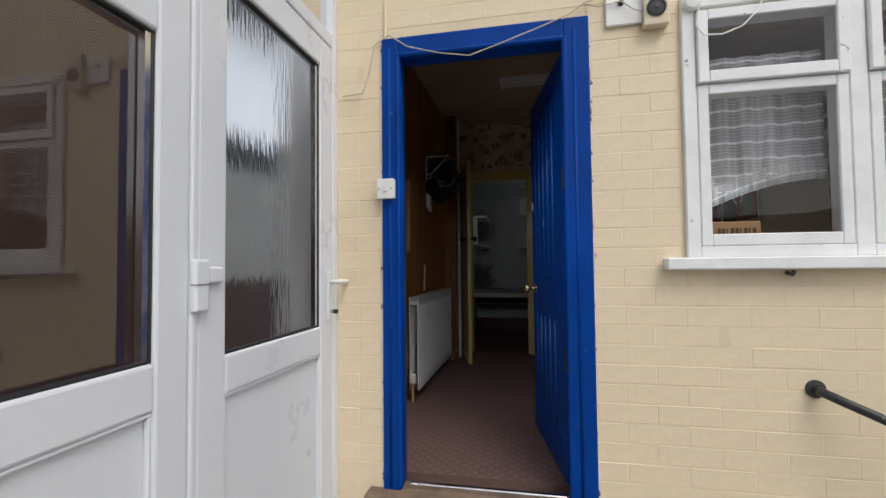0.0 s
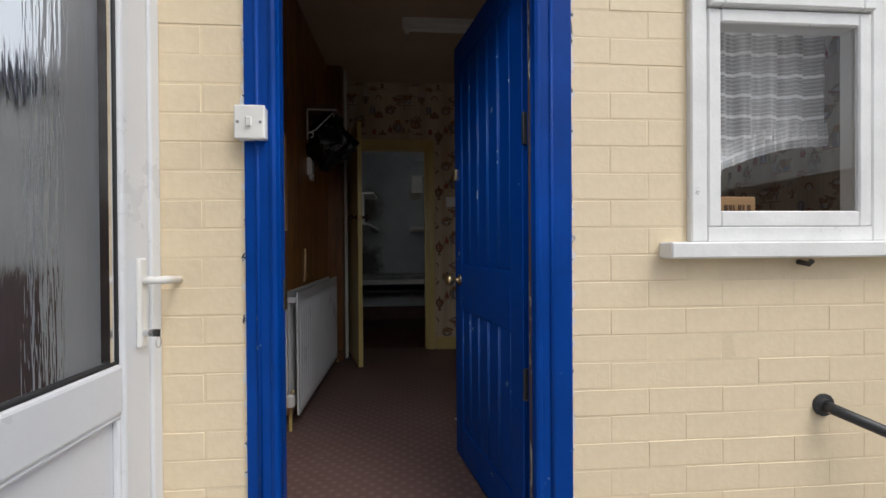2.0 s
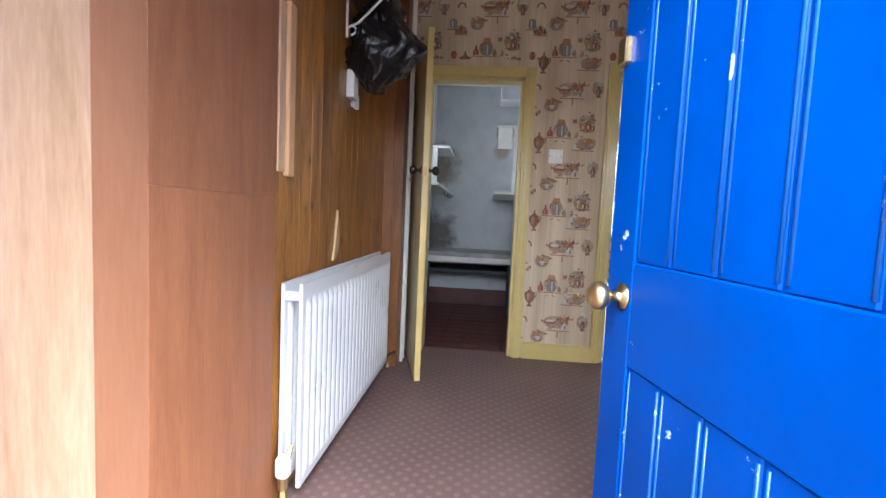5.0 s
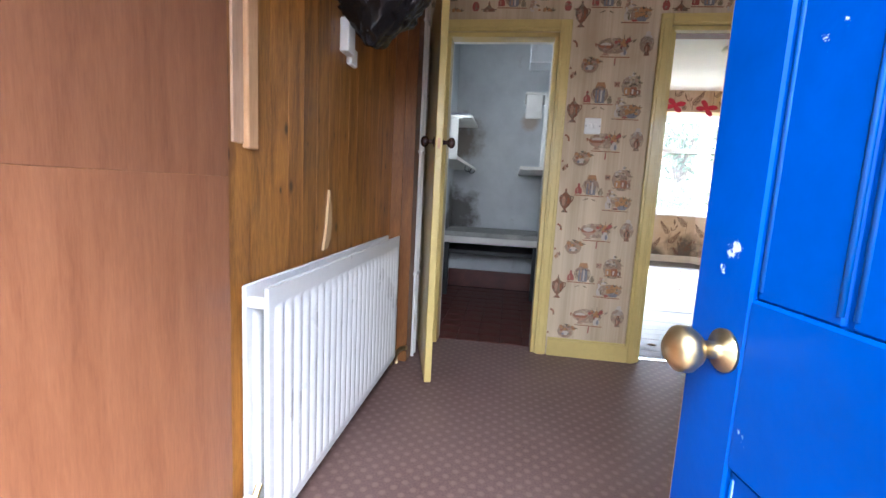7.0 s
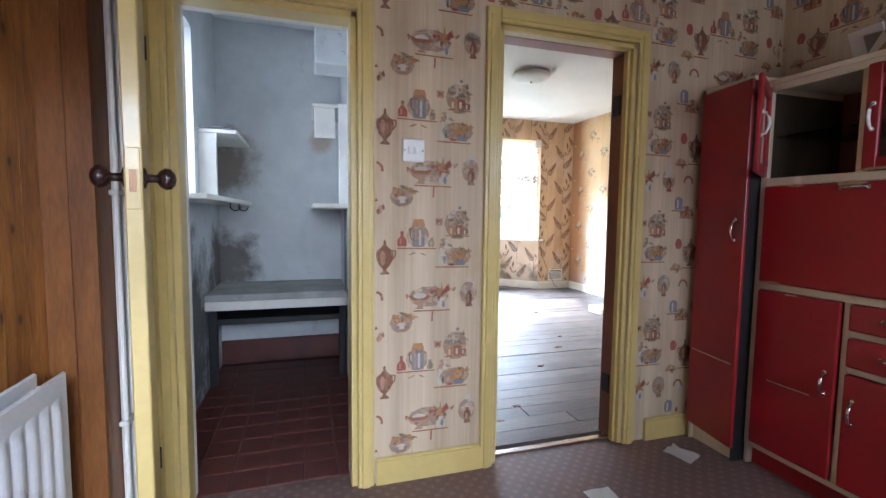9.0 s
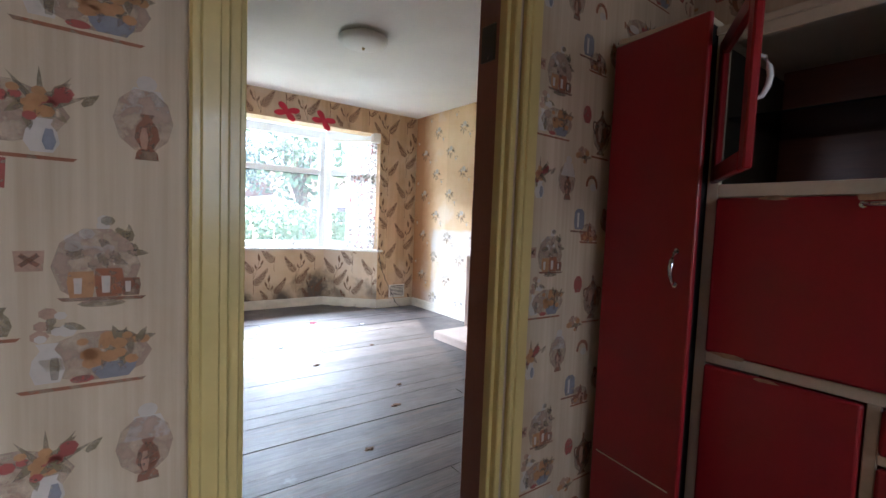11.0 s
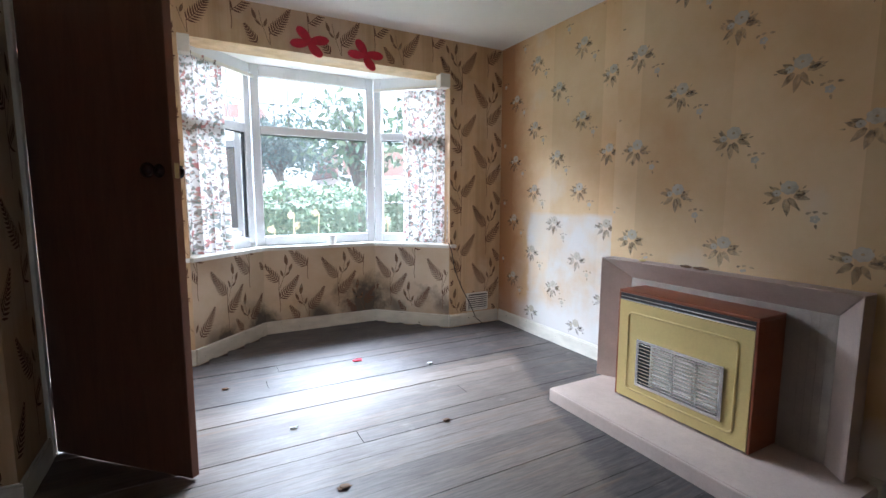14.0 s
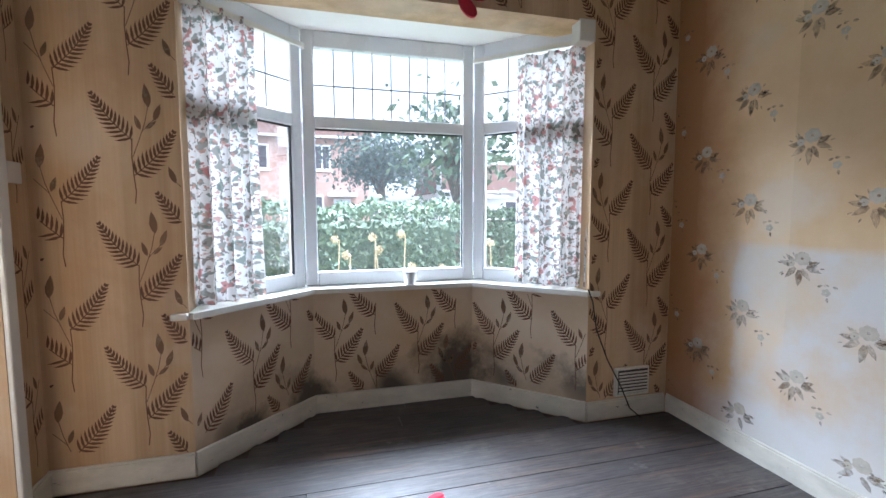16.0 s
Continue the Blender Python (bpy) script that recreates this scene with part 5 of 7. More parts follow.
# ================= kitchen =================
def radiator():
    root = empty("radiator", "white double-panel steel radiator on the panelled wall", "radiator", (0, 0, 0))
    y0, y1, z0, z1 = 3.28, 4.58, 0.07, 0.742
    for xf, name in ((-0.980, "front_panel"), (-1.040, "back_panel")):
        bm = bmesh.new()
        n, prof = 24, []
        step = (y1 - y0 - 0.05) / n
        prof.append((y0, 0.0))
        for k in range(n):
            yb = y0 + 0.025 + k * step
            prof += [(yb + step * q, 0.0085 * math.sin(math.pi * min(1, max(0, (q - 0.06) / 0.88))) ** 0.8) for q in (0.06, 0.16, 0.28, 0.42, 0.58, 0.72, 0.84, 0.94)]
        prof.append((y1, 0.0))
        rows = []
        for z, s in ((z0, 0.0), (z0 + 0.022, 0.0), (z0 + 0.034, 0.55), (z0 + 0.052, 1.0), (z1 - 0.088, 1.0), (z1 - 0.070, 0.55), (z1 - 0.054, 0.0), (z1 - 0.004, 0.0), (z1, -0.6)):
            rows.append([bm.verts.new((xf + (d * s if s >= 0 else -0.006) - 0.006, y, z)) for y, d in prof])
        for r, q in zip(rows, rows[1:]):
            for i in range(len(prof) - 1):
                bm.faces.new((r[i], r[i + 1], q[i + 1], q[i]))
        box(xf - 0.019, xf - 0.007, y0, y1, z0, z1 - 0.003, 0.003, bm)
        part(name, bm, M_rad, root)
    for y in (y0 + 0.012, y1 - 0.012):
        part("side_link", box(-1.047, -0.998, y - 0.008, y + 0.008, z1 - 0.06, z1 - 0.03, 0.004), M_rad, root)
        part("wall_bracket", box(KX0 + 0.014, -1.059, y + (0.35 if y < 3.5 else -0.35), y + (0.38 if y < 3.5 else -0.32), 0.5, 0.7, 0.003), M_rad, root)
    v = part("valve", lathe([(0.014, 0), (0.014, 0.03), (0.024, 0.036), (0.025, 0.085), (0.016, 0.095), (0.004, 0.097)], pose(-1.024, y0 - 0.035, 0.10), 14), M_plastic, root, "white radiator valve")
    part("valve_body", tube([(-1.024, y0 - 0.035, 0.09), (-1.024, y0 - 0.035, 0.165), (-1.024, y0 - 0.033, 0.18)], 0.015, 10), M_brass, v)
    part("tail", tube([(-1.024, y0 - 0.035, 0.14), (-1.024, y0 + 0.02, 0.20)], 0.010, 8), M_brass, v)
    part("feed_pipe", tube([(-1.024, y0 - 0.035, 0.0), (-1.024, y0 - 0.035, 0.11)], 0.0085, 8), M_yellow, root)
    w = part("lockshield", lathe([(0.014, 0), (0.022, 0.01), (0.022, 0.05), (0.006, 0.06)], pose(-1.02, y1 + 0.05, 0.15), 12), M_plastic, root)
    part("return_pipe", tube([(-1.02, y1 + 0.05, 0.0), (-1.02, y1 + 0.05, 0.17), (-1.02, y1 - 0.01, 0.22)], 0.0085, 8), M_brass, root)
    return root


radiator()

# peeled strip and torn sliver on the pine boards
ps_ = empty("peeled_strip", "raw split strip of pale wood standing off the panelling", "wood strip")
bm = box(-1.076, -1.058, 3.315, 3.36, 1.075, 1.61, 0.003)
part("strip", bm, M_rawwood, ps_)
part("backing", box(-1.077, -1.069, 3.27, 3.314, 1.085, 1.60, 0.002), M_oakstrip, ps_)
sl = bmesh.new()
pts = [(3.79, 0.76), (3.825, 0.765), (3.852, 0.80), (3.862, 0.86), (3.855, 0.92), (3.838, 0.975), (3.826, 0.90), (3.812, 0.82)]
top = [sl.verts.new((-1.067, y, z)) for y, z in pts]
low = [sl.verts.new((-1.076, y, z)) for y, z in pts]
sl.faces.new(top), sl.faces.new(low[::-1])
for k in range(len(pts)):
    sl.faces.new((top[k], low[k], low[(k + 1) % len(pts)], top[(k + 1) % len(pts)]))
tagged(part("torn_sliver", sl, M_sliver), "pale torn sliver of veneer on the pine panelling", "wood sliver")

# bracket shelf with a black bin bag
shf = empty("bracket_shelf", "dark wooden shelf on a white scroll bracket", "shelf")
part("board", box(-1.076, -0.86, 3.80, 4.16, 1.905, 1.925, 0.004), M_browndoor, shf)
for y in (3.83, 4.13):
    br = part("bracket", tube([(-1.05, y, 1.895), (-1.05, y, 1.70)], 0.006, 6), M_plastic, shf)
    part("top_arm", tube([(-1.05, y, 1.898), (-0.86, y, 1.898)], 0.006, 6), M_plastic, br)
    arc = [(-1.05 + 0.02 + 0.02 * math.cos(a), y, 1.73 + 0.02 * math.sin(a)) for a in (2.6, 1.6, 0.4, -0.6, -1.6)]
    part("scroll", tube(arc[::-1] + [(-1.0, y, 1.76), (-0.92, y, 1.84), (-0.885, y, 1.875), (-0.875, y, 1.865), (-0.88, y, 1.85)], 0.005, 6), M_plastic, br)
bag = bmesh.new()
bmesh.ops.create_icosphere(bag, subdivisions=5, radius=1.0)
for v in bag.verts:
    c = v.co.copy()
    w = 0.62 + 0.42 * (0.5 - 0.5 * c.z) if c.z > -0.5 else 0.83 - 0.55 * (-0.5 - c.z)
    f = 1 + 0.30 * noise.noise(c * 1.7) + 0.34 * abs(noise.noise(c * 3.4)) - 0.16 * abs(noise.noise(c * 7.5)) + 0.05 * noise.noise(c * 15)
    out = 0.075 * max(0, 1 - abs(c.z + 0.05) * 1.9) * max(0, c.x)
    v.co = Vector((-0.925 + 0.155 * c.x * w * f + out - 0.04 * max(0, -c.z), 3.97 + 0.165 * c.y * w * f, 1.715 + 0.205 * c.z * (1 + 0.12 * noise.noise(c * 3))))
tagged(part("bin_bag", bag, M_bag, smooth=True), "black polythene bag hanging under the bracket shelf", "bag")
th = empty("junction_box", "small white junction box on the panelling", "switch box")
part("case", box(-1.076, -1.04, 3.92, 3.99, 1.48, 1.60, 0.004), M_plastic, th)
part("lower_case", box(-1.076, -1.055, 3.99, 4.06, 1.455, 1.52, 0.004), M_plastic, th)

# pine-clad boxing and heating pipes in the corner behind the pantry door
pb = structure(empty("pine_boxing", "", "", kind="structure"), "pine clad pipe boxing in the kitchen corner", "boxing")
for x0, x1, y0, y1 in ((-1.075, -1.012, 4.70, 4.714), (-1.011, -0.951, 4.70, 4.714), (-0.965, -0.951, 4.715, 4.805), (-0.965, -0.951, 4.806, 4.896), (-0.965, -0.951, 4.897, 4.985)):
    part("plank", box(x0, x1, y0, y1, 0.0, 2.539, 0.001), M_pineshade, pb)
hp = empty("heating_pipes", "white painted vertical heating pipes behind the pantry door", "pipes")
for y in (4.80, 4.86):
    part("pipe", tube([(-0.938, y, 0.0), (-0.938, y, 2.54)], 0.010, 8), M_white, hp)
for z in (0.5, 1.2, 1.9):
    part("clip", box(-0.951, -0.926, 4.785, 4.875, z - 0.008, z + 0.008, 0.003), M_white, hp)
part("stop_valve", tube([(-1.0, 4.67, 0.0), (-1.0, 4.67, 0.06), (-0.97, 4.665, 0.09), (-0.94, 4.66, 0.10)], 0.013, 8), M_brass, hp)
part("socket", box(-1.075, -1.062, 4.60, 4.68, 0.20, 0.32, 0.003), M_plastic, hp)

ks = empty("light_switch", "white double light switch on the wallpaper", "switch")
part("plate", box(-0.022, 0.070, 5.058, 5.0695, 1.362, 1.454, 0.004, segs=2), M_plastic, ks)
for x in (0.008, 0.034):
    part("rocker", box(x - 0.008, x + 0.008, 5.052, 5.059, 1.395, 1.422, 0.002), M_plastic, ks)
for x in (-0.014, 0.062):
    part("screw", lathe([(0.004, 0), (0.004, 0.002), (0.001, 0.003)], pose(x, 5.058, 1.408, 90, 0, 0), 8), M_grey, ks)

fl = empty("ceiling_light", "white fluorescent batten on the kitchen ceiling", "light")
part("batten", box(-0.42, 0.80, 3.84, 3.94, 2.495, 2.54, 0.006), M_plastic, fl)
part("tube", tube([(-0.38, 3.89, 2.475), (0.76, 3.89, 2.475)], 0.014, 10), M_plastic, fl)
for x in (-0.39, 0.77):
    part("end_cap", box(x - 0.015, x + 0.015, 3.87, 3.91, 2.45, 2.495, 0.004), M_plastic, fl)


def pull(parent, m, mat=M_chrome):
    """A bowed chrome pull, its length along local x."""
    h = part("handle", tube([m @ Vector((x, 0, z)) for x, z in ((-0.045, 0.0), (-0.04, 0.012), (-0.02, 0.021), (0.0, 0.024), (0.02, 0.021), (0.04, 0.012), (0.045, 0.0))], [0.004, 0.005, 0.006, 0.0065, 0.006, 0.005, 0.004], 8), mat, parent, "chrome handle", True)
    for x in (-0.045, 0.045):
        part("fixing", lathe([(0.008, 0), (0.008, 0.003), (0.002, 0.004)], m @ Matrix.Translation((x, 0, 0)), 8), mat, h)


# red and cream kitchen cabinet
XF, YA, YB = 1.565, 4.02, 4.77
kc = empty("kitchen_cabinet", "red and cream enamelled kitchen cabinet, a glass door open, paint chipped", "cabinet")
part("side", box(XF + 0.004, KX1 - 0.005, YB - 0.018, YB, 0.0, 1.73, 0.002), M_cabcream, kc)
part("side", box(XF + 0.004, KX1 - 0.005, YA, YA + 0.018, 0.0, 1.73, 0.002), M_cabcream, kc)
part("back", box(KX1 - 0.02, KX1 - 0.006, YA + 0.018, YB - 0.018, 0.05, 1.73), M_firewood, kc)
part("top", box(XF - 0.004, KX1 - 0.005, YA - 0.004, YB + 0.004, 1.73, 1.752, 0.003), M_cabcream, kc)
for z in (0.10, 0.845, 1.31):
    part("deck", box(XF + 0.006, KX1 - 0.02, YA + 0.018, YB - 0.018, z - 0.01, z + 0.01), M_cabcream, kc)
part("plinth", box(XF + 0.035, XF + 0.055, YA, YB, 0.0, 0.10, 0.002), M_red, kc)
# near-black sheets added inside the open top, its shade put into their colour
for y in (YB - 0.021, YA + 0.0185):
    part("lining", box(XF + 0.022, KX1 - 0.022, y, y + 0.0025, 1.322, 1.70), M_insideshade, kc, "dark sheet standing for the shade inside")
part("lining", box(XF + 0.022, KX1 - 0.024, YA + 0.022, YB - 0.022, 1.3205, 1.3235), M_insideshade, kc, "dark sheet standing for the shade inside")
part("glass_shelf", box(XF + 0.05, KX1 - 0.02, YA + 0.018, YB - 0.018, 1.508, 1.514), M_dullglass, kc)
YM = 4.395
for y0, y1, z0, z1 in ((YA, YA + 0.03, 0.09, 1.73), (YB - 0.03, YB, 0.09, 1.73), (YM - 0.014, YM + 0.014, 1.315, 1.71), (YM - 0.012, YM + 0.012, 0.10, 0.835)):
    part("face_post", box(XF, XF + 0.02, y0, y1, z0, z1, 0.002), M_cabcream, kc)
for z0, z1 in ((1.70, 1.73), (1.29, 1.325), (0.832, 0.862), (0.09, 0.115)):
    part("face_rail", box(XF - 0.001, XF + 0.02, YA + 0.03, YB - 0.03, z0, z1, 0.002), M_cabcream, kc)
for z in (0.715, 0.575):
    part("face_rail", box(XF, XF + 0.02, YA + 0.03, YM - 0.012, z - 0.012, z + 0.012, 0.002), M_cabcream, kc)


def red_front(name, y0, y1, z0, z1, handle=None, vertical=False):
    d = part(name, box(XF - 0.018, XF + 0.001, y0, y1, z0, z1, 0.008, segs=3), M_red, kc)
    if handle:
        m = Matrix.Translation((XF - 0.018, *handle)) @ (Matrix(((0, 0, -1, 0), (0, 1, 0, 0), (1, 0, 0, 0), (0, 0, 0, 1))) if vertical else Matrix(((0, 0, -1, 0), (1, 0, 0, 0), (0, -1, 0, 0), (0, 0, 0, 1))))
        pull(d, m)
    return d


red_front("flap", YA + 0.032, YB - 0.032, 0.864, 1.288, (YM, 1.268))
red_front("door", YM + 0.014, YB - 0.032, 0.118, 0.83, (YM + 0.05, 0.50), True)
red_front("drawer", YA + 0.032, YM - 0.014, 0.729, 0.83, ((YA + YM) / 2 + 0.02, 0.785))
red_front("drawer", YA + 0.032, YM - 0.014, 0.589, 0.701, ((YA + YM) / 2 + 0.02, 0.648))
red_front("door", YA + 0.032, YM - 0.014, 0.118, 0.561, (YM - 0.05, 0.42), True)


def glass_door(m, w, h, hy):
    """A red framed glass door in the local plane x = 0, y 0..w, z 0..h."""
    r = part("glass_door", box(-0.018, 0.0, 0, 0.045, 0, h, 0.004), M_red, kc)
    r.matrix_world = m
    for a in ((-0.018, 0, w - 0.045, w, 0, h), (-0.018, 0, 0.045, w - 0.045, 0, 0.045), (-0.018, 0, 0.045, w - 0.045, h - 0.045, h)):
        part("frame_bar", box(*a, bevel=0.004), M_red, r)
    part("pane", quad(-0.011, -0.007, 0.04, w - 0.04, 0.04, h - 0.04), M_dullglass, r)
    g = Matrix.Translation((-0.018, hy, h * 0.5)) @ Matrix(((0, 0, -1, 0), (0, 1, 0, 0), (1, 0, 0, 0), (0, 0, 0, 1)))
    pull(r, g, M_plastic)
    return r


gd = glass_door(Matrix.Translation((XF, YA + 0.018, 1.328)), YM - YA - 0.03, 0.38, YM - YA - 0.055)
gd2 = glass_door(Matrix.Translation((XF, YB - 0.006, 1.328)) @ pose(0, 0, 0, 0, 0, 122), YM - YA - 0.03, 0.38, YM - YA - 0.055)
red_scratch = part("scratch", box(XF - 0.0192, XF - 0.0176, YM + 0.10, YB - 0.10, 0.43, 0.434), M_cabcream, kc, "pale scratch in the red paint")

M_chip = paint("chipped_paint_undercoat", (0.50, 0.30, 0.16), 0.7, stain=0.35, scale=40)
ch = random.Random(31)
for yc, zc, w, h in ((YM + 0.02, 1.284, 0.075, 0.012), (YM + 0.21, 1.285, 0.05, 0.007), ((YA + YM) / 2 + 0.02, 0.802, 0.03, 0.014), (YB - 0.10, 0.866, 0.06, 0.008), (YM - 0.06, 1.332, 0.09, 0.006), (YA + 0.20, 0.558, 0.05, 0.006), (YM + 0.20, 0.826, 0.04, 0.006)):
    bm = bmesh.new()
    rim = [(yc + w * math.cos(k * 0.571) * ch.uniform(0.45, 1.0), zc + h * math.sin(k * 0.571) * ch.uniform(0.5, 1.0)) for k in range(11)]
    f0 = [bm.verts.new((XF - 0.0192, a, b)) for a, b in rim]
    f1 = [bm.verts.new((XF - 0.0172, a, b)) for a, b in rim]
    bm.faces.new(f0), bm.faces.new(f1[::-1])
    for k in range(11):
        bm.faces.new((f0[k], f1[k], f1[(k + 1) % 11], f0[(k + 1) % 11]))
    part("paint_chip", bm, M_chip, kc, "bare chip in the red paint")

# tall narrow cupboard
tc_ = empty("tall_cupboard", "tall narrow red cupboard with its door ajar", "cupboard")
TY0, TY1, TX = 4.776, 5.03, 1.505
part("side", box(TX, KX1 - 0.006, TY1 - 0.015, TY1, 0.0, 1.76, 0.002), M_cabcream, tc_)
# this side is coloured black as the shade in the ajar door's gap
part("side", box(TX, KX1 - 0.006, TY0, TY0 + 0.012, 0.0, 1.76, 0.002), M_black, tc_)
part("top", box(TX - 0.004, KX1 - 0.006, TY0, TY1, 1.76, 1.778, 0.002), M_cabcream, tc_)
part("back", box(KX1 - 0.02, KX1 - 0.007, TY0 + 0.012, TY1 - 0.015, 0.0, 1.76), M_firewood, tc_)
part("plinth", box(TX + 0.02, TX + 0.035, TY0 + 0.012, TY1 - 0.015, 0.0, 0.08), M_cabcream, tc_)
td = part("door", box(-0.018, 0.0, -0.295, 0.0, 0.0, 1.655, 0.005, segs=2), M_red, tc_)
td.matrix_world = Matrix.Translation((TX - 0.002, TY1 - 0.004, 0.095)) @ pose(0, 0, 0, 0, 0, -9)
part("scratch", box(-0.0192, -0.0178, -0.27, -0.02, 0.385, 0.389), M_cabcream, td, "pale scratch in the red paint")
pull(td, Matrix.Translation((-0.018, -0.25, 1.0)) @ Matrix(((0, 0, -1, 0), (0, 1, 0, 0), (1, 0, 0, 0), (0, 0, 0, 1))))
cup = tagged(part("glass_dish", lathe([(0.02, 0), (0.035, 0.012), (0.05, 0.02), (0.046, 0.02), (0.03, 0.012), (0.004, 0.006)], pose(1.62, 4.92, 1.779), 16), M_chrome, smooth=True), "small shiny dish on top of the tall cupboard", "dish")
for k, (y, x, a, w, h, mt, lb) in enumerate(((4.50, 1.78, 20, 0.13, 0.16, M_paperw, "pale leaflet leaning on the cabinet top"), (4.46, 1.80, 32, 0.11, 0.14, M_grey, "grey booklet leaning on the cabinet top"), (4.38, 1.79, 40, 0.10, 0.14, M_bow, "red booklet leaning on the cabinet top"), (4.33, 1.8, 50, 0.14, 0.16, M_ink, "dark booklet leaning on the cabinet top"), (4.42, 1.74, 84, 0.15, 0.20, M_card, "brown folder lying on the cabinet top"))):
    bl = box(-w / 2, w / 2, -0.004, 0.004, 0, h, 0.001)
    bmesh.ops.transform(bl, matrix=pose(x, y, 1.756, 0, 0, 90 + 8 * k) @ pose(0, 0, 0, -a, 0, 6 * k - 10), verts=bl.verts)
    tagged(part("booklet", bl, mt), lb, "booklet", "papers on the cabinet")


def scrap(name, label, x, y, w, h, ang, mat, curl=0.006):
    bm = bmesh.new()
    g = [[bm.verts.new(pose(x, y, 0.002, 0, 0, ang) @ Vector((w * (i / 4 - 0.5), h * (j / 4 - 0.5), curl * abs(math.sin(i * 1.1 + j * 0.7)) * (i + j) / 8))) for j in range(5)] for i in range(5)]
    for i in range(4):
        for j in range(4):
            bm.faces.new((g[i][j], g[i + 1][j], g[i + 1][j + 1], g[i][j + 1]))
    bmesh.ops.solidify(bm, geom=bm.faces[:], thickness=0.0012)
    return tagged(part(name, bm, mat), label, "paper")


scrap("paper_sheet", "white sheet of paper on the lino floor", 0.745, 4.635, 0.12, 0.27, -2, M_paperw)
bf = scrap("folded_paper", "folded white paper on the lino by the cupboard", 1.325, 4.89, 0.10, 0.13, 20, M_paperw, 0.02)
scrap("paper_scrap", "small white scrap of paper on the lino", -0.12, 3.32, 0.03, 0.025, 30, M_paperw)
scrap("dry_leaf", "dry brown leaf on the lino floor", 0.30, 3.95, 0.07, 0.018, 10, M_leafdeb)

# ================= pantry =================
def shelf(name, label, x0, x1, y0, y1, z, mat=M_white):
    r = empty(name, label, "shelf")
    part("board", box(x0, x1, y0, y1, z, z + 0.024, 0.003), mat, r)
    return r


s1 = shelf("pantry_shelf", "white painted pantry shelf with cup hooks", PX0, -0.79, 5.30, PY1, 1.20)
part("support", box(PX0, PX0 + 0.03, 5.62, 5.68, 0.80, 1.20, 0.004), M_white, s1)
for y in (6.10, 6.45):
    part("hook", tube([(-0.82, y, 1.2), (-0.82, y, 1.17), (-0.80, y, 1.155), (-0.775, y, 1.16), (-0.765, y, 1.18)], 0.004, 6), M_iron, s1)
s2 = shelf("pantry_shelf", "short white pantry shelf with a blue cloth edge", PX0, -0.80, 6.28, PY1, 1.625)
part("upright", box(PX0, -0.92, 6.30, 6.325, 1.224, 1.625, 0.003), M_white, s2)
part("cloth", box(PX0 + 0.01, -0.82, 6.27, 6.5, 1.65, 1.662, 0.004), M_i_blue, s2, "crumpled blue cloth")
s3 = shelf("pantry_shelf", "short white pantry shelf beside the wall", -0.365, PX1, 5.75, PY1, 1.175)
part("upright", box(-0.19, PX1, 6.28, 6.31, 1.20, 1.86, 0.003), M_white, s3)
s4 = shelf("pantry_shelf", "short white pantry shelf with a deep front", -0.35, PX1, 6.45, PY1, 1.865)
part("front", box(-0.34, -0.2, 6.452, 6.464, 1.66, 1.864, 0.003), M_white, s4)
bn = empty("pantry_bench", "white painted pantry bench, the shade under it a black slab", "bench")
part("top", box(PX0, PX1, 6.34, PY1, 0.575, 0.62, 0.005), M_bench, bn)
part("apron", box(PX0, PX1, 6.345, 6.37, 0.515, 0.574, 0.003), M_white, bn)
# the dark void below the bench, its shade modelled as a black slab
part("dark_slab", box(PX0, PX1, 6.44, PY1, 0.40, 0.44, 0.004), M_black, bn, "black slab for the shade under the bench")
for x in (PX0 + 0.03, PX1 - 0.03):
    part("leg", box(x - 0.025, x + 0.025, 6.42, 6.46, -0.005, 0.515, 0.003), M_black, bn)
structure(part("trim_pantry_skirting", box(PX0, PX1, PY1 - 0.02, PY1, -0.012, 0.17, 0.004), M_quarry), "red tile skirting at the back of the pantry", "skirting board")
mb = empty("meter_box", "white painted box on the pantry wall with dark marks", "box")
part("case", box(-0.34, PX1, 6.05, 6.3, 2.03, 2.29, 0.006), M_pantry, mb)
for k, (x, z) in enumerate(((-0.29, 2.23), (-0.20, 2.20), (-0.18, 2.10))):
    part("mark", tube([(x + 0.012 * math.cos(a), 6.048, z + 0.012 * math.sin(a)) for a in (2.4, 1.4, 0.2, -0.9)], 0.002, 5), M_grey, mb)
pp = empty("pantry_pipe", "white painted pipe down the pantry wall", "pipes")
part("pipe", tube([(PX0 + 0.02, 5.34, 0.0), (PX0 + 0.02, 5.34, 1.2)], 0.011, 8), M_white, pp)
part("pipe", tube([(PX1 - 0.02, 6.3, 0.62), (PX1 - 0.02, 6.3, 1.19)], 0.008, 8), M_grey, pp)
pw = empty("window_pantry", "small white framed pantry window", "window", kind="structure")
for a, b, c, d in ((5.46, 5.50, 1.24, 2.2), (6.16, 6.20, 1.24, 2.2), (5.50, 6.16, 1.24, 1.28), (5.50, 6.16, 2.16, 2.2)):
    part("frame", box(-1.26, -1.20, a, b, c, d, 0.003), M_white, pw)
part("pane", quad(-1.235, -1.231, 5.50, 6.16, 1.28, 2.16), M_glass, pw).visible_shadow = False

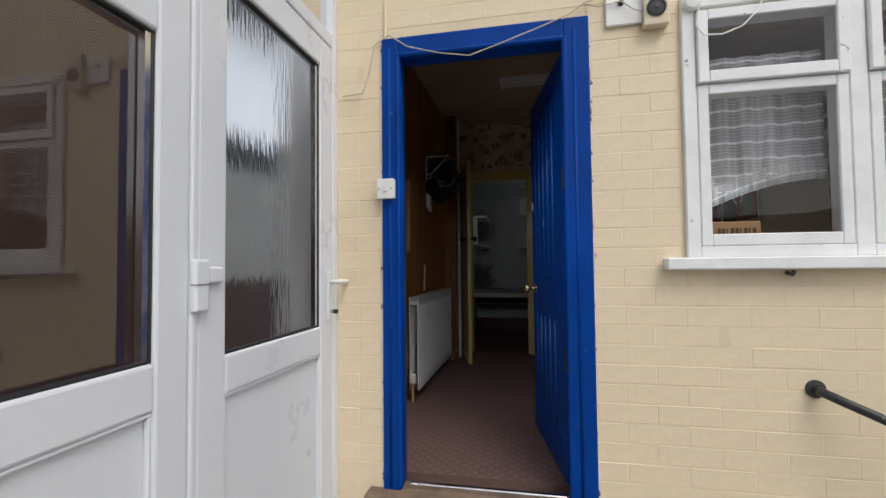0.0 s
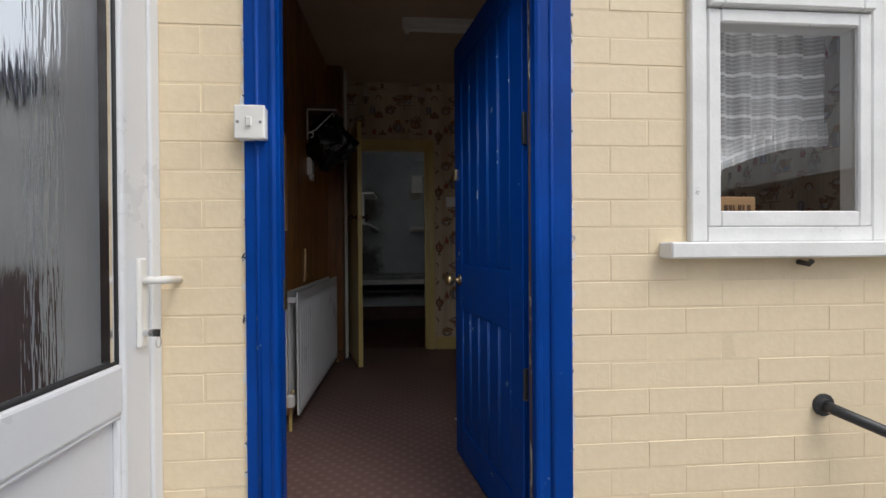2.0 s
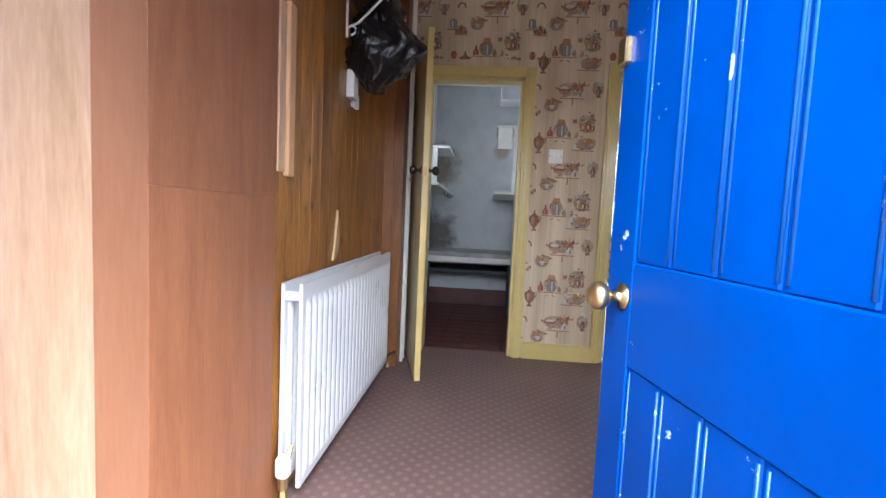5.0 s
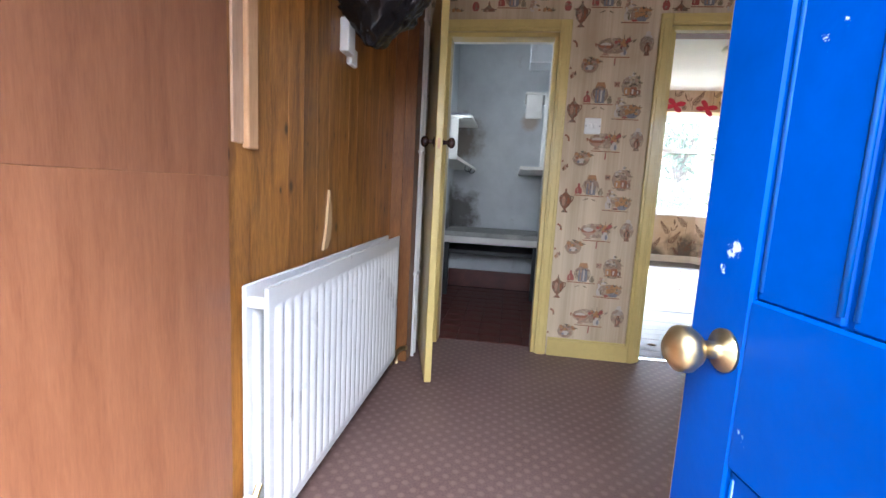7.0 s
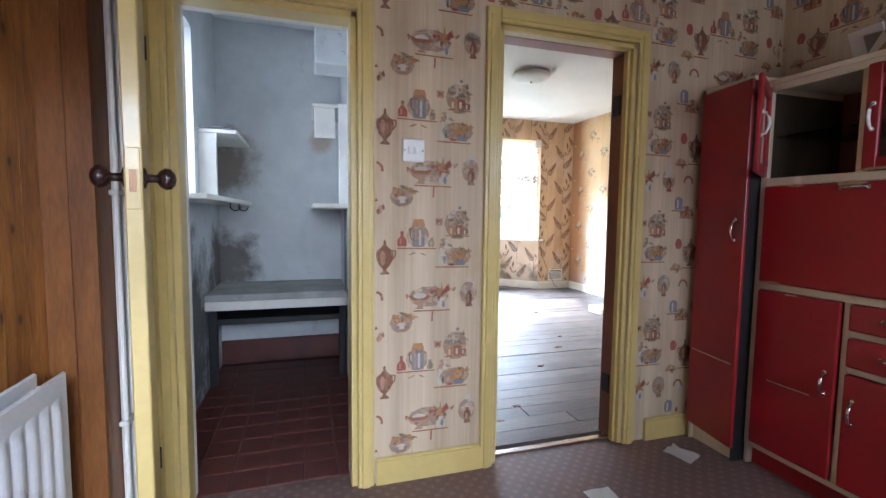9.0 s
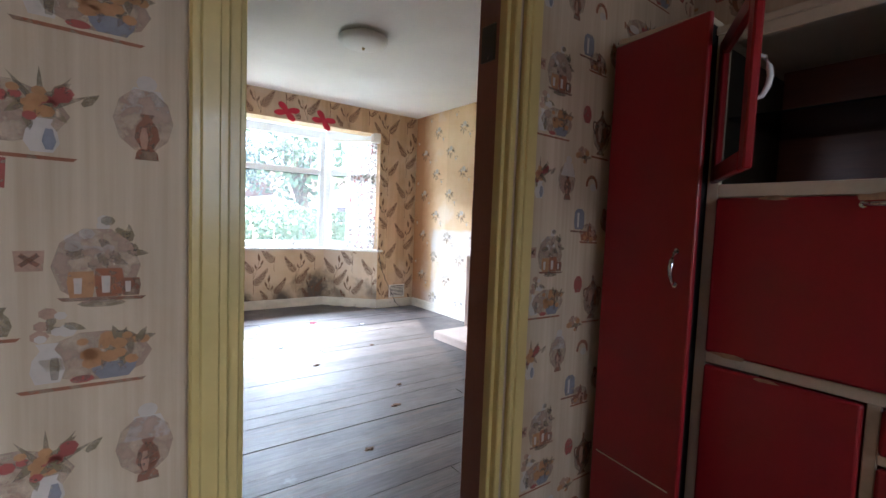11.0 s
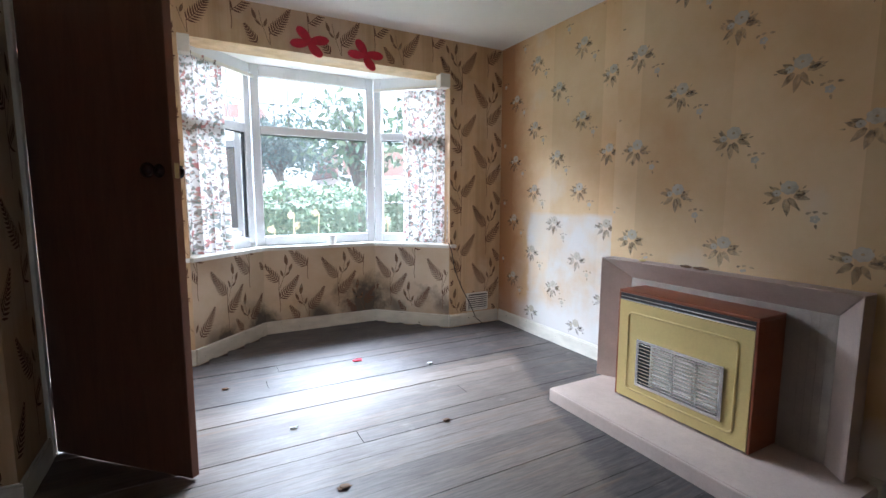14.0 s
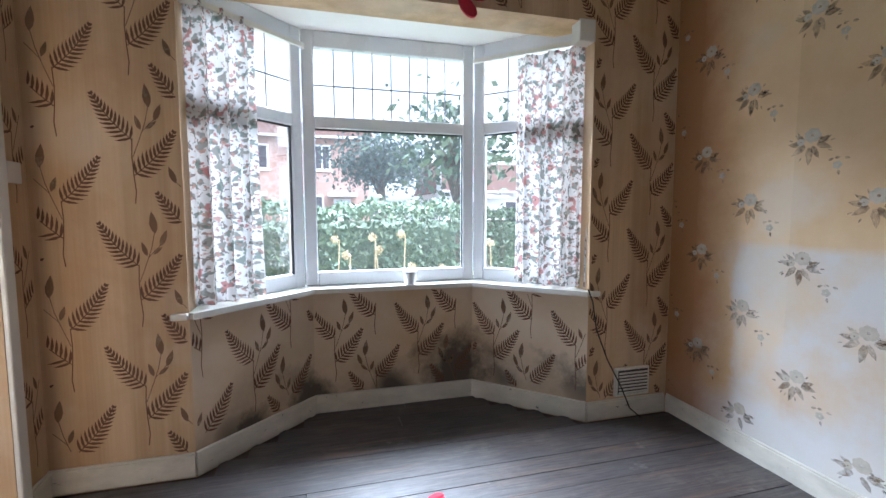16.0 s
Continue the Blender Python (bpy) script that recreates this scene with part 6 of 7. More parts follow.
# ================= living room =================
def fireplace():
    root = empty("fireplace_surround", "beige cast stone fireplace surround with splayed edges", "fireplace")
    xo, xi, xb = 3.285, 3.372, 3.40
    Y0, Y1, ZT = 6.575, 7.852, 0.845
    a, b, zt = 6.675, 7.69, 0.735
    for name, q in (("left_cheek", ((Y1, ZT, b, zt), (Y1, 0.08, b, 0.08))), ("right_cheek", ((Y0, 0.08, a, 0.08), (Y0, ZT, a, zt))), ("lintel", ((Y0, ZT, a, zt), (Y1, ZT, b, zt)))):
        bm = bmesh.new()
        (y0, z0, v0, w0), (y1, z1, v1, w1) = q
        f = [bm.verts.new(p) for p in ((xo, y0, z0), (xo, y1, z1), (xi, v1, w1), (xi, v0, w0), (xb, y0, z0), (xb, y1, z1), (xb, v1, w1), (xb, v0, w0))]
        for k in ((0, 1, 2, 3), (4, 7, 6, 5), (0, 4, 5, 1), (1, 5, 6, 2), (2, 6, 7, 3), (3, 7, 4, 0)):
            bm.faces.new([f[j] for j in k])
        bmesh.ops.bevel(bm, geom=bm.edges[:], offset=0.003, segments=1, affect="EDGES")
        part(name, bm, M_stone, root)
    part("inset", box(3.375, 3.399, a, b, 0.08, zt), M_stonein, root, "ribbed pale stone back")
    for k in range(34):
        y = a + 0.015 + k * (b - a - 0.03) / 33
        part("rib", box(3.3738, 3.376, y - 0.010, y + 0.010, 0.08, zt), M_stonein, root)
    return root


fireplace()
ht = empty("hearth", "pale tiled hearth slab on the floorboards", "hearth")
part("slab", box(2.87, 3.399, 6.50, 7.83, -0.002, 0.074, 0.006, segs=2), M_stone, ht)
part("top_tile", box(2.876, 3.399, 6.506, 7.824, 0.0735, 0.08, 0.003), M_stone, ht)


def gas_fire():
    root = empty("gas_fire", "mustard enamelled gas fire in a teak case", "gas fire")
    x0, x1, y0, y1, z0, z1 = 3.15, 3.372, 6.866, 7.585, 0.095, 0.70
    part("case_top", box(x0 + 0.004, x1, y0 - 0.006, y1 + 0.006, z1 - 0.014, z1 + 0.004, 0.003), M_firewood, root, "teak veneer")
    for y in ((y0 - 0.006, y0 + 0.008), (y1 - 0.008, y1 + 0.006)):
        part("case_side", box(x0 + 0.002, x1, *y, z0 - 0.008, z1 - 0.014, 0.003), M_firewood, root, "teak veneer")
    part("body", box(x0 + 0.03, x1 - 0.002, y0 + 0.008, y1 - 0.008, 0.082, z1 - 0.014), M_black, root)
    a, b, c, d = 6.99, 7.45, 0.19, 0.445
    for q in ((y0 + 0.008, a, z0, 0.645), (b, y1 - 0.008, z0, 0.645), (a, b, z0, c), (a, b, d, 0.645)):
        part("front_panel", box(x0, x0 + 0.02, *q), M_fire, root)
    rim = [(y0 + 0.07, z0 + 0.055), (y1 - 0.07, z0 + 0.055), (y1 - 0.07, 0.585), (y0 + 0.07, 0.585)]
    pts = []
    for k, (y, z) in enumerate(rim):
        cy, cz = (1 if k in (0, 3) else -1) * 0.025, (1 if k < 2 else -1) * 0.025
        for t in range(5):
            ang = {0: 180, 1: 270, 2: 0, 3: 90}[k] + t * 22.5
            pts.append((x0, y + cy + 0.025 * math.cos(radians(ang)), z + cz + 0.025 * math.sin(radians(ang))))
    part("raised_bead", tube(pts + [pts[0]], 0.0065, 6), M_fire, root, smooth=True)
    part("top_slot", box(x0 + 0.002, x0 + 0.03, y0 + 0.008, y1 - 0.008, 0.645, z1 - 0.014), M_black, root, "dark air slot")
    part("chrome_strip", box(x0 - 0.002, x0 + 0.008, y0 + 0.008, y1 - 0.008, 0.645, 0.653, 0.002), M_chrome, root)
    part("louvre", box(x0 + 0.001, x0 + 0.012, y0 + 0.01, y1 - 0.01, 0.664, 0.669, 0.001), M_chrome, root)
    for q in ((a - 0.004, a + 0.014, c - 0.004, d + 0.004), (b - 0.014, b + 0.004, c - 0.004, d + 0.004), (a + 0.014, b - 0.014, c - 0.004, c + 0.012), (a + 0.014, b - 0.014, d - 0.012, d + 0.004)):
        part("grille_frame", box(x0 - 0.010, x0 + 0.006, *q, 0.002), M_chrome, root)
    for k in range(12):
        z = c + 0.022 + k * (d - c - 0.044) / 11
        part("grille_bar", tube([(x0 - 0.004, a + 0.01, z), (x0 - 0.004, b - 0.01, z)], 0.0028, 6), M_chrome, root)
    for k in range(3):
        ya = a + 0.02 + k * 0.122
        rd = part("radiant", box(x0 + 0.016, x0 + 0.03, ya + 0.010, ya + 0.112, c + 0.015, d - 0.015, 0.004), M_radiant, root, "pale fireclay radiant")
        for j in range(5):
            part("radiant_bar", box(x0 + 0.008, x0 + 0.017, ya + 0.014, ya + 0.108, c + 0.03 + j * 0.042, c + 0.045 + j * 0.042, 0.002), M_radiant, rd)
        part("radiant_post", box(x0 + 0.006, x0 + 0.022, ya + 0.112, ya + 0.122, c + 0.014, d - 0.014, 0.002), M_radiant, rd)
    return root


gas_fire()
for k, (y, w, mt, lb) in enumerate(((7.60, 0.05, M_fire, "yellow scrap on the mantel"), (7.33, 0.07, M_leafdeb, "dark dry leaf on the mantel"), (7.25, 0.09, M_leafdeb, "dry curled leaf on the mantel"))):
    bm = bmesh.new()
    bmesh.ops.create_icosphere(bm, subdivisions=2, radius=1.0)
    for v in bm.verts:
        v.co = Vector((3.345 + 0.014 * v.co.x, y + w / 2 * v.co.y, 0.853 + 0.008 * v.co.z * (1 + 0.6 * noise.noise(v.co * 2))))
    tagged(part("dry_leaf", bm, mt), lb, "leaf")

vt = empty("air_vent", "white louvred air vent low on the papered wall", "vent")
part("frame", box(3.275, 3.515, 9.455, 9.479, 0.125, 0.30, 0.004), M_white, vt)
# slate-dark sheet laid over the frame to colour the slat gaps as shade
part("backing", box(3.292, 3.498, 9.4522, 9.4552, 0.142, 0.288), M_slate, vt, "dark sheet for the shaded gaps between the slats")
for k in range(7):
    part("slat", box(3.295, 3.495, 9.446, 9.457, 0.145 + k * 0.02, 0.155 + k * 0.02, 0.002), M_white, vt)
cbl = tagged(part("bay_cable", tube([(3.06, 9.44, 0.80), (3.10, 9.45, 0.72), (3.14, 9.465, 0.55), (3.22, 9.465, 0.36), (3.30, 9.44, 0.20), (3.36, 9.43, 0.06), (3.42, 9.40, 0.006)], 0.004, 6), M_black), "thin dark cable hanging from the sill to the floor", "cable")
lm = empty("ceiling_light", "round white ceiling light, switched off", "light")
part("base", lathe([(0.13, 0), (0.14, -0.02), (0.13, -0.03)], pose(1.80, 7.42, 2.60), 28), M_plastic, lm)
part("diffuser", lathe([(0.185, -0.028), (0.19, -0.045), (0.16, -0.075), (0.10, -0.092), (0.02, -0.097)], pose(1.80, 7.42, 2.60), 32), M_plastic, lm, smooth=True)
part("finial", lathe([(0.012, 0), (0.012, -0.012), (0.004, -0.02)], pose(1.80, 7.42, 2.505), 10), M_brass, lm)


def bow(x, z, s, tilt):
    """A flat red felt flower of four lobes."""
    bm = bmesh.new()
    out = []
    for k in range(48):
        a = k / 48 * math.tau
        r = 0.035 + 0.105 * abs(math.sin(2 * a + 0.25)) ** 1.4 * (1.0 if math.cos(a) > 0 else 0.95) * (0.75 + 0.25 * abs(math.cos(a)))
        out.append((r * math.cos(a) * 1.25, r * math.sin(a) * 0.85))
    m = Matrix.Translation((x, 9.472, z)) @ pose(0, 0, 0, 90, 0, 0) @ pose(0, 0, 0, 0, 0, tilt) @ Matrix.Scale(s, 4)
    f = [bm.verts.new(m @ Vector((u, v, 0.004 + 0.012 * math.hypot(u, v) / 0.14))) for u, v in out]
    g = [bm.verts.new(m @ Vector((u, v, -0.002))) for u, v in out]
    c0, c1 = bm.verts.new(m @ Vector((0, 0, 0.010))), bm.verts.new(m @ Vector((0, 0, -0.002)))
    for k in range(48):
        bm.faces.new((c0, f[k], f[(k + 1) % 48])), bm.faces.new((c1, g[(k + 1) % 48], g[k]))
        bm.faces.new((f[k], g[k], g[(k + 1) % 48], f[(k + 1) % 48]))
    tagged(part("felt_flower", bm, M_bow), "red felt flower pinned above the bay", "decoration", "red flowers over the bay")


bow(1.86, 2.385, 0.98, -12)
bow(2.30, 2.355, 0.98, -22)


def bay_axis(i, t0, t1, d):
    p = bay_line(d)
    a, b = p[i], p[i + 1]
    t = (b - a).normalized()
    nrm = Vector((-t.y, t.x))

    def at(u, w, z):
        q = a + (b - a) * (t0 + (t1 - t0) * u) + nrm * w
        return Vector((q.x, q.y, z))
    return at


for i, t0, t1, zt in ((0, 0.09, 0.56, 2.235), (2, 0.38, 0.97, 2.20)):
    c = sheet("curtain", "short floral cotton curtain gathered at the bay window", "curtain", M_curtain, 0, 0.42, 0, SILL + 0.012, zt, 3.6, 0.036, nx=130, nz=20, axis=bay_axis(i, t0, t1, 0.045))
    tagged(c, group="bay curtains")
for i in (0, 2):
    r = tagged(part("curtain_rail", bay_band(0.03, 0.05, 2.21, 2.235, i), M_white), "white curtain rail across the bay window", "curtain rail")
for x0, x1 in ((0.985, 1.06), (2.99, 3.089)):
    structure(part("trim_bay_block", box(x0, x1, 9.47, 9.56, 2.19, 2.31, 0.004), M_white), "white painted block at the bay's corner", "trim")
po = empty("plant_pot", "small white pot on the bay sill", "pot")
part("pot", lathe([(0.035, 0), (0.045, 0.08), (0.047, 0.085), (0.042, 0.085), (0.03, 0.02), (0.004, 0.018)], pose(2.13, 10.02, SILL), 18), M_plastic, po, smooth=True)
hs = empty("light_switch", "white light switch on the fern wallpaper", "switch")
part("plate", box(0.40, 0.412, 9.345, 9.43, 1.36, 1.445, 0.003), M_plastic, hs)
for k, (x, y, s, mt, lb) in enumerate(((2.05, 9.0, 0.055, M_bow, "red petal scrap on the floorboards"), (1.15, 8.9, 0.03, M_leafdeb, "dry leaf on the floorboards"), (1.55, 7.6, 0.04, M_leafdeb, "dry leaf on the floorboards"), (2.2, 7.9, 0.035, M_leafdeb, "dry leaf on the floorboards"), (1.7, 6.6, 0.045, M_leafdeb, "dry leaf on the floorboards"), (1.3, 6.2, 0.035, M_leafdeb, "dry leaf on the floorboards"), (1.9, 6.9, 0.03, M_leafdeb, "dry leaf on the floorboards"), (0.8, 5.6, 0.03, M_leafdeb, "dry leaf on the floorboards"), (0.62, 5.45, 0.035, M_leafdeb, "dry leaf on the floorboards"), (2.5, 8.7, 0.03, M_paperw, "tiny pale scrap on the floorboards"), (1.45, 8.2, 0.028, M_paperw, "tiny pale scrap on the floorboards"))):
    bm = bmesh.new()
    bmesh.ops.create_icosphere(bm, subdivisions=2, radius=1.0)
    for v in bm.verts:
        f = 1 + 0.7 * noise.noise(v.co * 1.7 + Vector((k, 0, 0)))
        v.co = Vector((x + s * 0.7 * v.co.x * f, y + s * 0.38 * v.co.y * f, 0.006 + 0.006 * v.co.z * f))
    tagged(part("floor_scrap", bm, mt), lb, "debris", "debris on the floor")

# ================= printed wallpaper =================
def plane(origin, u):
    """A wall's face: local x along u, local y up, local z out of the wall."""
    u = Vector((u[0], u[1], 0)).normalized()
    n = u.cross(Vector((0, 0, 1)))
    return Matrix(((u.x, 0, n.x, origin[0]), (u.y, 0, n.y, origin[1]), (0, 1, 0, 0), (0, 0, 0, 1)))


class Print:
    """Flat printed shapes on a wall's face, kept inside the given rectangles; lift layers one ink over another."""

    def __init__(self, m, rects):
        self.bm, self.m, self.rects, self.k = bmesh.new(), m, rects, 0

    def add(self, pts, mi=0, lift=0):
        if not any(all(a <= x <= b and c <= y <= d for x, y in pts) for a, b, c, d in self.rects):
            return
        self.k = (self.k + 1) % 9
        z = 0.0005 + 0.0005 * lift + 0.00005 * self.k
        self.bm.faces.new([self.bm.verts.new(self.m @ Vector((x, y, z))) for x, y in pts]).material_index = mi

    def ell(self, cx, cy, rx, ry, mi=0, a0=0.0, a1=math.tau, n=10, lift=0):
        self.add([(cx + rx * math.cos(a0 + (a1 - a0) * k / n), cy + ry * math.sin(a0 + (a1 - a0) * k / n)) for k in range(n if a1 - a0 > 6.2 else n + 1)], mi, lift)

    def turned(self, cx, cy, prof, mi=0, lift=0):
        """An upright silhouette from (half width, height) pairs, foot first."""
        for (r0, h0), (r1, h1) in zip(prof, prof[1:]):
            self.add([(cx - r0, cy + h0), (cx + r0, cy + h0), (cx + r1, cy + h1), (cx - r1, cy + h1)], mi, lift)

    def line(self, pts, w, mi=0, lift=0):
        for (ax, ay), (bx, by) in zip(pts, pts[1:]):
            d = math.hypot(bx - ax, by - ay) or 1
            nx, ny = -(by - ay) / d * w, (bx - ax) / d * w
            self.add([(ax + nx, ay + ny), (ax - nx, ay - ny), (bx - nx, by - ny), (bx + nx, by + ny)], mi, lift)

    def leaflet(self, x, y, ang, L, w, mi=0, lift=0, curl=0.0):
        """A pointed leaf that may curl along its length."""
        c, s = math.cos(ang), math.sin(ang)
        pts = [(0, -w * 0.45), (L * 0.35, -w + curl * L * 0.10), (L * 0.75, -w * 0.5 + curl * L * 0.5), (L, curl * L), (L * 0.68, w * 0.75 + curl * L * 0.42), (L * 0.3, w + curl * L * 0.08), (0, w * 0.45)]
        self.add([(x + a * c - b * s, y + a * s + b * c) for a, b in pts], mi, lift)

    def done(self, parent, mats):
        ob = part("printed_pattern", self.bm, mats, parent)
        ob["kind"] = "stuff"
        return ob


def fern(p, bx, by, tx, ty, n=12):
    """A fern frond from its base to its tip: a bowed rib with paired, separate leaflets."""
    L, ang = math.hypot(tx - bx, ty - by), math.atan2(ty - by, tx - bx)
    ux, uy = math.cos(ang), math.sin(ang)
    side = 1 if ux < 0 else -1
    rib = []
    for k in range(n + 1):
        t = k / n
        b = side * 0.05 * L * math.sin(math.pi * t)
        rib.append((bx + ux * L * t - uy * b, by + uy * L * t + ux * b))
    p.line(rib, 0.0022)
    for k in range(n):
        t = (k + 0.5) / n
        x, y = (rib[k][0] + rib[k + 1][0]) / 2, (rib[k][1] + rib[k + 1][1]) / 2
        a = math.atan2(rib[k + 1][1] - rib[k][1], rib[k + 1][0] - rib[k][0])
        l = L * (0.275 * (1 - t) ** 0.65 * min(1, 0.72 + 1.6 * t) + 0.03)
        for q in (1, -1):
            p.leaflet(x, y, a + q * (1.12 - 0.40 * t), l, L / n * 0.29, 0, 0, -q * 0.14)


def spray(p, x, z, f):
    """One motif of the fern paper: two fronds and three buds on one stem; f = -1 mirrors it."""
    q = lambda u, v: (x + f * u, z + v)
    fern(p, *q(0.006, 0.153), *q(-0.141, 0.351))
    fern(p, *q(0.009, 0.0), *q(0.174, 0.2))
    p.line([q(0.006, -0.125), q(0.012, -0.07), q(0.006, 0.0), q(0.002, 0.08), q(0.006, 0.16)], 0.0022)
    p.line([q(0.006, 0.08), q(0.035, 0.16), q(0.06, 0.235), q(0.074, 0.305)], 0.0018, 1)
    p.line([q(0.045, 0.19), q(0.075, 0.225), q(0.098, 0.25)], 0.0016, 1)
    for u, v, L, a in ((0.076, 0.300, 0.10, 97), (0.096, 0.242, 0.078, 70), (0.040, 0.200, 0.065, 108), (0.062, 0.205, 0.055, 40)):
        bx, by = q(u, v)
        ar = radians(a if f > 0 else 180 - a)
        c, s = math.cos(ar), math.sin(ar)
        p.add([(bx + e * L * c - d * L * s, by + e * L * s + d * L * c) for e, d in ((0, 0.03), (0.2, 0.14), (0.45, 0.17), (0.75, 0.10), (1.0, 0.0), (0.75, -0.10), (0.45, -0.16), (0.2, -0.13), (0, -0.03))], 1)


def fern_wall(m, rects, parent, ph=0.0, pz=0.294):
    """Columns 0.265 m apart, each second one mirrored and half a repeat down; ph and pz place one unmirrored stem."""
    p = Print(m, rects)
    x0, x1 = min(r[0] for r in rects) - 0.3, max(r[1] for r in rects) + 0.3
    for c in range(math.floor((x0 - ph) / 0.265), math.ceil((x1 - ph) / 0.265) + 1):
        for r in range(-1, 6):
            spray(p, ph + c * 0.265, pz + r * 0.556 + (0.283 if c % 2 else 0.0), -1 if c % 2 else 1)
    return p.done(parent, [M_i_fern, M_i_bud])


fern_wall(plane((0, LY1), (1, 0)), [(0.42, 0.98, 0.11, 2.6), (0.985, 3.09, 2.312, 2.6)], wall_bay, 0.788)
fern_wall(plane((0, LY1), (1, 0)), [(3.095, LX1, 0.11, 2.6)], wall_bay, 3.487, 0.235)
for i, ph, pz in ((0, 0.322, 0.300), (1, 0.118, 0.310), (2, 0.155, 0.288)):
    a, b = BAY[i], BAY[i + 1]
    fern_wall(plane((a.x, a.y), (b - a)), [(0.0, (b - a).length, 0.11, SILL - 0.032)], bay_wall, ph, pz)
fern_wall(plane((0, 8.07), (1, 0)), [(LX0, 0.38, 0.11, 2.6)], wall_hall, 0.19)
fern_wall(plane((LX0, 0), (0, 1)), [(LY0, 8.06, 0.11, 2.6)], wall_lw, 0.1)
fern_wall(plane((0.40, 0), (0, 1)), [(8.09, 8.43, 0.11, 2.6), (9.335, 9.47, 0.11, 2.6)], wall_nw, 9.40)


def posy(p, x, y, rx, ry, inks, seed, count=16, lift=0):
    """A bunch of small blossoms and leaves."""
    rnd = random.Random(seed)
    for k in range(count):
        a, d = rnd.uniform(0, math.tau), math.sqrt(rnd.random())
        px, py = x + rx * d * math.cos(a), y + ry * d * math.sin(a)
        if k % 3 == 2:
            p.leaflet(px, py, rnd.uniform(0, math.tau), 0.028, 0.006, inks[-1], lift)
        else:
            r = rnd.uniform(0.007, 0.0125)
            p.ell(px, py, r, r * 0.8, inks[k % (len(inks) - 1)], n=7, lift=lift)


def jars(p, x, y):
    """One repeat of the kitchen paper: urn, bottle and jug, pots, lamp and bowls on little shelves."""
    R, O, B, D, N, W, G, H = range(8)

    def board(u0, u1, v, mi=R):
        p.add([(x + u0, y + v - 0.001), (x + u1, y + v - 0.004), (x + u1 - 0.006, y + v - 0.009), (x + u0 + 0.006, y + v - 0.007)], mi)
    for u, v, rx, ry in ((0.0, -0.01, 0.045, 0.05), (0.14, 0.09, 0.05, 0.05), (0.31, 0.14, 0.055, 0.06), (0.31, 0.0, 0.07, 0.04), (0.19, -0.17, 0.09, 0.045), (0.37, -0.16, 0.04, 0.05), (0.07, -0.28, 0.05, 0.04), (-0.04, -0.32, 0.045, 0.03)):
        p.ell(x + u, y + v, rx, ry, 8)
    # urn with two handles
    p.turned(x, y, [(0.020, -0.070), (0.019, -0.064), (0.007, -0.054), (0.008, -0.046), (0.024, -0.030), (0.034, -0.006), (0.036, 0.016), (0.033, 0.030), (0.020, 0.037), (0.010, 0.048), (0.005, 0.056), (0.006, 0.066), (0.001, 0.074)], N)
    p.turned(x - 0.009, y, [(0.004, -0.030), (0.010, -0.005), (0.010, 0.014), (0.004, 0.028)], H, 1)
    p.turned(x + 0.018, y, [(0.003, -0.024), (0.006, 0.0), (0.005, 0.020)], R, 1)
    for s in (-1, 1):
        p.line([(x + s * 0.030, y - 0.010), (x + s * 0.044, y + 0.008), (x + s * 0.045, y + 0.028), (x + s * 0.033, y + 0.030)], 0.003, N)
    board(-0.050, 0.048, -0.075)
    # arched cup
    p.line([(x - 0.036 + 0.026 * math.cos(a), y - 0.170 + 0.028 * math.sin(a)) for a in (3.3, 2.7, 2.1, 1.5, 0.9, 0.3, -0.3)], 0.0055, R)
    p.ell(x - 0.030, y - 0.176, 0.016, 0.012, W, lift=1)
    # bottle and jug on a board
    p.turned(x + 0.072, y + 0.046, [(0.018, 0.0), (0.020, 0.010), (0.019, 0.028), (0.009, 0.040), (0.006, 0.044), (0.007, 0.060), (0.004, 0.064)], D)
    p.turned(x + 0.066, y + 0.050, [(0.003, 0.004), (0.004, 0.020), (0.002, 0.030)], H, 1)
    p.turned(x + 0.143, y + 0.044, [(0.026, 0.0), (0.027, 0.030), (0.026, 0.070), (0.025, 0.082)], B)
    p.turned(x + 0.143, y + 0.044, [(0.027, 0.082), (0.028, 0.092), (0.024, 0.104), (0.020, 0.116)], O)
    for du, w in ((-0.012, 0.004), (0.006, 0.005)):
        p.turned(x + 0.143 + du, y + 0.05, [(w, 0.0), (w, 0.066)], W if du > 0 else H, 1)
    p.line([(x + 0.118, y + 0.122), (x + 0.106, y + 0.118), (x + 0.108, y + 0.085), (x + 0.117, y + 0.072)], 0.003, N)
    p.turned(x + 0.198, y + 0.042, [(0.010, 0.0), (0.015, 0.014), (0.012, 0.026), (0.006, 0.034), (0.010, 0.042)], G)
    board(0.048, 0.222, 0.042)
    p.leaflet(x + 0.13, y + 0.020, 3.5, 0.035, 0.004, G), p.leaflet(x + 0.15, y + 0.018, -0.4, 0.03, 0.004, G)
    # mug
    p.turned(x + 0.232, y + 0.134, [(0.015, 0.0), (0.017, 0.030)], H)
    p.line([(x + 0.222, y + 0.142), (x + 0.242, y + 0.158)], 0.003, N, 1), p.line([(x + 0.222, y + 0.158), (x + 0.242, y + 0.142)], 0.003, N, 1)
    # pots with a leafy plant
    posy(p, x + 0.315, y + 0.175, 0.040, 0.036, (W, G, O, G), 3, 22)
    for du, w, h, mi in ((-0.022, 0.017, 0.040, O), (0.012, 0.019, 0.044, R), (0.040, 0.013, 0.028, N)):
        p.turned(x + 0.312 + du, y + 0.092, [(w * 0.8, 0.0), (w, h * 0.6), (w * 0.85, h)], mi, 1)
        p.turned(x + 0.308 + du, y + 0.098, [(w * 0.25, 0.0), (w * 0.3, h * 0.6)], W, 2)
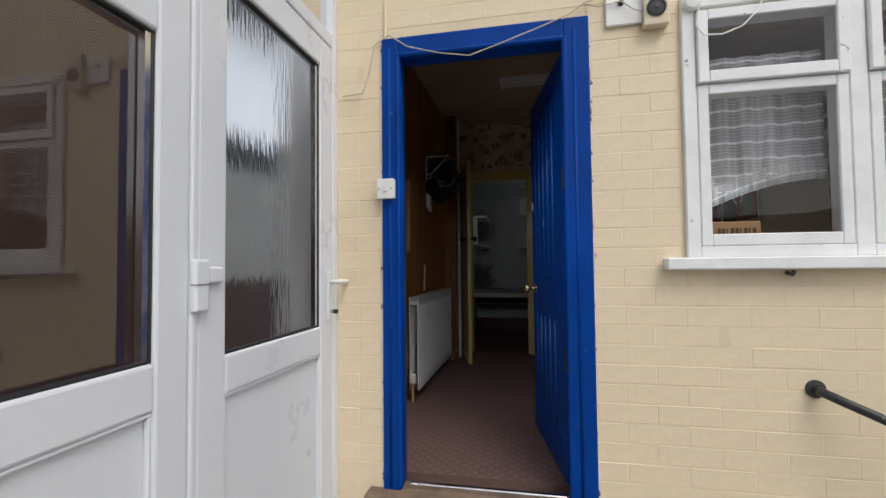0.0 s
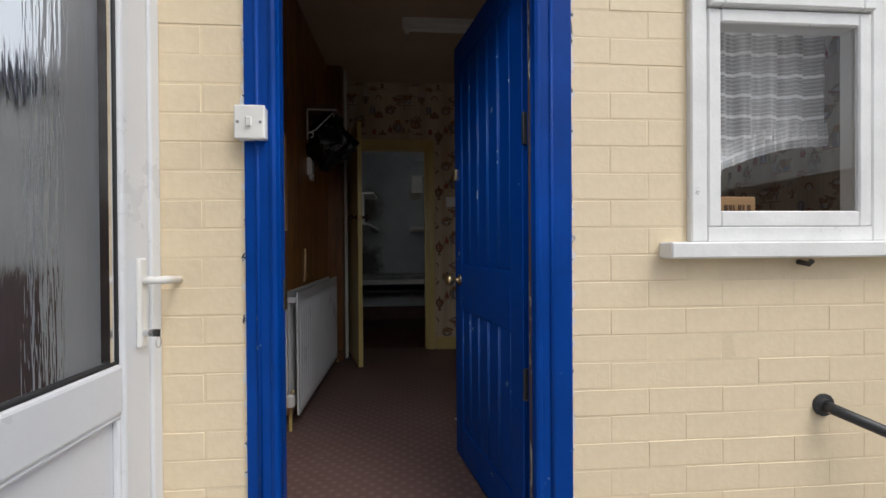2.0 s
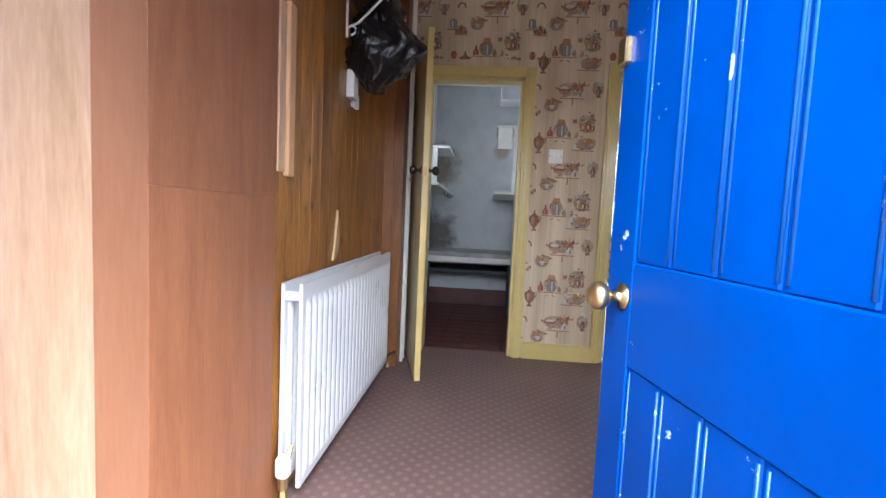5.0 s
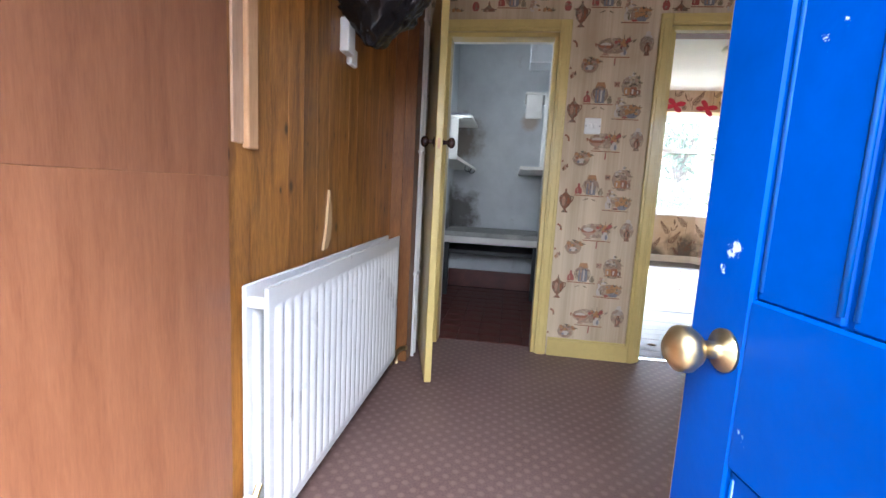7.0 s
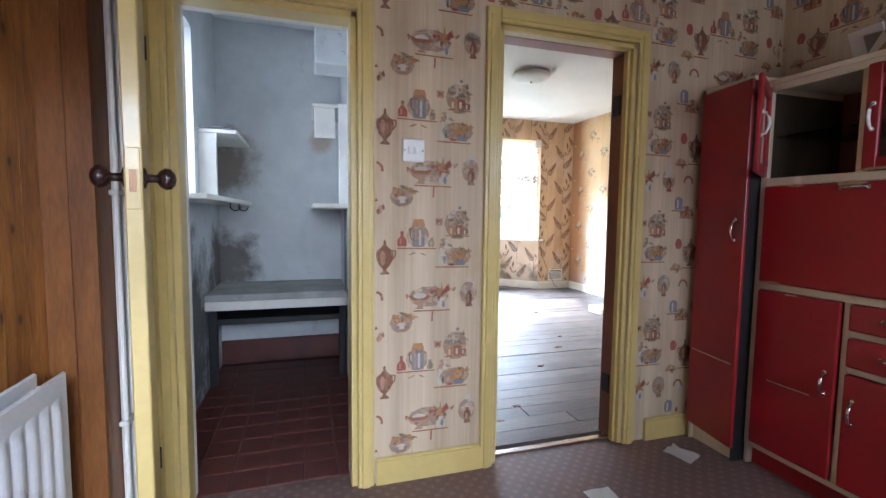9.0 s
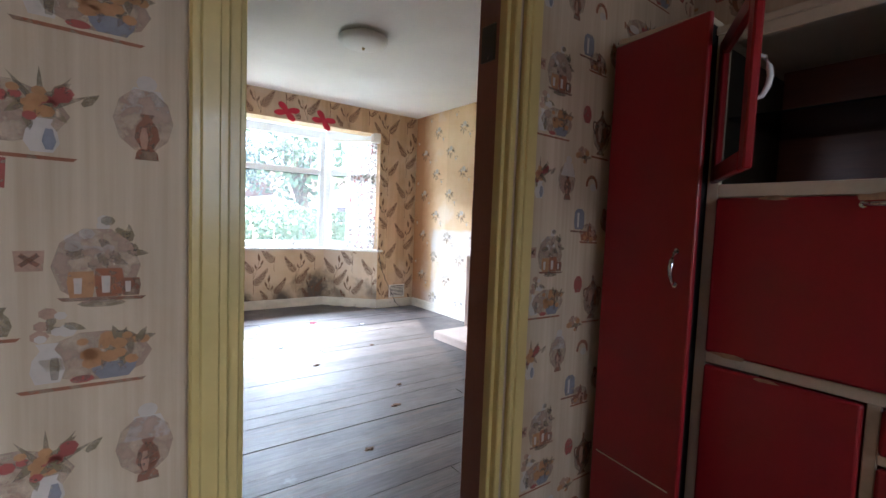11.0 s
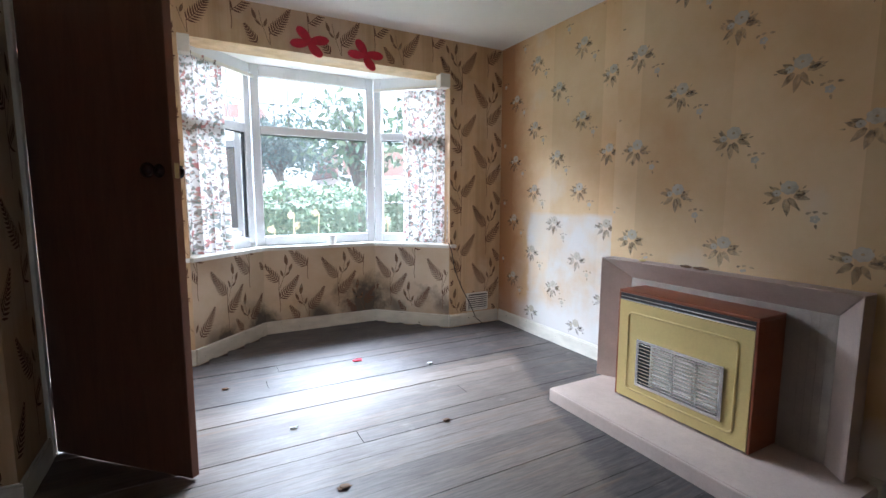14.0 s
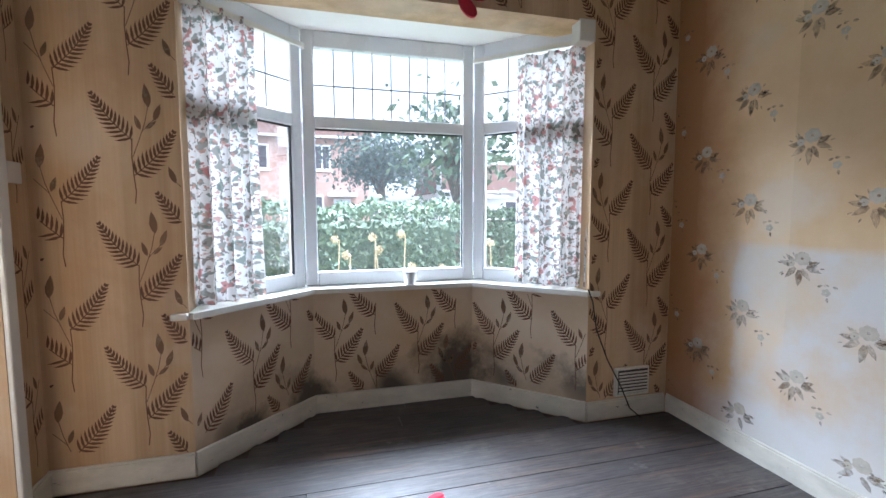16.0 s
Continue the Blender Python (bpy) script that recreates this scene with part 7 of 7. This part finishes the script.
    board(0.262, 0.372, 0.094, N), p.ell(x + 0.315, y + 0.082, 0.030, 0.006, G)
    # white vase, bowl of yellow flowers
    p.turned(x + 0.250, y - 0.034, [(0.014, 0.0), (0.020, 0.018), (0.017, 0.036), (0.008, 0.050), (0.013, 0.060)], W)
    p.turned(x + 0.258, y - 0.030, [(0.004, 0.0), (0.006, 0.020), (0.004, 0.034)], G, 1)
    posy(p, x + 0.255, y + 0.050, 0.022, 0.022, (H, W, G), 5, 10)
    p.turned(x + 0.330, y - 0.038, [(0.018, 0.0), (0.027, 0.012), (0.030, 0.026)], B, 1)
    posy(p, x + 0.328, y + 0.012, 0.046, 0.028, (O, O, H, G), 7, 30, 2)
    p.ell(x + 0.290, y - 0.034, 0.015, 0.006, D, lift=1)
    board(0.215, 0.372, -0.040)
    # footed dish and vase of red flowers on a board
    p.turned(x + 0.150, y - 0.222, [(0.022, 0.0), (0.010, 0.010), (0.008, 0.020), (0.022, 0.028), (0.042, 0.044), (0.048, 0.054)], H)
    p.turned(x + 0.150, y - 0.222, [(0.030, 0.040), (0.046, 0.054), (0.044, 0.058)], R, 1)
    p.ell(x + 0.150, y - 0.165, 0.030, 0.013, W, lift=1)
    p.line([(x + 0.104, y - 0.166), (x + 0.092, y - 0.156), (x + 0.096, y - 0.176)], 0.003, R)
    p.turned(x + 0.248, y - 0.224, [(0.012, 0.0), (0.020, 0.014), (0.017, 0.030), (0.010, 0.040), (0.013, 0.048)], W)
    p.turned(x + 0.256, y - 0.220, [(0.004, 0.0), (0.008, 0.012), (0.004, 0.030)], B, 1)
    posy(p, x + 0.248, y - 0.150, 0.046, 0.026, (D, O, R, G), 9, 28, 1)
    for a in (0.5, 1.0, 1.6, 2.2, 2.7):
        p.leaflet(x + 0.248, y - 0.165, a, 0.062, 0.004, G)
    board(0.120, 0.288, -0.226)
    p.line([(x + 0.207, y - 0.236), (x + 0.205, y - 0.278)], 0.0035, D)
    # lamp
    p.add([(x + 0.340, y - 0.150), (x + 0.408, y - 0.152), (x + 0.392, y - 0.112), (x + 0.356, y - 0.110)], W)
    p.ell(x + 0.374, y - 0.102, 0.014, 0.012, W)
    p.turned(x + 0.374, y - 0.222, [(0.016, 0.0), (0.014, 0.012), (0.008, 0.018), (0.017, 0.034), (0.014, 0.052), (0.006, 0.064), (0.010, 0.072)], N)
    p.turned(x + 0.370, y - 0.205, [(0.003, 0.0), (0.006, 0.016), (0.003, 0.034)], H, 1)
    # bowl of orange flowers
    p.turned(x + 0.072, y - 0.318, [(0.016, 0.0), (0.032, 0.012), (0.038, 0.030), (0.036, 0.040)], H)
    p.ell(x + 0.072, y - 0.290, 0.022, 0.014, W, lift=1), p.ell(x + 0.055, y - 0.296, 0.008, 0.008, B, lift=2), p.ell(x + 0.090, y - 0.294, 0.008, 0.008, G, lift=2)
    posy(p, x + 0.074, y - 0.258, 0.046, 0.022, (O, O, H, R, G), 11, 26, 1)
    # basket
    p.turned(x - 0.035, y - 0.345, [(0.040, 0.0), (0.044, 0.016), (0.030, 0.024), (0.010, 0.030), (0.008, 0.046), (0.002, 0.058)], R)
    posy(p, x - 0.036, y - 0.332, 0.036, 0.012, (H, O, D, N), 13, 12, 1)
    board(-0.085, 0.012, -0.346)
    # far column: tall jar and small dishes
    p.turned(x + 0.440, y - 0.310, [(0.020, 0.0), (0.026, 0.020), (0.024, 0.052), (0.012, 0.064)], B)
    p.turned(x + 0.434, y - 0.304, [(0.004, 0.0), (0.005, 0.045)], W, 1)
    board(0.395, 0.490, -0.312, N)
    p.turned(x + 0.452, y + 0.020, [(0.012, 0.0), (0.021, 0.020), (0.018, 0.040), (0.008, 0.052)], D)
    posy(p, x + 0.440, y - 0.080, 0.026, 0.022, (O, H, G), 17, 14)


def jar_wall(m, rects, parent, ph):
    p = Print(m, rects)
    x0, x1 = min(r[0] for r in rects), max(r[1] for r in rects)
    for c in range(int((x0 - ph) / 0.53) - 1, int((x1 - ph) / 0.53) + 2):
        for r in range(0, 6):
            jars(p, ph + c * 0.53, 0.967 - 0.53 * 2 + r * 0.53)
    return p.done(parent, [M_i_rust, M_i_orange, M_i_blue, M_i_red, M_i_brown, M_i_white, M_i_olive, M_i_blush, M_i_wash])


jar_wall(plane((0, KY1), (1, 0)), [(KX0, -0.867, 0, KZ), (-0.137, 0.336, 0.116, KZ), (1.18, KX1, 0.116, KZ), (KX0, KX1, 2.04, KZ)], wall_k, -0.093)
jar_wall(plane((KX1, 0), (0, -1)), [(-5.07, -3.0, 1.0, KZ)], bpy.data.objects["wall_kitchen_right"], -4.9)


def rose_wall(m, rects, parent, ph, pz):
    """Faded sprays: pale roses over grey leaves, columns 0.27 m apart, half a repeat staggered, small sprigs between."""
    p = Print(m, rects)
    rnd = random.Random(7)
    x0, x1 = min(r[0] for r in rects), max(r[1] for r in rects)
    for c in range(math.floor((x0 - ph) / 0.27) - 1, math.ceil((x1 - ph) / 0.27) + 1):
        for r in range(-1, 6):
            x, y = ph + c * 0.27 + rnd.uniform(-0.01, 0.01), pz + r * 0.54 + (0.27 if c % 2 else 0.0)
            for u, v, a, L in ((0.0, -0.02, -95, 0.062), (0.01, -0.015, -60, 0.05), (-0.02, -0.01, -140, 0.055), (-0.03, 0.0, 172, 0.052), (0.03, -0.005, -12, 0.052), (0.035, 0.0, 20, 0.045), (-0.025, 0.015, 150, 0.04)):
                p.leaflet(x + u, y + v, radians(a + rnd.uniform(-12, 12)), L * 1.25, L * 0.27, 0 if rnd.random() < 0.6 else 2)
            for k in range(7):
                a = rnd.uniform(0, math.tau)
                p.leaflet(x + 0.085 * math.cos(a), y + 0.055 * math.sin(a) - 0.01, a, 0.02, 0.004, 2)
            for u, v in ((-0.052, 0.002), (0.066, 0.004), (0.045, 0.018)):
                p.ell(x + u, y + v, 0.008, 0.007, 0, n=7, lift=1)
            for u, v, q in ((0.010, 0.032, 0.036), (-0.038, 0.008, 0.018)):
                for k in range(7):
                    a = k * math.tau / 7
                    p.ell(x + u + 0.58 * q * math.cos(a), y + v + 0.5 * q * math.sin(a), q * 0.44, q * 0.40, 1, n=8, lift=1)
                p.ell(x + u, y + v, q * 0.20, q * 0.17, 2, n=7, lift=2)
            sx, sy = x + 0.115, y - 0.105
            for k in range(5):
                a = k * math.tau / 5
                p.ell(sx + 0.011 * math.cos(a), sy + 0.010 * math.sin(a), 0.009, 0.008, 1, n=7, lift=1)
            for u, v, a in ((-0.035, 0.022, 20), (-0.01, 0.030, 5), (0.025, 0.028, -10), (0.004, -0.022, -80)):
                p.leaflet(sx + u, sy + v, radians(a), 0.022, 0.006, 2)
    return p.done(parent, [M_i_grey, M_i_pale, M_i_soft])


rose_wall(plane((LX1, 0), (0, -1)), [(-9.47, -7.885, 0.115, 2.6), (-6.485, -5.25, 0.115, 2.6)], bpy.data.objects["wall_living_right"], -9.25, 0.46)
rose_wall(plane((3.40, 0), (0, -1)), [(-7.875, -6.495, 0.85, 2.6)], breast, -7.725, 0.42)


# ================= the street beyond the bay =================
structure(part("ground_garden", box(-6, 12, 10.35, 15.0, GZ, GZ + 0.03), M_grass), "rough grass of the front garden", "garden")
structure(part("road", box(-60, 60, 18.0, 24.0, GZ, GZ + 0.012), M_tarmac), "dark tarmac road beyond the hedge", "road")
structure(part("pavement", box(-60, 60, 16.4, 18.0, GZ, GZ + 0.11, 0.01), M_concrete), "concrete pavement beyond the hedge", "pavement")


def leaves(bm, rnd, co, size, flat=1.0):
    d = Vector((rnd.uniform(-1, 1), rnd.uniform(-1, 1), rnd.uniform(-0.6, 1))).normalized()
    a = d.cross(Vector((rnd.uniform(-1, 1), rnd.uniform(-1, 1), rnd.uniform(-1, 1)))).normalized() * size
    b = d.cross(a).normalized() * size * 0.5
    bm.faces.new([bm.verts.new(co + v) for v in (-a, b, a, -b)])


def hedge(name, label, x0, x1, y0, y1, h, count, size, seed):
    rnd = random.Random(seed)
    root = empty(name, label, "hedge")
    bm = bmesh.new()
    for _ in range(count):
        x = rnd.uniform(x0, x1)
        top = h * (0.88 + 0.13 * noise.noise(Vector((x * 0.9, seed, 0))) + 0.05 * noise.noise(Vector((x * 4, seed, 3))))
        if rnd.random() < 0.35:
            y, z = rnd.uniform(y0, y1), top + rnd.uniform(-0.12, 0.08)
        else:
            y, z = y0 + abs(rnd.gauss(0, 0.16)) + 0.15 * noise.noise(Vector((x * 2, rnd.random() * 0.01, 5))), rnd.uniform(0, top)
        if x > x1 - 0.5:
            z *= 1 - 0.35 * (x - x1 + 0.5)
        leaves(bm, rnd, Vector((x, y, GZ + max(0.02, z))), size * rnd.uniform(0.6, 1.4))
    part("foliage", bm, M_hedge, root)["kind"] = "stuff"
    bm = bmesh.new()
    for k in range(int((x1 - x0) / 0.35)):
        x = x0 + 0.2 + k * 0.35
        tube([(x, (y0 + y1) / 2, GZ), (x + rnd.uniform(-0.2, 0.2), (y0 + y1) / 2 + rnd.uniform(-0.3, 0.1), GZ + h * 0.8)], [0.03, 0.008], 5, bm)
    part("stems", bm, M_bark, root)
    part("shade_core", box(x0 + 0.2, x1 - 0.25, y0 + 0.35, y1 - 0.2, GZ, GZ + h * 0.75, 0.1), M_hedge, root)
    return root


hedge("garden_hedge", "overgrown green garden hedge in front of the house", -3.5, 3.9, 13.6, 14.8, 1.78, 15000, 0.045, 3)
hedge("street_hedge", "clipped dark green hedge by the pavement", 4.2, 9.0, 15.2, 15.9, 1.75, 5000, 0.05, 9)
rs = random.Random(5)
for k in range(11):
    x, y, h = 1.7 + 0.17 * k + rs.uniform(-0.08, 0.08), 12.0 + rs.uniform(-0.3, 0.3), rs.uniform(0.75, 1.28)
    al = empty("dried_allium", "dried allium seed head on a pale stalk", "plant", group="dried alliums in the garden")
    part("stalk", tube([(x, y, GZ), (x + 0.02, y, GZ + h * 0.5), (x + rs.uniform(-0.05, 0.05), y, GZ + h)], 0.007, 5), M_straw, al)
    bm = bmesh.new()
    for _ in range(130):
        v = Vector((rs.gauss(0, 1), rs.gauss(0, 1), rs.gauss(0, 1))).normalized()
        leaves(bm, rs, Vector((x, y, GZ + h)) + v * 0.05 * rs.uniform(0.5, 1), 0.012)
    part("seed_head", bm, M_straw, al)


def tree(name, label, x, y, trunk_h, crown, count, seed, mat=M_tree):
    rnd = random.Random(seed)
    root = empty(name, label, "tree")
    bm = tube([(x, y, GZ), (x + 0.1, y, trunk_h * 0.5), (x + 0.05, y + 0.1, trunk_h)], [0.2, 0.16, 0.12], 9)
    tips = []
    for k in range(11):
        a = k * 2.4
        r = crown[0] * rnd.uniform(0.4, 0.9)
        e = Vector((x + r * math.cos(a), y + r * math.sin(a), trunk_h + crown[1] * rnd.uniform(0.2, 1.5)))
        tube([(x + 0.05, y + 0.1, trunk_h * rnd.uniform(0.6, 1.0)), ((x + e.x) / 2, (y + e.y) / 2, (trunk_h + e.z) / 2 + 0.3), e], [0.09, 0.05, 0.015], 6, bm)
        tips += [e, (e + Vector((x, y, trunk_h + crown[1] * 0.6))) / 2]
    part("trunk", bm, M_bark, root)
    bm = bmesh.new()
    for _ in range(count):
        c = rnd.choice(tips)
        leaves(bm, rnd, c + Vector((rnd.gauss(0, 0.55), rnd.gauss(0, 0.55), rnd.gauss(0, 0.4))), 0.10 * rnd.uniform(0.6, 1.4))
    part("crown", bm, mat, root)["kind"] = "stuff"


tree("street_tree", "broad green tree across the road", 3.9, 25.5, 2.7, (1.9, 0.9), 4200, 4)
tree("garden_tree", "thin leafy young tree behind the hedge", 4.3, 16.0, 1.9, (0.9, 0.9), 900, 8, M_hedge)
lp = empty("lamp_post", "pale concrete street lamp post", "lamp post")
part("post", tube([(4.15, 17.0, GZ), (4.15, 17.0, 3.4)], [0.07, 0.045], 10), M_render, lp)
part("arm", tube([(4.15, 17.0, 3.4), (4.15, 17.1, 3.55), (4.15, 17.8, 3.6)], 0.03, 8), M_render, lp)


def house(label, x0, x1, y0, eave, ridge, wins, doors, mat):
    r = empty("house", label, "house")
    part("wall", box(x0, x1, y0, y0 + 7, GZ, eave), mat, r)
    bm = bmesh.new()
    f = [bm.verts.new(p) for p in ((x0 - 0.3, y0 - 0.4, eave - 0.1), (x1 + 0.3, y0 - 0.4, eave - 0.1), (x1 + 0.3, y0 + 3.5, ridge), (x0 - 0.3, y0 + 3.5, ridge), (x0 - 0.3, y0 + 7.4, eave - 0.1), (x1 + 0.3, y0 + 7.4, eave - 0.1))]
    for k in ((0, 1, 2, 3), (3, 2, 5, 4), (0, 3, 4), (1, 5, 2), (0, 4, 5, 1)):
        bm.faces.new([f[j] for j in k])
    rf = part("roof", bm, M_rooftile, r)
    part("gutter", box(x0 - 0.3, x1 + 0.3, y0 - 0.5, y0 - 0.38, eave - 0.16, eave - 0.04, 0.02), M_upvc, r)
    part("chimney", box(x0 + 0.6, x0 + 1.3, y0 + 3.1, y0 + 3.9, ridge - 0.6, ridge + 1.0, 0.02), mat, rf)
    for x, z, w, h in wins:
        wd = part("window", box(x, x + w, y0 - 0.03, y0 + 0.05, z, z + h, 0.01), M_upvc, r, "white framed window")
        part("pane", box(x + 0.1, x + w / 2 - 0.04, y0 - 0.045, y0 - 0.02, z + 0.1, z + h - 0.1), M_slate, wd)
        part("pane", box(x + w / 2 + 0.04, x + w - 0.1, y0 - 0.045, y0 - 0.02, z + 0.1, z + h - 0.1), M_slate, wd)
        part("sill", box(x - 0.08, x + w + 0.08, y0 - 0.1, y0, z - 0.08, z, 0.01), M_render, wd)
    for x, z, w, h in doors:
        part("door", box(x, x + w, y0 - 0.04, y0 + 0.05, z, z + h, 0.01), M_upvc, r, "white door")
        part("porch", box(x - 0.3, x + w + 0.3, y0 - 0.9, y0, z + h + 0.1, z + h + 0.3, 0.02), M_render, r)


house("red brick terraced house across the road", -7.0, 4.1, 32.0, 5.3, 6.7, [(-5.5, 3.5, 1.5, 1.3), (-2.2, 3.5, 1.2, 1.3), (1.2, 3.5, 0.9, 1.35), (-5.5, 0.8, 1.9, 1.4), (0.2, 0.9, 1.5, 1.3)], [(-2.4, -0.1, 1.0, 2.1), (2.2, -0.1, 0.9, 2.1)], M_housebrick)
house("pale rendered bungalow across the road", 8.6, 16.0, 33.0, 2.6, 4.6, [(9.2, 0.7, 1.6, 1.3), (12.5, 0.7, 1.8, 1.3)], [(11.2, -0.1, 0.9, 2.1)], M_render)

# ================= pieces =================
# pine boards on the kitchen wall
rb = random.Random(11)
y = 3.252
shared = None
while y < 5.05:
    w = min(0.098, 5.06 - y)
    bmx = box(0, 0.014, 0.0008, w - 0.0008, 0, 2.54, 0.0005)
    ob = part("plank", bmx, M_pine, wall_left)
    ob.location = (KX0, y, 0)
    y += w

# floorboards
yb = LY0
while yb < 10.0:
    w = 0.128
    y1 = min(yb + w, 10.005)
    xa, xb = LX0, LX1
    if y1 > LY1:
        e = y1 - LY1
        xa, xb = 0.985 + e * 0.54 / 0.53, 3.09 - e * 0.54 / 0.53
    cut = rb.choice((None, rb.uniform(xa + 0.6, xb - 0.6)))
    for a, b in ((xa, xb),) if cut is None else ((xa, cut - 0.0015), (cut + 0.0015, xb)):
        d = rb.uniform(-0.0015, 0.0015)
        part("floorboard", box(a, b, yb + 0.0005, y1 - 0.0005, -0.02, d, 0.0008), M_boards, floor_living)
    yb += w

# quarry tiles
tm = bpy.data.meshes.new("tile")
bmx = box(-0.0725, 0.0725, -0.0725, 0.0725, -0.012, 0.0, 0.003)
bmx.to_mesh(tm)
bmx.free()
tm.materials.append(M_quarry)
for i in range(6):
    for j in range(12):
        x, y = PX0 + 0.075 + i * 0.149, 5.215 + 0.035 + j * 0.149
        if y + 0.07 < PY1:
            ob = new("tile", tm)
            ob.parent = floor_pantry
            ob.location = (x, y, rb.uniform(-0.001, 0.001))
            ob.rotation_euler = (rb.uniform(-0.004, 0.004), rb.uniform(-0.004, 0.004), rb.uniform(-0.006, 0.006))

# painted bricks of the front wall
brick_meshes = {}


def brick_mesh(L):
    key = round(L, 2)
    if key not in brick_meshes:
        bmx = box(-key / 2 + 0.0012, key / 2 - 0.0012, -0.006, 0.03, -0.0378, 0.0378, 0.0022)
        for v in bmx.verts:
            v.co.y += 0.0012 * noise.noise(v.co * 30)
        me = bpy.data.meshes.new("brick")
        bmx.to_mesh(me)
        bmx.free()
        me.materials.append(M_cream)
        brick_meshes[key] = me
    return brick_meshes[key]


holes = [(-0.83, 0.065, -0.10, 2.01), (0.43, 1.62, 0.945, 2.035)]
rest = bmesh.new()
H, L, row, made = 0.0785, 0.228, 0, 0
z = GZ + H / 2
while z < 2.9:
    spans = [(-1.125, 2.30)]
    for a, b, c, d in holes:
        if c - H * 0.45 < z < d + H * 0.45:
            spans = [s for p, q in spans for s in (((p, min(q, a)) if p < a else None), ((max(p, b), q) if q > b else None)) if s]
    for p, q in spans:
        x = p - (L / 2 if row % 2 else 0) - ((p + 1.40) % L)
        while x < q - 0.01:
            a, b = max(x, p), min(x + L, q)
            if b - a > 0.03:
                me = brick_mesh(b - a)
                at = Matrix.Translation(((a + b) / 2, 2.0730 + rb.uniform(-0.0008, 0.0008), z + rb.uniform(-0.0015, 0.0015))) @ pose(0, 0, 0, rb.uniform(-0.4, 0.4), rb.uniform(-0.35, 0.35), rb.uniform(-0.3, 0.3))
                if made < 300 and -1.06 < a and b < 1.7 and z < 2.2:
                    ob = new("brick", me)
                    ob.parent = wall_front
                    ob.matrix_basis = at
                    made += 1
                else:
                    tmp = bmesh.new()
                    tmp.from_mesh(me)
                    merge(rest, tmp, at)
            x += L
    z += H
    row += 1
part("brick_rest", rest, M_cream, wall_front)["kind"] = "stuff"
